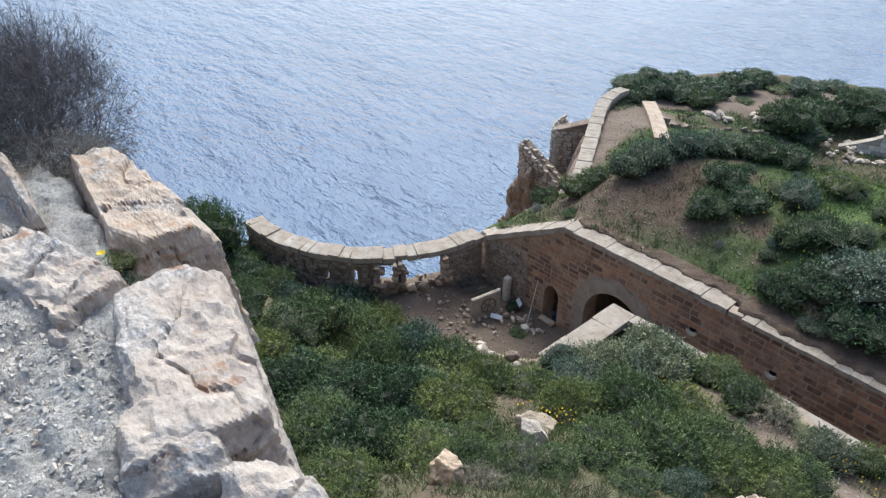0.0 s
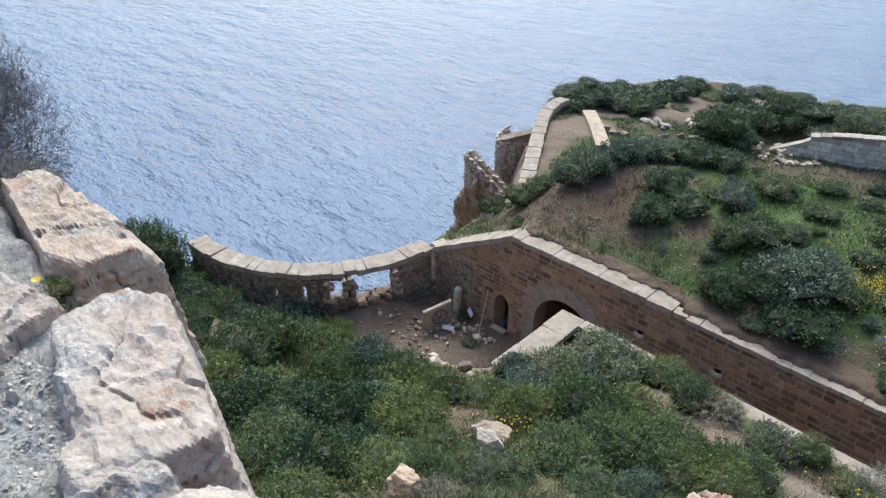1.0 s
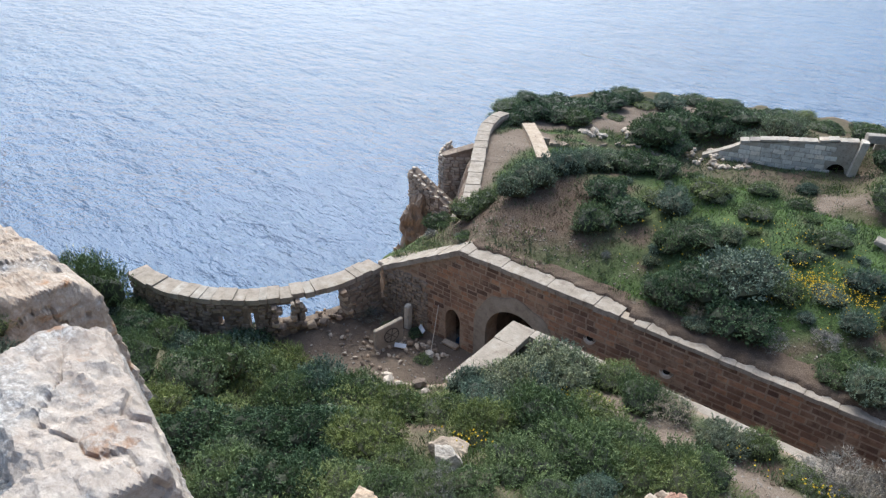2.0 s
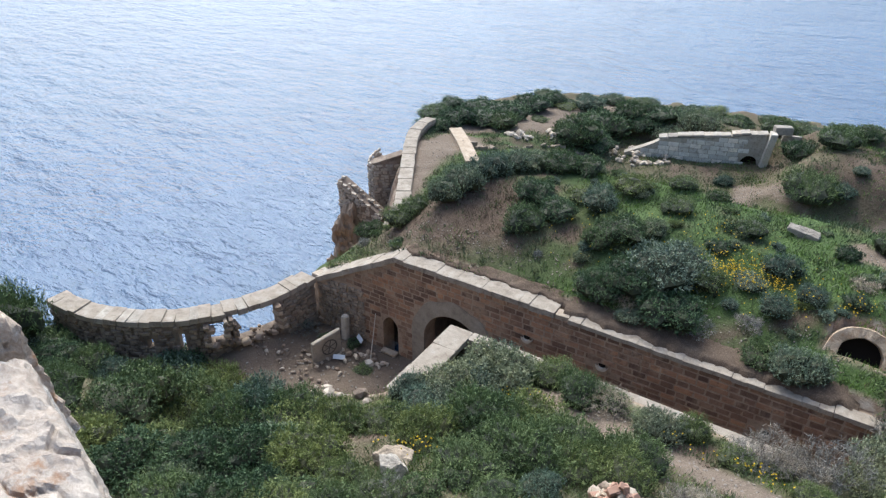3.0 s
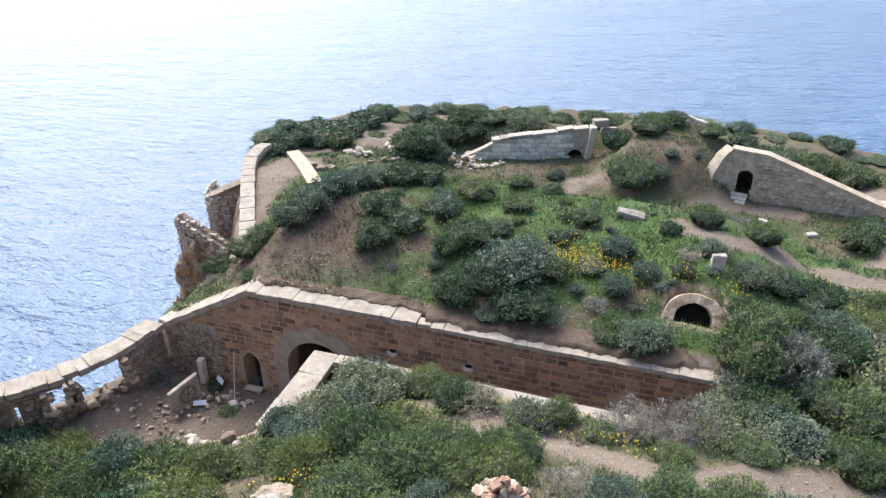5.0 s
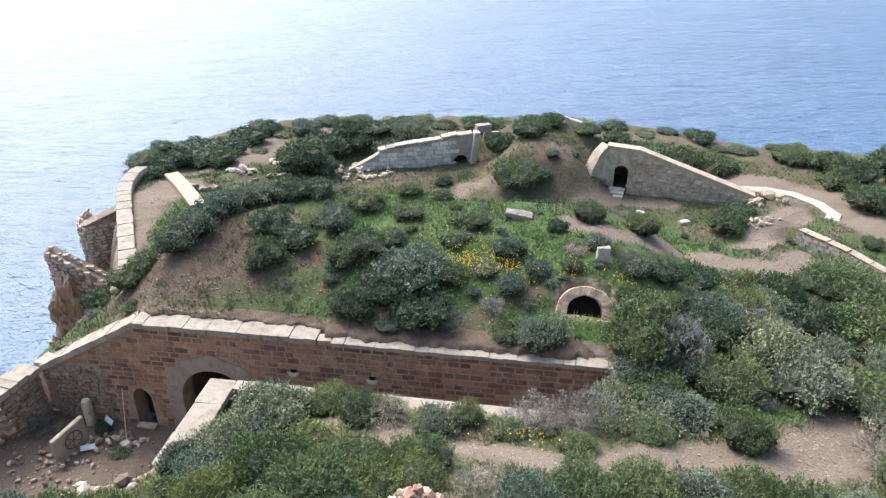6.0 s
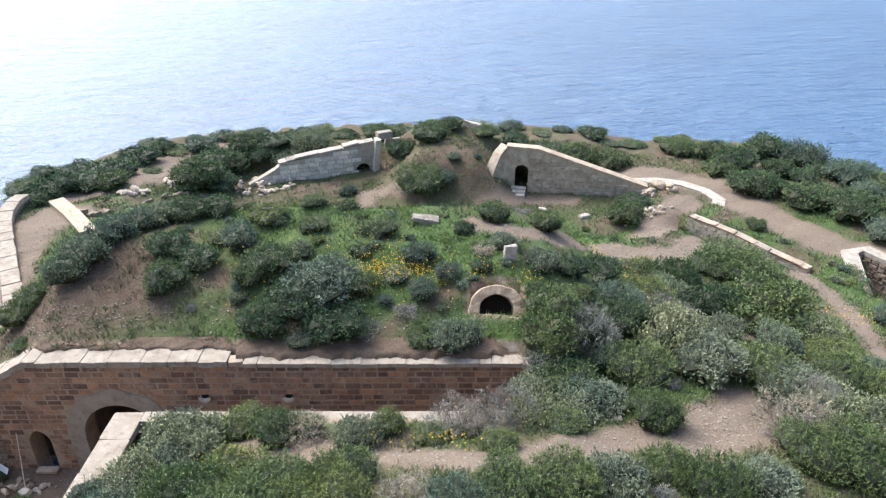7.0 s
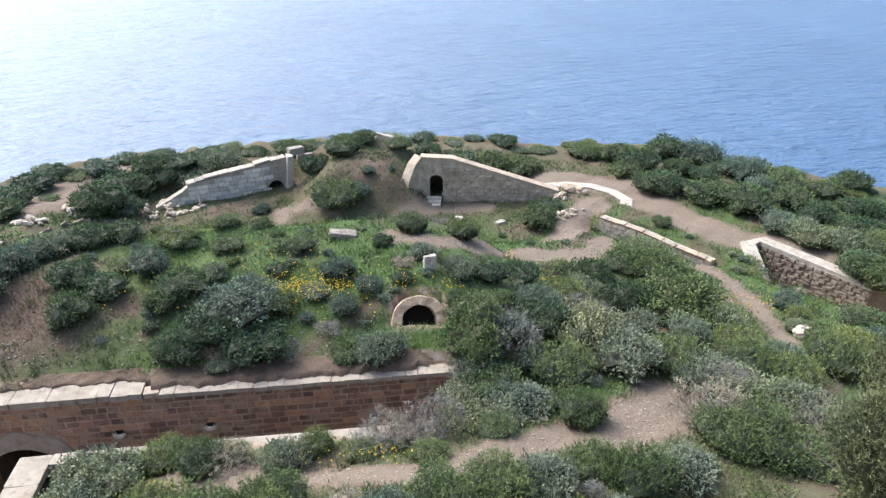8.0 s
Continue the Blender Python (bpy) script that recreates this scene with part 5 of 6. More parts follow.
def dome(rng, lobes, tall, fine):
    """The billowing inner mass of a crown: the outline of many overlapping lobes, as triangles (n, 3, 3)."""
    k = np.arange(lobes)
    rho, az = np.sqrt((k + 0.5) / lobes) * 0.7, k * 2.4 + rng.uniform(-0.5, 0.5, lobes)
    at = np.stack([rho * np.cos(az), rho * np.sin(az), tall * 0.66 * np.sqrt(1 - rho ** 2) * rng.uniform(0.62, 1.1, lobes)], -1)
    rad = rng.uniform(0.15, 0.34, lobes) * (1.0 - 0.1 * rho)
    at, rad = np.concatenate([at, [[0, 0, 0.1]]]), np.concatenate([rad, [0.5 * min(1.0, tall)]])
    ball = bmesh.new()
    bmesh.ops.create_icosphere(ball, subdivisions=fine, radius=1.0)
    way = np.array([v.co[:] for v in ball.verts])
    faces = np.array([[v.index for v in f.verts] for f in ball.faces])
    ball.free()
    b = way @ at.T
    disc = b * b - ((at ** 2).sum(1) - rad ** 2)[None]
    reach = np.where(disc > 0, b + np.sqrt(np.maximum(disc, 0)), 0.0).max(1)
    off = rng.uniform(0, 50)
    ripple = np.array([noise.noise(Vector(w) * 4.5 + Vector((off, 0, 0))) + 0.6 * noise.noise(Vector(w) * 11 + Vector((0, off, 0))) for w in way])
    pts = way * (reach * (1 + 0.13 * ripple))[:, None]
    tri = pts[faces]
    tri = tri[tri[..., 2].max(1) > 0.0]
    tri[..., 2] = np.maximum(tri[..., 2], 0.0)
    return tri


def crown(rng, lobes, sprigs, leaves, long, wide, sprig, rise=0.7, tall=0.85, spread=0.35, dense=True, fine=3):
    """Leaves on sprigs that stand out of a billowing mass, within about one metre of the base; also how young each leaf is."""
    core = dome(rng, lobes, tall, fine)
    across = np.cross(core[:, 1] - core[:, 0], core[:, 2] - core[:, 0])
    area, face_out = np.linalg.norm(across, axis=1), unit(across)
    weight = area * np.clip(face_out[:, 2] + 0.75, 0.12, 1.0)
    pick = rng.choice(len(core), sprigs, p=weight / weight.sum())
    u, v = rng.random((2, sprigs, 1))
    u, v = np.where(u + v > 1, 1 - u, u), np.where(u + v > 1, 1 - v, v)
    base = core[pick, 0] * (1 - u - v) + core[pick, 1] * u + core[pick, 2] * v
    base = base * rng.uniform(0.86, 1.0, (sprigs, 1))
    out = face_out[pick]
    way = unit(out * 0.8 + [0, 0, rise] + rng.normal(size=(sprigs, 3)) * spread)
    s = np.sqrt(rng.uniform(0.0, 1.0, (sprigs, leaves)))
    foot = base[:, None] + way[:, None] * (s * sprig * rng.uniform(0.35, 1.25, (sprigs, 1)))[..., None]
    turn = unit(way[:, None] * 0.8 + rng.normal(size=(sprigs, leaves, 3)) * 0.65)
    side = unit(np.cross(turn, rng.normal(size=(sprigs, leaves, 3))))
    size = rng.uniform(0.6, 1.3, (sprigs, leaves, 1))
    a = foot - side * wide * size * 0.5
    b = foot + side * wide * size * 0.5
    c = foot + turn * long * size
    leafy = np.stack([a, b, c], 2).reshape(-1, 3, 3)
    young = (np.clip(s - 0.3, 0, 1) / 0.7 * rng.uniform(0.2, 1.0, (sprigs, 1))).ravel()
    if not dense:
        return leafy, young, 0
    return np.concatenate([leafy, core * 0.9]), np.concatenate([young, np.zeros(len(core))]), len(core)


def foliage(material, *args, **kw):
    tris, young, inner = crown(*args, **kw)
    return triangles("foliage", tris, material, young, inner)


def twigs(rng, count, reach, thick, fork=4):
    """Bare branching twigs as thin three-sided tapers, rising from the base."""
    out = []

    def taper(p, q, r0, r1):
        d = unit(q - p)
        u = unit(np.cross(d, rng.normal(size=3)))
        w = np.cross(d, u)
        ring = [u * math.cos(k * 2.094) + w * math.sin(k * 2.094) for k in range(3)]
        for k in range(3):
            e, f = ring[k], ring[(k + 1) % 3]
            out.append([p + e * r0, p + f * r0, q + e * r1])
            out.append([p + f * r0, q + f * r1, q + e * r1])

    def grow(p, d, length, r, depth):
        q = p + d * length
        taper(p, q, r, r * 0.62)
        if depth:
            for _ in range(fork if depth > 1 else 3):
                nd = unit(d + rng.normal(size=3) * 0.55 + [0, 0, 0.12])
                grow(p + (q - p) * rng.uniform(0.55, 1.0), nd, length * rng.uniform(0.55, 0.85), r * 0.6, depth - 1)

    for _ in range(count):
        d = unit(rng.normal(size=3) * [1, 1, 0.4] + [0, 0, 0.75])
        grow(rng.normal(size=3) * [0.06, 0.06, 0], d, reach * rng.uniform(0.3, 0.5), thick, 3)
    return np.array(out)


# per kind: lobes, sprigs, leaves on each, leaf length, width, sprig length, rise, height
HABIT = {
    "dark": (22, 1300, 9, 0.05, 0.027, 0.15, 0.5, 0.8),
    "green": (24, 1300, 9, 0.07, 0.016, 0.24, 1.0, 0.8),
    "grey": (22, 1300, 9, 0.052, 0.024, 0.18, 0.6, 0.75),
    "blue": (20, 1300, 9, 0.056, 0.02, 0.19, 0.8, 0.72),
    "dry": (11, 800, 8, 0.12, 0.009, 0.3, 0.8, 0.75),
}
WORDS = {"dark": "dense dark green mastic shrub", "green": "fine-leaved bright green shrub", "grey": "silvery grey-green saltbush",
         "blue": "blue-green wormwood shrub", "dry": "leafless grey dried shrub"}
BASE = np.random.default_rng(11)
FOLIAGE, FAR_FOLIAGE, DISTANT_FOLIAGE, WOOD, FAR_WOOD = {}, {}, {}, {}, {}
for kind, (lobes, sprigs, leaves, long, wide, sprig, rise, tall) in HABIT.items():
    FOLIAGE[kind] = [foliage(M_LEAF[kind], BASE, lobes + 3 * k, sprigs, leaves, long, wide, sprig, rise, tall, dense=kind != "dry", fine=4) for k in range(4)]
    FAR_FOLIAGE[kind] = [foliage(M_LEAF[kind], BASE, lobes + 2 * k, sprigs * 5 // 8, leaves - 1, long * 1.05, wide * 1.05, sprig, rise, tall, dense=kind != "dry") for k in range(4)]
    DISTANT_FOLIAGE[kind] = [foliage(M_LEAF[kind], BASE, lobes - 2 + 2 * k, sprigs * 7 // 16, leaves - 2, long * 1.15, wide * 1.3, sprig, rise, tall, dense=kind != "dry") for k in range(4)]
    FAR_WOOD[kind] = [triangles("stem", twigs(BASE, 1, 0.9, 0.03, 2), M_TWIG)]
    WOOD[kind] = [triangles("stem", twigs(BASE, 7 if kind == "dry" else 2, 0.95, 0.03 if kind != "dry" else 0.018, 4 if kind == "dry" else 2), M_TWIG) for k in range(2)]


def shrub(x, y, r, kind, rnd, where, group, z=None, tall=1.0):
    z = float(height(x, y)) if z is None else z
    tall *= 0.86 if math.hypot(x, y) > 42 else 1.0
    apparent = r / math.hypot(x, y)
    crowns = FOLIAGE if apparent > 0.074 else FAR_FOLIAGE if apparent > 0.038 else DISTANT_FOLIAGE
    ob = tagged(new("shrub"), f"{WORDS[kind]} {where}", "shrub", group)
    ob.matrix_world = pose(x, y, z - 0.08, 0, 0, rnd.uniform(0, 360)) @ Matrix.Diagonal((r * 1.12, r * 1.12 * rnd.uniform(0.85, 1.15), r * rnd.uniform(0.8, 1.35) * tall, 1))
    put("foliage", rnd.choice(crowns[kind]), ob)
    put("stem", rnd.choice((WOOD if crowns is FOLIAGE or kind == "dry" else FAR_WOOD)[kind]), ob)
    return ob


FAR_WEST = [(-31.4, 52.3, 1.83, "dark"),
    (-30.1, 54.0, 2.12, "dark"),
    (-28.9, 57.5, 2.2, "dark"),
    (-28.5, 62.1, 2.32, "dark"),
    (-27.4, 64.9, 1.49, "dark"),
    (-26.3, 59.1, 0.94, "dark"),
    (-31.5, 49.5, 1.21, "dark"),
    (-27.5, 54.2, 1.57, "dark"),
    (-21.9, 57.7, 2.52, "dark"),
    (-21.1, 62.9, 2.7, "dark"),
    (-23.8, 65.5, 1.78, "blue"),
    (-22.7, 56.4, 1.31, "dark"),
    (-19.8, 65.5, 2.04, "dark"),
    (-16.8, 66.5, 2.33, "dark"),
    (-13.0, 65.6, 2.28, "blue"),
    (-14.8, 64.5, 1.99, "blue"),
    (-10.1, 70.4, 1.15, "dark"),
    (-20.1, 58.6, 1.88, "dark"),
    (-17.7, 65.0, 1.73, "dark")]
FAR_MID = [(-6.6, 69.2, 1.63, "green"),
    (-3.9, 62.1, 1.76, "dark"),
    (-1.2, 62.3, 1.75, "green"),
    (0.8, 65.0, 0.99, "dark"),
    (-2.3, 56.2, 2.45, "green"),
    (3.9, 65.3, 1.28, "green"),
    (-0.0, 56.8, 1.23, "blue"),
    (7.1, 66.6, 1.71, "dark"),
    (10.0, 65.4, 2.26, "dark"),
    (13.1, 64.5, 2.43, "dark"),
    (16.0, 63.9, 1.98, "dark"),
    (18.9, 61.2, 2.2, "dark"),
    (23.7, 67.2, 1.94, "green"),
    (21.6, 61.8, 1.96, "dark"),
    (-7.4, 36.5, 0.82, "green"),
    (-8.7, 58.4, 1.03, "blue")]
FAR_EAST = [(27.4, 62.2, 2.32, "dark"),
    (31.9, 66.0, 2.49, "dark"),
    (34.5, 63.6, 2.46, "blue"),
    (36.8, 58.9, 2.66, "blue"),
    (39.1, 56.0, 2.33, "green"),
    (27.1, 56.2, 2.42, "dark"),
    (30.2, 53.6, 2.39, "dark"),
    (32.4, 51.0, 2.61, "dark"),
    (37.2, 51.9, 2.2, "dark"),
    (41.7, 54.0, 2.04, "green"),
    (33.0, 46.8, 2.0, "blue"),
    (37.5, 48.4, 1.85, "dark"),
    (42.1, 49.8, 1.96, "dark"),
    (24.8, 45.8, 1.38, "dark"),
    (28.4, 47.4, 1.31, "green"),
    (25.6, 60.5, 1.97, "dark"),
    (23.8, 67.0, 1.82, "green"),
    (34.9, 38.7, 2.07, "dark"),
    (42.8, 49.4, 1.68, "dark")]
YARD = [(14.8, 51.9, 1.76, "dark"),
    (18.3, 47.1, 1.8, "dark"),
    (24.8, 45.5, 1.52, "green"),
    (24.2, 48.9, 0.96, "dark"),
    (26.4, 43.5, 1.59, "dark"),
    (19.2, 40.4, 2.41, "green"),
    (17.5, 39.4, 1.76, "green"),
    (5.7, 35.3, 0.96, "green"),
    (2.8, 34.8, 0.93, "green")]
MOUND_WEST = [(-18.1, 29.1, 1.23, "blue"),
    (-17.6, 30.3, 1.25, "blue"),
    (-17.2, 32.2, 1.29, "blue"),
    (-16.5, 33.8, 1.15, "blue"),
    (-15.4, 34.7, 1.16, "blue"),
    (-14.0, 34.8, 1.32, "dark"),
    (-12.7, 35.5, 1.32, "dark"),
    (-13.7, 31.0, 1.21, "dark"),
    (-12.0, 30.2, 1.17, "dark"),
    (-13.2, 28.6, 1.15, "green"),
    (-10.3, 31.5, 1.19, "blue"),
    (-8.4, 29.7, 1.41, "dark"),
    (-9.3, 28.7, 0.83, "dark"),
    (-11.4, 32.1, 0.91, "green"),
    (-20.1, 29.2, 0.96, "green"),
    (-20.6, 28.2, 0.96, "green"),
    (-23.4, 29.1, 1.03, "dark")]
MOUND_EAST = [(-5.7, 28.1, 2.0, "grey"),
    (-7.0, 26.8, 1.57, "dark"),
    (-4.9, 26.1, 1.53, "dark"),
    (-8.2, 26.1, 1.31, "dark"),
    (-3.6, 25.9, 0.89, "dry"),
    (-7.2, 30.6, 0.86, "blue"),
    (-9.6, 34.6, 1.11, "green"),
    (-6.9, 33.5, 0.92, "green"),
    (-5.5, 36.4, 0.72, "dark"),
    (-3.2, 32.9, 0.89, "green"),
    (-1.3, 30.3, 0.97, "blue"),
    (1.1, 33.1, 0.66, "dark"),
    (-1.0, 25.4, 0.75, "dark"),
    (0.5, 25.2, 1.24, "blue"),
    (1.7, 25.0, 0.99, "dark"),
    (4.8, 30.1, 0.98, "blue"),
    (6.4, 30.7, 1.15, "dark"),
    (8.4, 32.4, 1.23, "dark"),
    (11.6, 37.1, 1.42, "green")]
DITCH_END = [(5.0, 26.9, 1.43, "dark"),
    (4.6, 25.0, 1.62, "dark"),
    (6.2, 26.3, 1.3, "dark"),
    (8.4, 28.5, 1.4, "blue"),
    (11.9, 32.6, 1.62, "blue"),
    (14.0, 35.0, 1.39, "dark"),
    (10.1, 26.7, 2.06, "grey"),
    (11.7, 29.8, 0.91, "dry"),
    (11.5, 24.6, 1.85, "grey"),
    (8.2, 23.8, 1.5, "green"),
    (12.1, 23.5, 1.3, "grey"),
    (8.1, 20.6, 1.15, "green"),
    (5.5, 21.7, 1.39, "grey"),
    (3.7, 22.4, 1.18, "grey"),
    (2.2, 20.1, 1.29, "dry"),
    (0.9, 19.8, 0.86, "dry"),
    (4.4, 19.7, 0.86, "green")]
EAST_SLOPE = [(17.1, 31.2, 2.64, "dark"),
    (14.8, 31.8, 1.8, "dark"),
    (18.6, 29.5, 1.79, "blue"),
    (17.8, 26.4, 1.36, "green"),
    (14.8, 23.1, 1.74, "grey"),
    (12.2, 23.7, 1.57, "grey"),
    (15.7, 21.5, 1.7, "grey"),
    (13.2, 19.6, 1.32, "dry"),
    (22.6, 30.5, 1.23, "green"),
    (23.7, 29.5, 1.05, "blue"),
    (12.9, 22.2, 0.9, "green"),
    (18.8, 23.3, 1.29, "green"),
    (18.8, 38.8, 1.95, "green"),
    (17.4, 40.1, 1.39, "dark"),
    (23.5, 37.8, 1.61, "green"),
    (25.8, 44.1, 1.37, "dark")]
EAST_EDGE = [(14.4, 18.4, 1.55, "green"),
    (17.2, 20.1, 1.57, "grey"),
    (22.2, 24.9, 1.56, "green"),
    (15.9, 17.5, 1.57, "green"),
    (19.7, 25.1, 1.21, "blue"),
    (17.4, 24.3, 1.29, "green"),
    (18.2, 18.8, 1.55, "grey"),
    (24.1, 24.6, 1.61, "green")]
NEAR_MID = [(-9.4, 18.4, 1.64, "grey"),
    (-8.8, 19.5, 1.01, "green"),
    (-9.9, 16.8, 1.36, "grey"),
    (-5.0, 19.1, 0.95, "dry"),
    (-3.1, 18.6, 1.03, "grey"),
    (-2.0, 19.6, 0.75, "green"),
    (-6.4, 15.3, 1.4, "green"),
    (-4.7, 14.2, 1.21, "green"),
    (-3.5, 14.8, 1.05, "green"),
    (-7.4, 14.2, 1.45, "green"),
    (-10.0, 14.9, 1.19, "blue"),
    (1.9, 18.2, 0.71, "green"),
    (-0.1, 19.1, 0.94, "dry"),
    (-0.5, 18.7, 0.62, "green")]
NEAR_LOW = [(1.8, 14.4, 1.1, "green"),
    (3.5, 14.9, 1.14, "green"),
    (5.1, 15.1, 1.17, "grey"),
    (7.0, 16.1, 1.17, "green"),
    (8.3, 15.7, 1.28, "green"),
    (0.2, 13.4, 0.88, "blue"),
    (-1.0, 13.8, 0.82, "dry"),
    (10.3, 16.4, 1.26, "grey"),
    (13.1, 18.4, 1.39, "green"),
    (16.1, 20.9, 1.43, "green"),
    (-4.7, 14.7, 1.06, "green"),
    (-3.0, 14.1, 1.01, "green")]
WEST_TOP = [(-35.6, 11.8, 1.4, "dark"),
    (-33.2, 14.1, 1.56, "dark"),
    (-30.9, 15.0, 1.68, "green"),
    (-26.6, 16.7, 1.43, "dark"),
    (-24.5, 17.5, 1.39, "green"),
    (-22.4, 17.7, 1.35, "green"),
    (-24.3, 9.7, 1.44, "green"),
    (-23.6, 11.4, 1.75, "dark"),
    (-23.5, 13.9, 1.86, "dark"),
    (-15.5, 11.0, 1.23, "dark"),
    (-14.2, 12.0, 1.12, "dark"),
    (-14.1, 13.5, 0.95, "green"),
    (-12.5, 13.4, 1.01, "green"),
    (-10.8, 13.6, 1.07, "green")]
WEST_LOW = [(-19.7, 7.6, 1.57, "green"),
    (-16.3, 7.9, 1.59, "dark"),
    (-13.6, 8.3, 1.44, "dark"),
    (-12.3, 9.4, 1.24, "dark"),
    (-10.7, 9.9, 1.1, "green"),
    (-9.6, 10.1, 0.9, "green"),
    (-12.1, 6.2, 1.29, "green"),
    (-10.0, 6.4, 1.23, "dark"),
    (-9.0, 7.0, 0.99, "green"),
    (-7.5, 7.3, 0.79, "green"),
    (-8.1, 4.4, 0.9, "green"),
    (-6.9, 4.9, 0.78, "green"),
    (-7.0, 8.8, 0.63, "dry"),
    (-6.4, 6.8, 0.55, "dry"),
    (-8.7, 12.6, 0.97, "green")]
NEAR_CORNER = [(-9.8, 15.8, 1.12, "grey"),
    (-9.4, 17.1, 1.26, "grey"),
    (-9.7, 19.6, 1.15, "grey"),
    (-8.6, 13.0, 1.15, "green"),
    (-7.7, 14.5, 1.12, "green"),
    (-6.3, 11.0, 1.15, "green"),
    (-5.5, 12.8, 1.23, "green"),
    (-4.3, 13.6, 1.0, "green"),
    (-7.6, 20.2, 1.02, "green"),
    (-6.1, 19.3, 0.97, "green"),
    (-11.2, 15.8, 0.84, "grey"),
    (-10.6, 13.9, 0.79, "dark"),
    (-5.1, 19.6, 0.76, "green")]
SOUTH_FILL = [(-4.4, 11.7, 0.66, "blue"),
    (-8.9, 9.2, 0.79, "green"),
    (-15.4, 12.3, 1.33, "blue"),
    (-12.5, 8.5, 0.8, "blue"),
    (-10.3, 7.7, 0.96, "dark"),
    (-14.4, 13.8, 1.32, "green"),
    (-19.4, 21.4, 1.57, "green"),
    (-11.0, 10.0, 0.8, "blue"),
    (-2.3, 13.5, 0.82, "dark"),
    (-13.1, 12.0, 1.27, "green"),
    (-12.7, 10.3, 1.13, "blue"),
    (-22.5, 13.2, 1.27, "green"),
    (-7.9, 10.7, 0.85, "dark"),
    (-9.6, 11.2, 1.03, "dark"),
    (-15.3, 10.8, 1.17, "green"),
    (-6.5, 9.3, 0.69, "dark"),
    (-12.0, 12.9, 0.93, "dark"),
    (-16.4, 8.7, 1.3, "green"),
    (-13.2, 7.4, 0.93, "blue"),
    (-2.9, 15.4, 1.03, "green"),
    (-12.3, 14.6, 1.19, "green"),
    (-5.1, 10.5, 0.71, "green"),
    (-3.4, 11.9, 0.7, "green"),
    (-14.9, 9.2, 1.01, "dark"),
    (-7.4, 8.8, 0.73, "green"),
    (-9.1, 8.0, 0.83, "dark")]
HEAD_FILL = [(26.2, 65.1, 2.15, "dark"),
    (39.6, 45.2, 1.85, "dark"),
    (36.2, 42.6, 2.15, "blue"),
    (34.1, 44.3, 2.1, "blue"),
    (31.0, 61.1, 1.78, "dark"),
    (36.4, 55.4, 1.93, "blue"),
    (35.5, 61.1, 2.05, "dark"),
    (38.2, 42.0, 1.83, "green"),
    (38.7, 46.5, 1.68, "dark"),
    (45.0, 54.9, 1.96, "dark"),
    (35.0, 37.5, 1.78, "dark"),
    (32.6, 59.5, 1.6, "dark")]
SLOPE_FILL = [(3.8, 25.4, 1.49, "blue"),
    (11.4, 30.0, 1.09, "blue"),
    (10.0, 26.6, 0.98, "green"),
    (13.8, 28.4, 1.33, "grey"),
    (10.8, 24.6, 1.32, "blue"),
    (6.4, 25.5, 1.56, "dry"),
    (4.5, 24.2, 1.26, "dry"),
    (16.0, 27.6, 1.46, "blue"),
    (7.2, 24.3, 0.95, "blue"),
    (10.3, 31.0, 1.57, "green"),
    (8.2, 27.3, 1.52, "dark"),
    (13.7, 35.9, 1.77, "dark"),
    (14.1, 24.5, 1.46, "green")]
MOUND_FILL = [(-1.0, 27.9, 1.21, "blue"),
    (1.8, 29.1, 0.94, "dark"),
    (-9.1, 30.3, 1.2, "green"),
    (-9.6, 27.7, 0.75, "blue"),
    (-8.1, 29.0, 0.83, "green"),
    (-2.7, 27.5, 0.73, "blue"),
    (-4.2, 30.9, 1.09, "dark"),
    (-2.3, 29.0, 1.23, "blue"),
    (-6.3, 25.2, 1.01, "blue"),
    (2.9, 28.1, 1.05, "blue"),
    (3.0, 31.2, 1.16, "blue"),
    (0.2, 29.0, 1.04, "blue"),
    (-3.9, 28.2, 1.17, "green"),
    (4.2, 28.0, 0.8, "dark"),
    (-0.7, 32.8, 1.34, "green"),
    (6.5, 28.5, 1.29, "dark"),
    (-5.6, 30.3, 0.86, "dark")]
PIT_FILL = [(23.2, 34.1, 1.47, "blue"),
    (25.1, 33.1, 1.1, "blue"),
    (24.0, 28.1, 1.3, "green"),
    (28.9, 31.1, 1.5, "dark"),
    (23.6, 25.6, 1.6, "green"),
    (26.6, 27.5, 1.2, "blue"),
    (34.8, 38.1, 1.9, "dark"),
    (36.7, 45.4, 1.2, "green"),
    (36.2, 47.6, 1.0, "blue"),
    (38.9, 42.8, 1.5, "green"),
    (24.6, 31.2, 0.9, "green")]
DEAD = [(10.6, 29.2, 1.62, "dry"),
    (11.4, 28.4, 1.17, "dry"),
    (0.3, 19.8, 1.17, "dry"),
    (1.5, 19.5, 0.95, "dry"),
    (13.2, 20.1, 1.46, "dry"),
    (15.2, 22.2, 1.19, "dry"),
    (6.0, 26.6, 1.05, "dry"),
    (-6.6, 25.9, 0.78, "dry")]
YARD_EDGE = [(-26.1, 15.9, 2.02, "blue"),
    (-23.4, 16.4, 1.8, "green"),
    (-15.4, 12.2, 1.16, "dark"),
    (-13.8, 12.6, 1.02, "green"),
    (-12.4, 12.9, 0.9, "green"),
    (-24.0, 12.9, 2.11, "dark"),
    (-23.0, 14.7, 2.03, "green")]

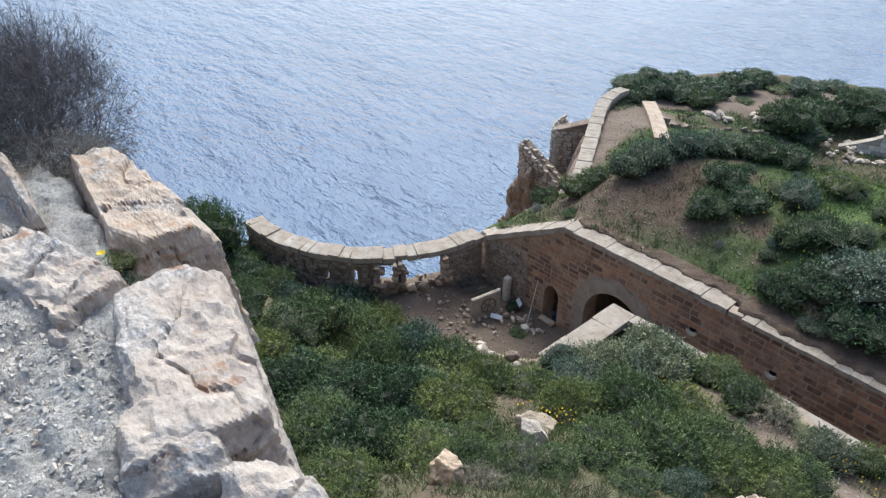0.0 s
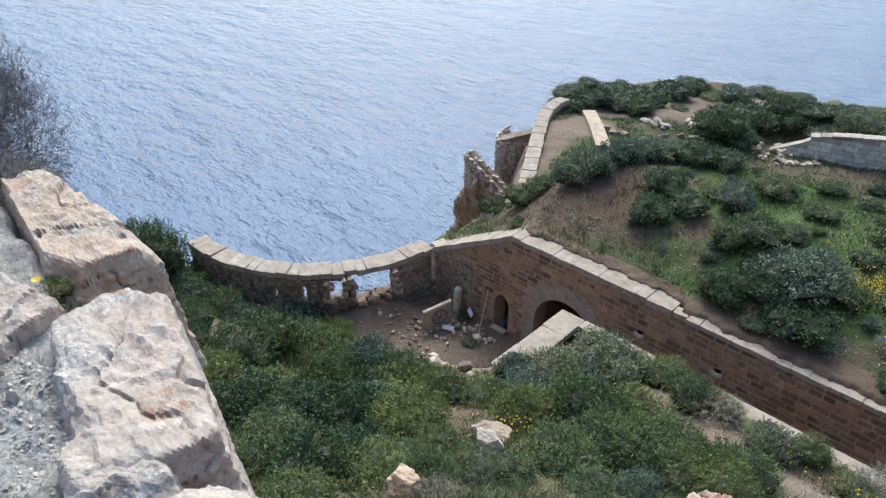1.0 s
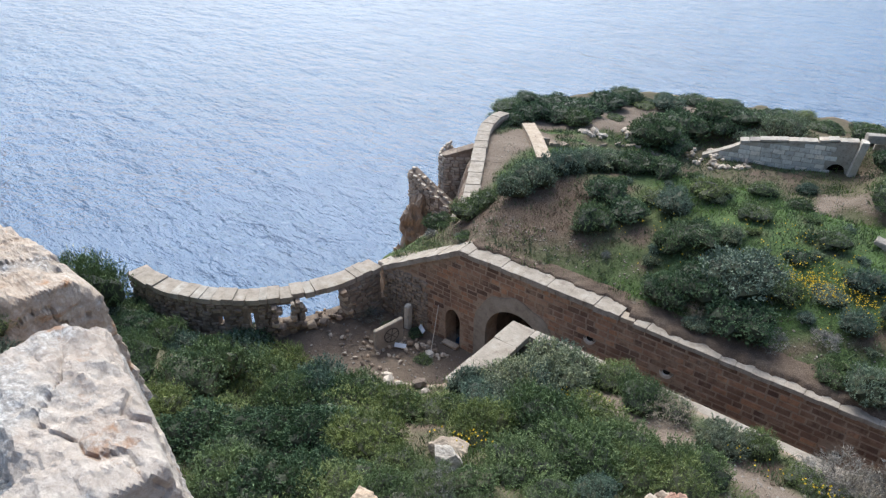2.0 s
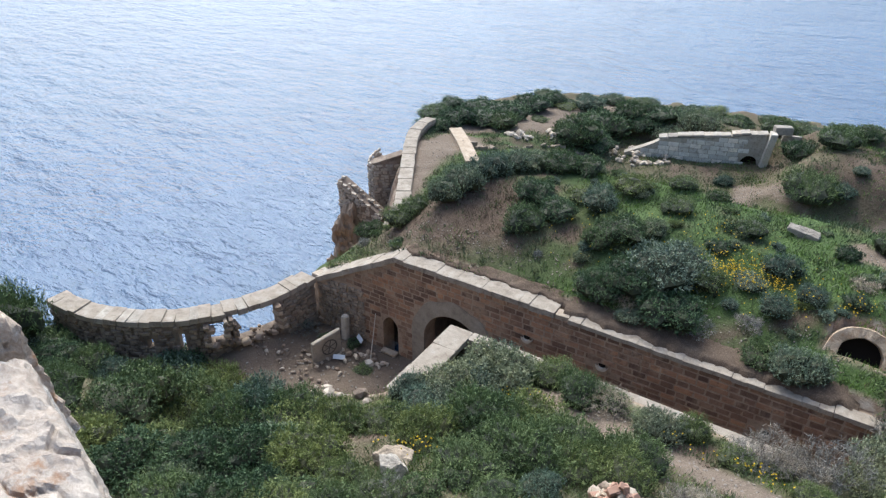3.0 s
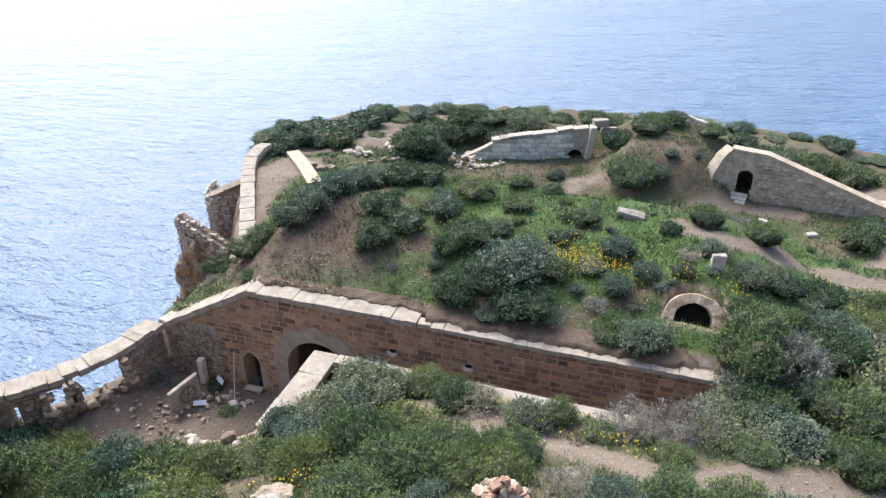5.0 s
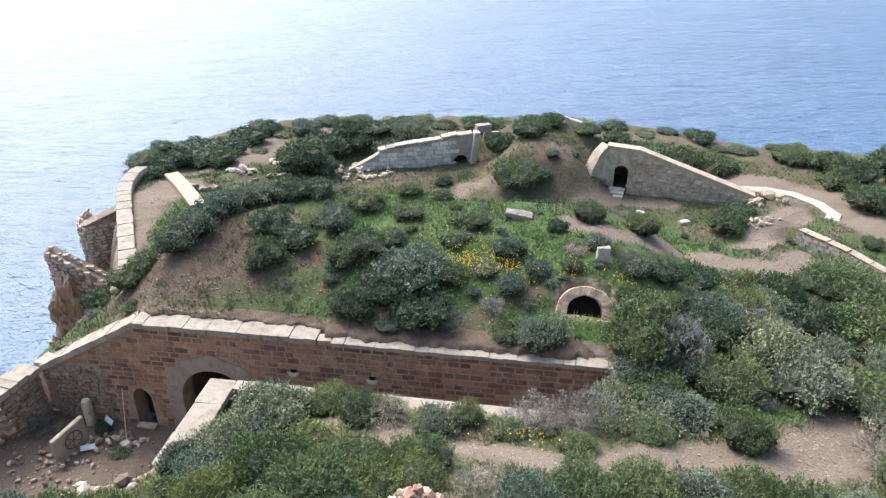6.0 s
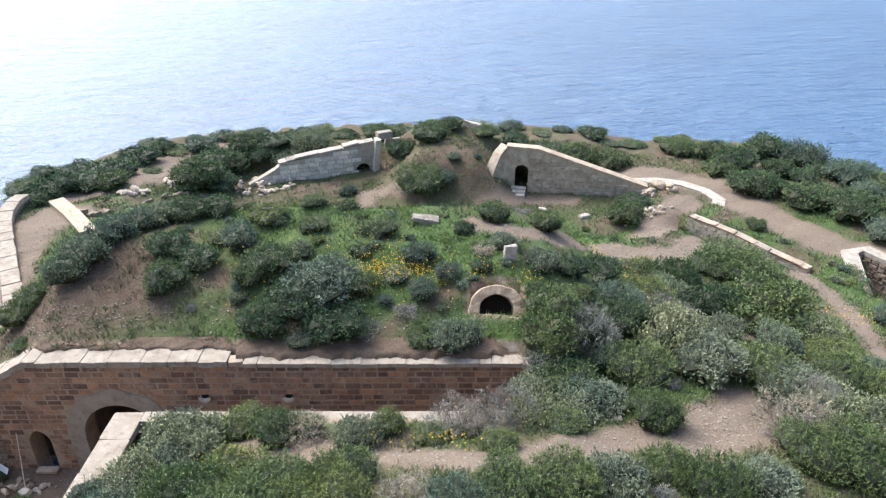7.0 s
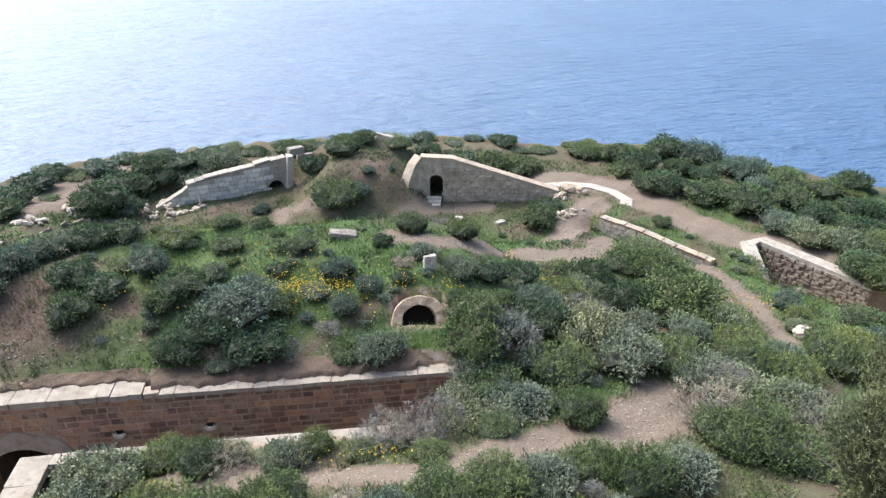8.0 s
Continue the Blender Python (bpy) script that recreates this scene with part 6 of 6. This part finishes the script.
PLANTED = [(FAR_WEST, "on the sandy headland by the sea", "headland shrubs"), (FAR_MID, "behind the casemate walls above the sea", "headland shrubs"),
           (FAR_EAST, "along the sandy trail above the sea", "trail shrubs"), (YARD, "beside the trodden yard", "yard shrubs"),
           (MOUND_WEST, "on the earth mound", "mound shrubs"), (MOUND_EAST, "on the grassy mound above the scarp", "mound shrubs"),
           (DITCH_END, "at the end of the ditch", "ditch shrubs"), (EAST_SLOPE, "on the slope by the gun pit", "slope shrubs"),
           (EAST_EDGE, "on the slope east of the trail", "slope shrubs"), (NEAR_MID, "beside the trail above the ditch", "hillside shrubs"), (NEAR_LOW, "on the hillside below the trail", "hillside shrubs"),
           (WEST_TOP, "on the steep slope above the courtyard", "steep slope shrubs"), (WEST_LOW, "on the steep rocky slope", "steep slope shrubs"),
           (SOUTH_FILL, "on the hillside below the trail", "hillside shrubs"),
           (HEAD_FILL, "on the headland above the sea", "headland shrubs"), (PIT_FILL, "on the slope by the gun pit", "slope shrubs"), (DEAD, "among the living shrubs", "slope shrubs"), (YARD_EDGE, "on the slope above the courtyard", "steep slope shrubs"), (SLOPE_FILL, "on the slope by the gun pit", "slope shrubs"), (MOUND_FILL, "on the grassy mound above the scarp", "mound shrubs"),
           (NEAR_CORNER, "by the corner of the retaining wall", "hillside shrubs")]
# stones and openings that stay clear of leaves
KEEP_CLEAR = [(-7.15, 6.4, 0.5), (-6.9, 5.6, 0.4), (-8.6, 10.6, 1.0), (-2.5, 12.3, 0.9), (-2.3, 11.4, 0.5), (2.4, 26.4, 1.3), (3.2, 29.4, 0.6), (-1.0, 34.0, 0.9), (10.8, 20.8, 1.0), (-14.3, 13.9, 0.8), (-12.6, 14.4, 0.6), (21.4, 47.2, 1.2), (23.2, 44.9, 1.2), (25.2, 42.8, 0.9), (24.8, 45.5, 0.5)]
def trail_at(x, y):
    return np.minimum.reduce([along(line, x, y) - wide for line, wide in TRAILS])


def way_clear(x, y):
    """Distance to the trodden ways that stay open: the pad below the ditch's end, the yard, the sandy track and the path past the pit."""
    return np.minimum.reduce([along(line, x, y) - wide * 0.8 for line, wide in TRAILS[1:5] + TRAILS[6:7]])


planter = random.Random(5)
for rows, where, group in PLANTED:
    for x, y, r, kind in rows:
        if any(math.hypot(x - a, y - b) < c + 0.5 * r for a, b, c in KEEP_CLEAR) or float(inside(COURT, x, y)) > 1.7 or float(way_clear(x, y)) < 0.3 * r:
            continue
        shrub(x, y, r * (0.68 if rows is MOUND_FILL else 1.0), kind, planter, where, group)

# the dry thorn bush on the ledge and the tall shrub at the hill's east side
thorn = tagged(new("thorn_bush"), "bare grey thorn bush on the clifftop ledge", "bush")
rng = np.random.default_rng(41)
M_THORN = stone("thorn_twig", (0.08, 0.069, 0.068), (0.16, 0.14, 0.14), (0.28, 0.255, 0.255), 20, vary="island", bump=0.0)
put("twig_mass", triangles("twig_mass", twigs(rng, 44, 1.1, 0.008, 5), M_THORN), thorn)
put("twig_haze", triangles("twig_haze", crown(rng, 14, 5400, 6, 0.08, 0.0034, 0.34, 0.5, 0.9, dense=False)[0], M_THORN), thorn)
thorn.matrix_world = pose(-4.85, 0.72, 22.05, 0, 0, 20) @ Matrix.Diagonal((0.72, 0.72, 1.12, 1))
juniper = tagged(new("shrub"), "tall fine-leaved olive juniper at the hill's edge", "shrub")
M_JUNIPER = leaf("juniper_leaf", (0.05, 0.064, 0.034), (0.11, 0.132, 0.07), (0.2, 0.22, 0.125))
put("foliage", foliage(M_JUNIPER, rng, 46, 11000, 9, 0.042, 0.008, 0.15, 1.0, 2.3, dense=True), juniper)
put("stem", triangles("stem", twigs(rng, 9, 1.5, 0.014, 4), M_TWIG), juniper)
juniper.matrix_world = pose(5.75, 4.9, float(height(5.75, 4.9)) - 0.2, 0, 0, 0) @ Matrix.Diagonal((1.05, 1.15, 1.38, 1))
FINE = [foliage(M_LEAF[k], rng, 18, 3600, 10, 0.038, 0.009, 0.15, 0.9, 0.85, fine=4) for k in ("blue", "green")]
for x, y, r, k in ((4.5, 5.3, 0.75, 0), (4.2, 4.6, 0.7, 1), (5.0, 6.2, 0.9, 1), (4.0, 5.9, 0.8, 1)):
    ob = tagged(new("shrub"), f"fine-leaved {('blue-green', 'green')[k]} shrub at the hill's edge", "shrub", "hillside shrubs")
    ob.matrix_world = pose(x, y, float(height(x, y)) - 0.08, 0, 0, 70 * x) @ Matrix.Diagonal((r, r, r, 1))
    put("foliage", FINE[k], ob)
for x, y, r, kind in ((2.0, 20.0, 1.0, "dry"), (3.3, 20.3, 1.25, "grey"), (4.6, 20.6, 1.35, "grey"), (5.2, 22.6, 1.4, "dark"), (4.6, 23.9, 1.3, "dark"), (6.2, 21.6, 1.3, "grey")):
    shrub(x, y, r, kind, planter, "at the end of the ditch", "ditch shrubs", z=5.6)
rim_line = COAST[COAST.index((-33.4, 50)):COAST.index((58, 50)) + 1]
for (ax, ay), (bx, by) in zip(rim_line, rim_line[1:]):
    n = max(1, round(math.hypot(bx - ax, by - ay) / 1.7))
    for k in range(n):
        t = (k + planter.random()) / n
        x, y = ax + (bx - ax) * t, ay + (by - ay) * t
        pull = 1 - planter.uniform(0.6, 4.6) / math.hypot(x, y)
        shrub(x * pull, y * pull, planter.uniform(0.9, 1.9), planter.choice(("dark", "dark", "green", "blue")), planter, "on the clifftop above the sea", "clifftop shrubs", tall=0.62)
for x, y, r in ((-4.3, 0.62, 0.32), (-4.65, 0.5, 0.4), (-4.15, 0.85, 0.26)):
    shrub(x, y, r, "dry", planter, "under the thorn bush on the ledge", "ledge plants", z=22.42)
shrub(-3.2, 0.62, 0.2, "dry", planter, "in a hollow of the ledge", "ledge plants", z=22.42)
shrub(-2.95, 0.6, 0.16, "grey", planter, "in a hollow of the ledge", "ledge plants", z=22.42)
shrub(-3.0, 0.68, 0.1, "green", planter, "in a hollow of the ledge", "ledge plants", z=22.5)
shrub(-33.6, 11.9, 2.35, "green", planter, "above the curved wall", "steep slope shrubs", tall=1.5)
shrub(-24.3, 23.4, 0.9, "blue", planter, "in the courtyard corner", "courtyard shrubs")
for x, y, r, kind in ((0.9, 58.4, 0.7, "blue"), (-1.6, 64.0, 1.5, "dark"), (0.6, 65.4, 1.4, "dark"), (4.4, 66.0, 1.2, "dark"), (16.6, 54.6, 1.3, "dark"), (15.6, 55.6, 1.0, "dark"), (19.9, 50.6, 1.3, "green")):
    shrub(x, y, r, kind, planter, "on the earth traverse by the casemate", "traverse shrubs")
for k, a in enumerate((-98, -91, -84, -77, -70, -63, -57, -51)):
    r = 11.6 + 0.5 * (k % 2)
    shrub(ARC_C[0] + r * math.cos(radians(a)), ARC_C[1] + r * math.sin(radians(a)), 1.6 - 0.08 * k, ("green", "blue", "green", "dark")[k % 4], planter, "against the curved wall", "steep slope shrubs")
shrub(-23.4, 22.7, 1.0, "dry", planter, "in the courtyard corner", "courtyard shrubs", tall=0.8)
shrub(-22.0, 22.9, 0.7, "dark", planter, "in the courtyard corner", "courtyard shrubs", tall=0.7)
shrub(-18.9, 22.2, 0.55, "green", planter, "in the courtyard rubble", "courtyard shrubs", tall=0.6)
shrub(-20.6, 23.6, 0.5, "dark", planter, "in the courtyard rubble", "courtyard shrubs")


# ---- ground cover ----
def cover(name, label, count, material, blades, tall, wide, want, seed, category="grass"):
    """Tufts of blades strewn where want(x, y) says; denser near the hill."""
    rng = np.random.default_rng(seed)
    n = count * 6
    d = 5 + 64 * rng.random(n) ** 0.95
    a = np.radians(rng.uniform(-72, 42, n))
    x, y = d * np.sin(a), d * np.cos(a)
    keep = (rng.random(n) < want(x, y)) & (inside(COAST, x, y) > 0.6) & ~((x > -13) & (x < 4.6) & (y > 20.2) & (y < 25.4)) & (inside(COURT, x, y) < -0.2)
    x, y = x[keep][:count], y[keep][:count]
    z = height(x, y)
    m = len(x)
    grow = (np.hypot(x, y) / 30) ** 0.6
    foot = np.stack([x, y, z - 0.03], -1)[:, None] + rng.normal(size=(m, blades, 3)) * [0.16, 0.16, 0.0] * grow[:, None, None]
    up = unit(rng.normal(size=(m, blades, 3)) * [0.55, 0.55, 0.1] + [0, 0, 1])
    side = unit(np.cross(up, rng.normal(size=(m, blades, 3))))
    t = tall * rng.uniform(0.5, 1.3, (m, blades, 1)) * rng.uniform(0.6, 1.3, (m, 1, 1))
    w = wide * grow[:, None, None]
    tris = np.stack([foot - side * w / 2, foot + side * w / 2, foot + up * t], 2).reshape(-1, 3, 3)
    return put(name, triangles(name, tris, material), None, label, category, kind="stuff")


def bare_at(x, y):
    return np.exp(-(((x + 17.5) / 5.5) ** 2 + ((y - 29) / 4.0) ** 2) * 1.2)


def lush_at(x, y):
    """Patches of fresh grass behind the coping, by the vent and in the casemate yard."""
    return sum(np.exp(-(((x - a) / r) ** 2 + ((y - b) / (0.6 * r)) ** 2)) for a, b, r in LUSH)


LUSH = [(-8.4, 26.9, 2.4), (-4.6, 26.4, 1.6), (1.4, 25.9, 1.3), (4.6, 27.6, 2.0), (9.4, 56.0, 2.2), (13.0, 33.5, 2.4), (6.0, 39.0, 3.0), (-2.0, 39.0, 3.5), (-7.5, 36.5, 3.0), (0.5, 31.5, 2.4)]


def want_grass(x, y):
    return np.clip(0.25 + 0.9 * wavy(x, y, 3.2, 4) + lush_at(x, y), 0.05, 1) * (trail_at(x, y) > 0.15) * (1 - bare_at(x, y))


def want_herbs(x, y):
    return np.clip(0.45 + 0.6 * wavy(x, y, 2.0, 9), 0.08, 1) * (trail_at(x, y) > 0.0) * (1 - 0.85 * bare_at(x, y))


def want_straw(x, y):
    return np.clip(0.12 + 0.3 * wavy(x, y, 1.7, 12) + 1.2 * bare_at(x, y), 0.04, 1) * (trail_at(x, y) > -0.3)


M_GRASS = leaf("green_grass", (0.065, 0.125, 0.028), (0.14, 0.235, 0.055), (0.22, 0.325, 0.095))
M_HERB = leaf("grey_herb", (0.07, 0.1, 0.066), (0.14, 0.19, 0.122), (0.2, 0.25, 0.17))
M_STRAW = leaf("dry_straw", (0.06, 0.04, 0.027), (0.13, 0.092, 0.062), (0.27, 0.205, 0.15))
CUSHION = {k: [foliage(M_LEAF[k], BASE, 7, 250, 6, HABIT[k][3] * 1.9, HABIT[k][4] * 2.0, 0.2, 0.7, 0.6, dense=k != "dry", fine=2) for _ in range(3)] for k in HABIT}


def cushions(count, seed):
    """Low scattered shrublets between the larger shrubs."""
    rnd = random.Random(seed)
    made = 0
    while made < count:
        d, a = 14 + 46 * rnd.random() ** 0.8, radians(rnd.uniform(-40, 40))
        x, y = d * math.sin(a), d * math.cos(a)
        clear = float(trail_at(x, y)) > 0.7 and float(inside(COURT, x, y)) < -0.5 and not (-13.5 < x < 4.6 and 19.8 < y < 25.9) and float(inside(COAST, x, y)) > 1 and abs(x - 2.4) + abs(y - 27) > 2.4
        if not clear or float(bare_at(x, y)) > 0.35 + 0.4 * rnd.random() or (y > 46 and rnd.random() < 0.6):
            continue
        kind = rnd.choice(("blue", "grey", "green", "green", "dark", "dry", "blue"))
        r = rnd.uniform(0.35, 0.8)
        ob = tagged(new("shrublet"), f"low {WORDS[kind].split(' ', 1)[1] if kind != 'dry' else 'grey dried shrub'} among grass and herbs", "shrub", "scattered shrublets")
        ob.matrix_world = pose(x, y, float(height(x, y)) - 0.05, 0, 0, rnd.uniform(0, 360)) @ Matrix.Diagonal((r, r, r * 0.85, 1))
        put("foliage", rnd.choice(CUSHION[kind]), ob)
        made += 1


cushions(230, 8)
cover("grass", "bright green spring grass between the shrubs", 19000, M_GRASS, 6, 0.22, 0.035, want_grass, 1)
cover("herb_layer", "low grey-green herbs covering the slopes", 20000, M_HERB, 9, 0.26, 0.05, want_herbs, 2, "herbs")
cover("dry_straw", "dry brown straw and twigs on bare soil", 15000, M_STRAW, 7, 0.22, 0.02, want_straw, 3)
M_YELLOW = Nodes("yellow_petal", 0.6, 0.2).done((0.6, 0.42, 0.025))


def flowers():
    rng = np.random.default_rng(9)
    spots = [(-2.2, 29.4, 1.0, 110), (-3.5, 29.3, 0.4, 30), (-4.2, 28.6, 0.9, 50), (2.0, 28.7, 0.4, 12), (0.4, 18.3, 0.6, 10), (-2.4, 18.6, 0.5, 7), (-9.5, 29.5, 1.4, 25), (10.6, 35.2, 1.6, 40),
             (3.8, 28.4, 0.35, 10), (-4.6, 31.6, 1.6, 25), (-8.6, 11.9, 0.5, 16), (-7.4, 17.6, 0.6, 22), (23.0, 33.0, 1.5, 40), (-0.5, 28.6, 0.9, 22), (14.0, 19.2, 0.7, 15)]
    tris = []
    for x, y, spread, count in spots:
        count = int(count * 3.2)
        px, py = x + rng.normal(size=count) * spread, y + rng.normal(size=count) * spread * 0.7
        pz = height(px, py) + rng.uniform(0.25, 0.6, count)
        c = np.stack([px, py, pz], -1)
        for k in range(3):
            u = unit(rng.normal(size=(count, 3)))
            w = unit(np.cross(u, [0, -0.5, 1.0] + rng.normal(size=(count, 3)) * 0.3))
            s = rng.uniform(0.017, 0.034, (count, 1))
            tris.append(np.stack([c - u * s, c + u * s, c + w * s * 1.6], 1))
    tris.append(np.array([[(-2.83 + 0.02 * math.cos(a), 0.56 + 0.02 * math.sin(a), 22.64), (-2.83 + 0.02 * math.cos(a + 1), 0.56 + 0.02 * math.sin(a + 1), 22.64), (-2.83, 0.56, 22.63)] for a in range(6)]))
    return put("wildflowers", triangles("wildflowers", np.concatenate(tris), M_YELLOW), None, "small yellow wildflowers scattered among the herbs", "flowers", kind="stuff")


flowers()


def gravel():
    """Loose stones on the trails, in the courtyard and on the ledge."""
    rng = np.random.default_rng(15)
    octa = np.array([(x, y, z) for x in (-1, 1) for y in (-1, 1) for z in (-1, 1)], dtype=float) * [0.8, 0.62, 0.5]
    idx = np.array([(0, 1, 3), (0, 3, 2), (4, 6, 7), (4, 7, 5), (0, 4, 5), (0, 5, 1), (2, 3, 7), (2, 7, 6), (0, 2, 6), (0, 6, 4), (1, 5, 7), (1, 7, 3)])
    px, py, ps = [], [], []
    for line, wide in TRAILS:
        for _ in range(330):
            k = rng.integers(0, len(line) - 1)
            t = rng.random()
            px.append(line[k][0] * (1 - t) + line[k + 1][0] * t + rng.normal() * wide * 0.8)
            py.append(line[k][1] * (1 - t) + line[k + 1][1] * t + rng.normal() * wide * 0.8)
            ps.append(rng.uniform(0.02, 0.075))
    for _ in range(500):
        px.append(rng.uniform(-25, -13.2)), py.append(rng.uniform(16, 24)), ps.append(rng.uniform(0.02, 0.1))
    for _ in range(500):
        px.append(rng.uniform(-20, 2)), py.append(rng.uniform(25.8, 27.5)), ps.append(rng.uniform(0.02, 0.07))
    px, py, ps = np.array(px), np.array(py), np.array(ps)
    pz = height(px, py)
    spin = rng.uniform(0, math.tau, len(px))
    chip = octa[None] * rng.uniform(0.55, 1.15, (len(px), 8, 3)) * ps[:, None, None]
    cs, sn = np.cos(spin)[:, None], np.sin(spin)[:, None]
    chip = np.stack([chip[..., 0] * cs - chip[..., 1] * sn, chip[..., 0] * sn + chip[..., 1] * cs, chip[..., 2]], -1)
    body = (chip + np.stack([px, py, pz], -1)[:, None])[:, idx]
    put("gravel", triangles("gravel", body.reshape(-1, 3, 3), M_PEBBLE), None, "loose pale gravel and pebbles", "gravel", kind="stuff")


def ledge_chips(count):
    """Angular limestone chips bedded all over the shelf."""
    rng = np.random.default_rng(16)
    octa = np.array([(1, 0, 0), (-1, 0, 0), (0, 1, 0), (0, -1, 0), (0, 0, 1), (0, 0, -1)], dtype=float)
    idx = np.array([(0, 2, 4), (2, 1, 4), (1, 3, 4), (3, 0, 4), (2, 0, 5), (1, 2, 5), (3, 1, 5), (0, 3, 5)])
    x, y = rng.uniform(-3.6, -1.5, count), 0.42 - 0.95 * rng.random(count) ** 1.3
    z = np.array([ledge_z(a, b) for a, b in zip(x, y)])
    size = 0.004 + 0.012 * rng.random(count) ** 4
    chip = unit(octa[None] + rng.normal(size=(count, 6, 3)) * 0.4) * rng.uniform(0.6, 1.2, (count, 6, 1)) * size[:, None, None] * [1.2, 1.0, 0.7]
    body = (chip + np.stack([x, y, z + size * 0.2], -1)[:, None])[:, idx]
    put("gravel", triangles("gravel", body.reshape(-1, 3, 3), M_CHIP), None, "pale angular stone chips on the clifftop ledge", "gravel", kind="stuff")


def pebble():
    n = Nodes("pebble", 0.9, 0.2)
    c = n.ramp(n.noise(9, 4), (0.3, (0.14, 0.112, 0.09)), (0.5, (0.23, 0.195, 0.162)), (0.7, (0.34, 0.305, 0.265)))
    return n.done(c)


M_PEBBLE = pebble()
M_CHIP = stone("limestone_chip", (0.36, 0.33, 0.295), (0.54, 0.505, 0.46), (0.72, 0.685, 0.64), 20, vary="island", bump=0.2)
gravel()
ledge_chips(9000)
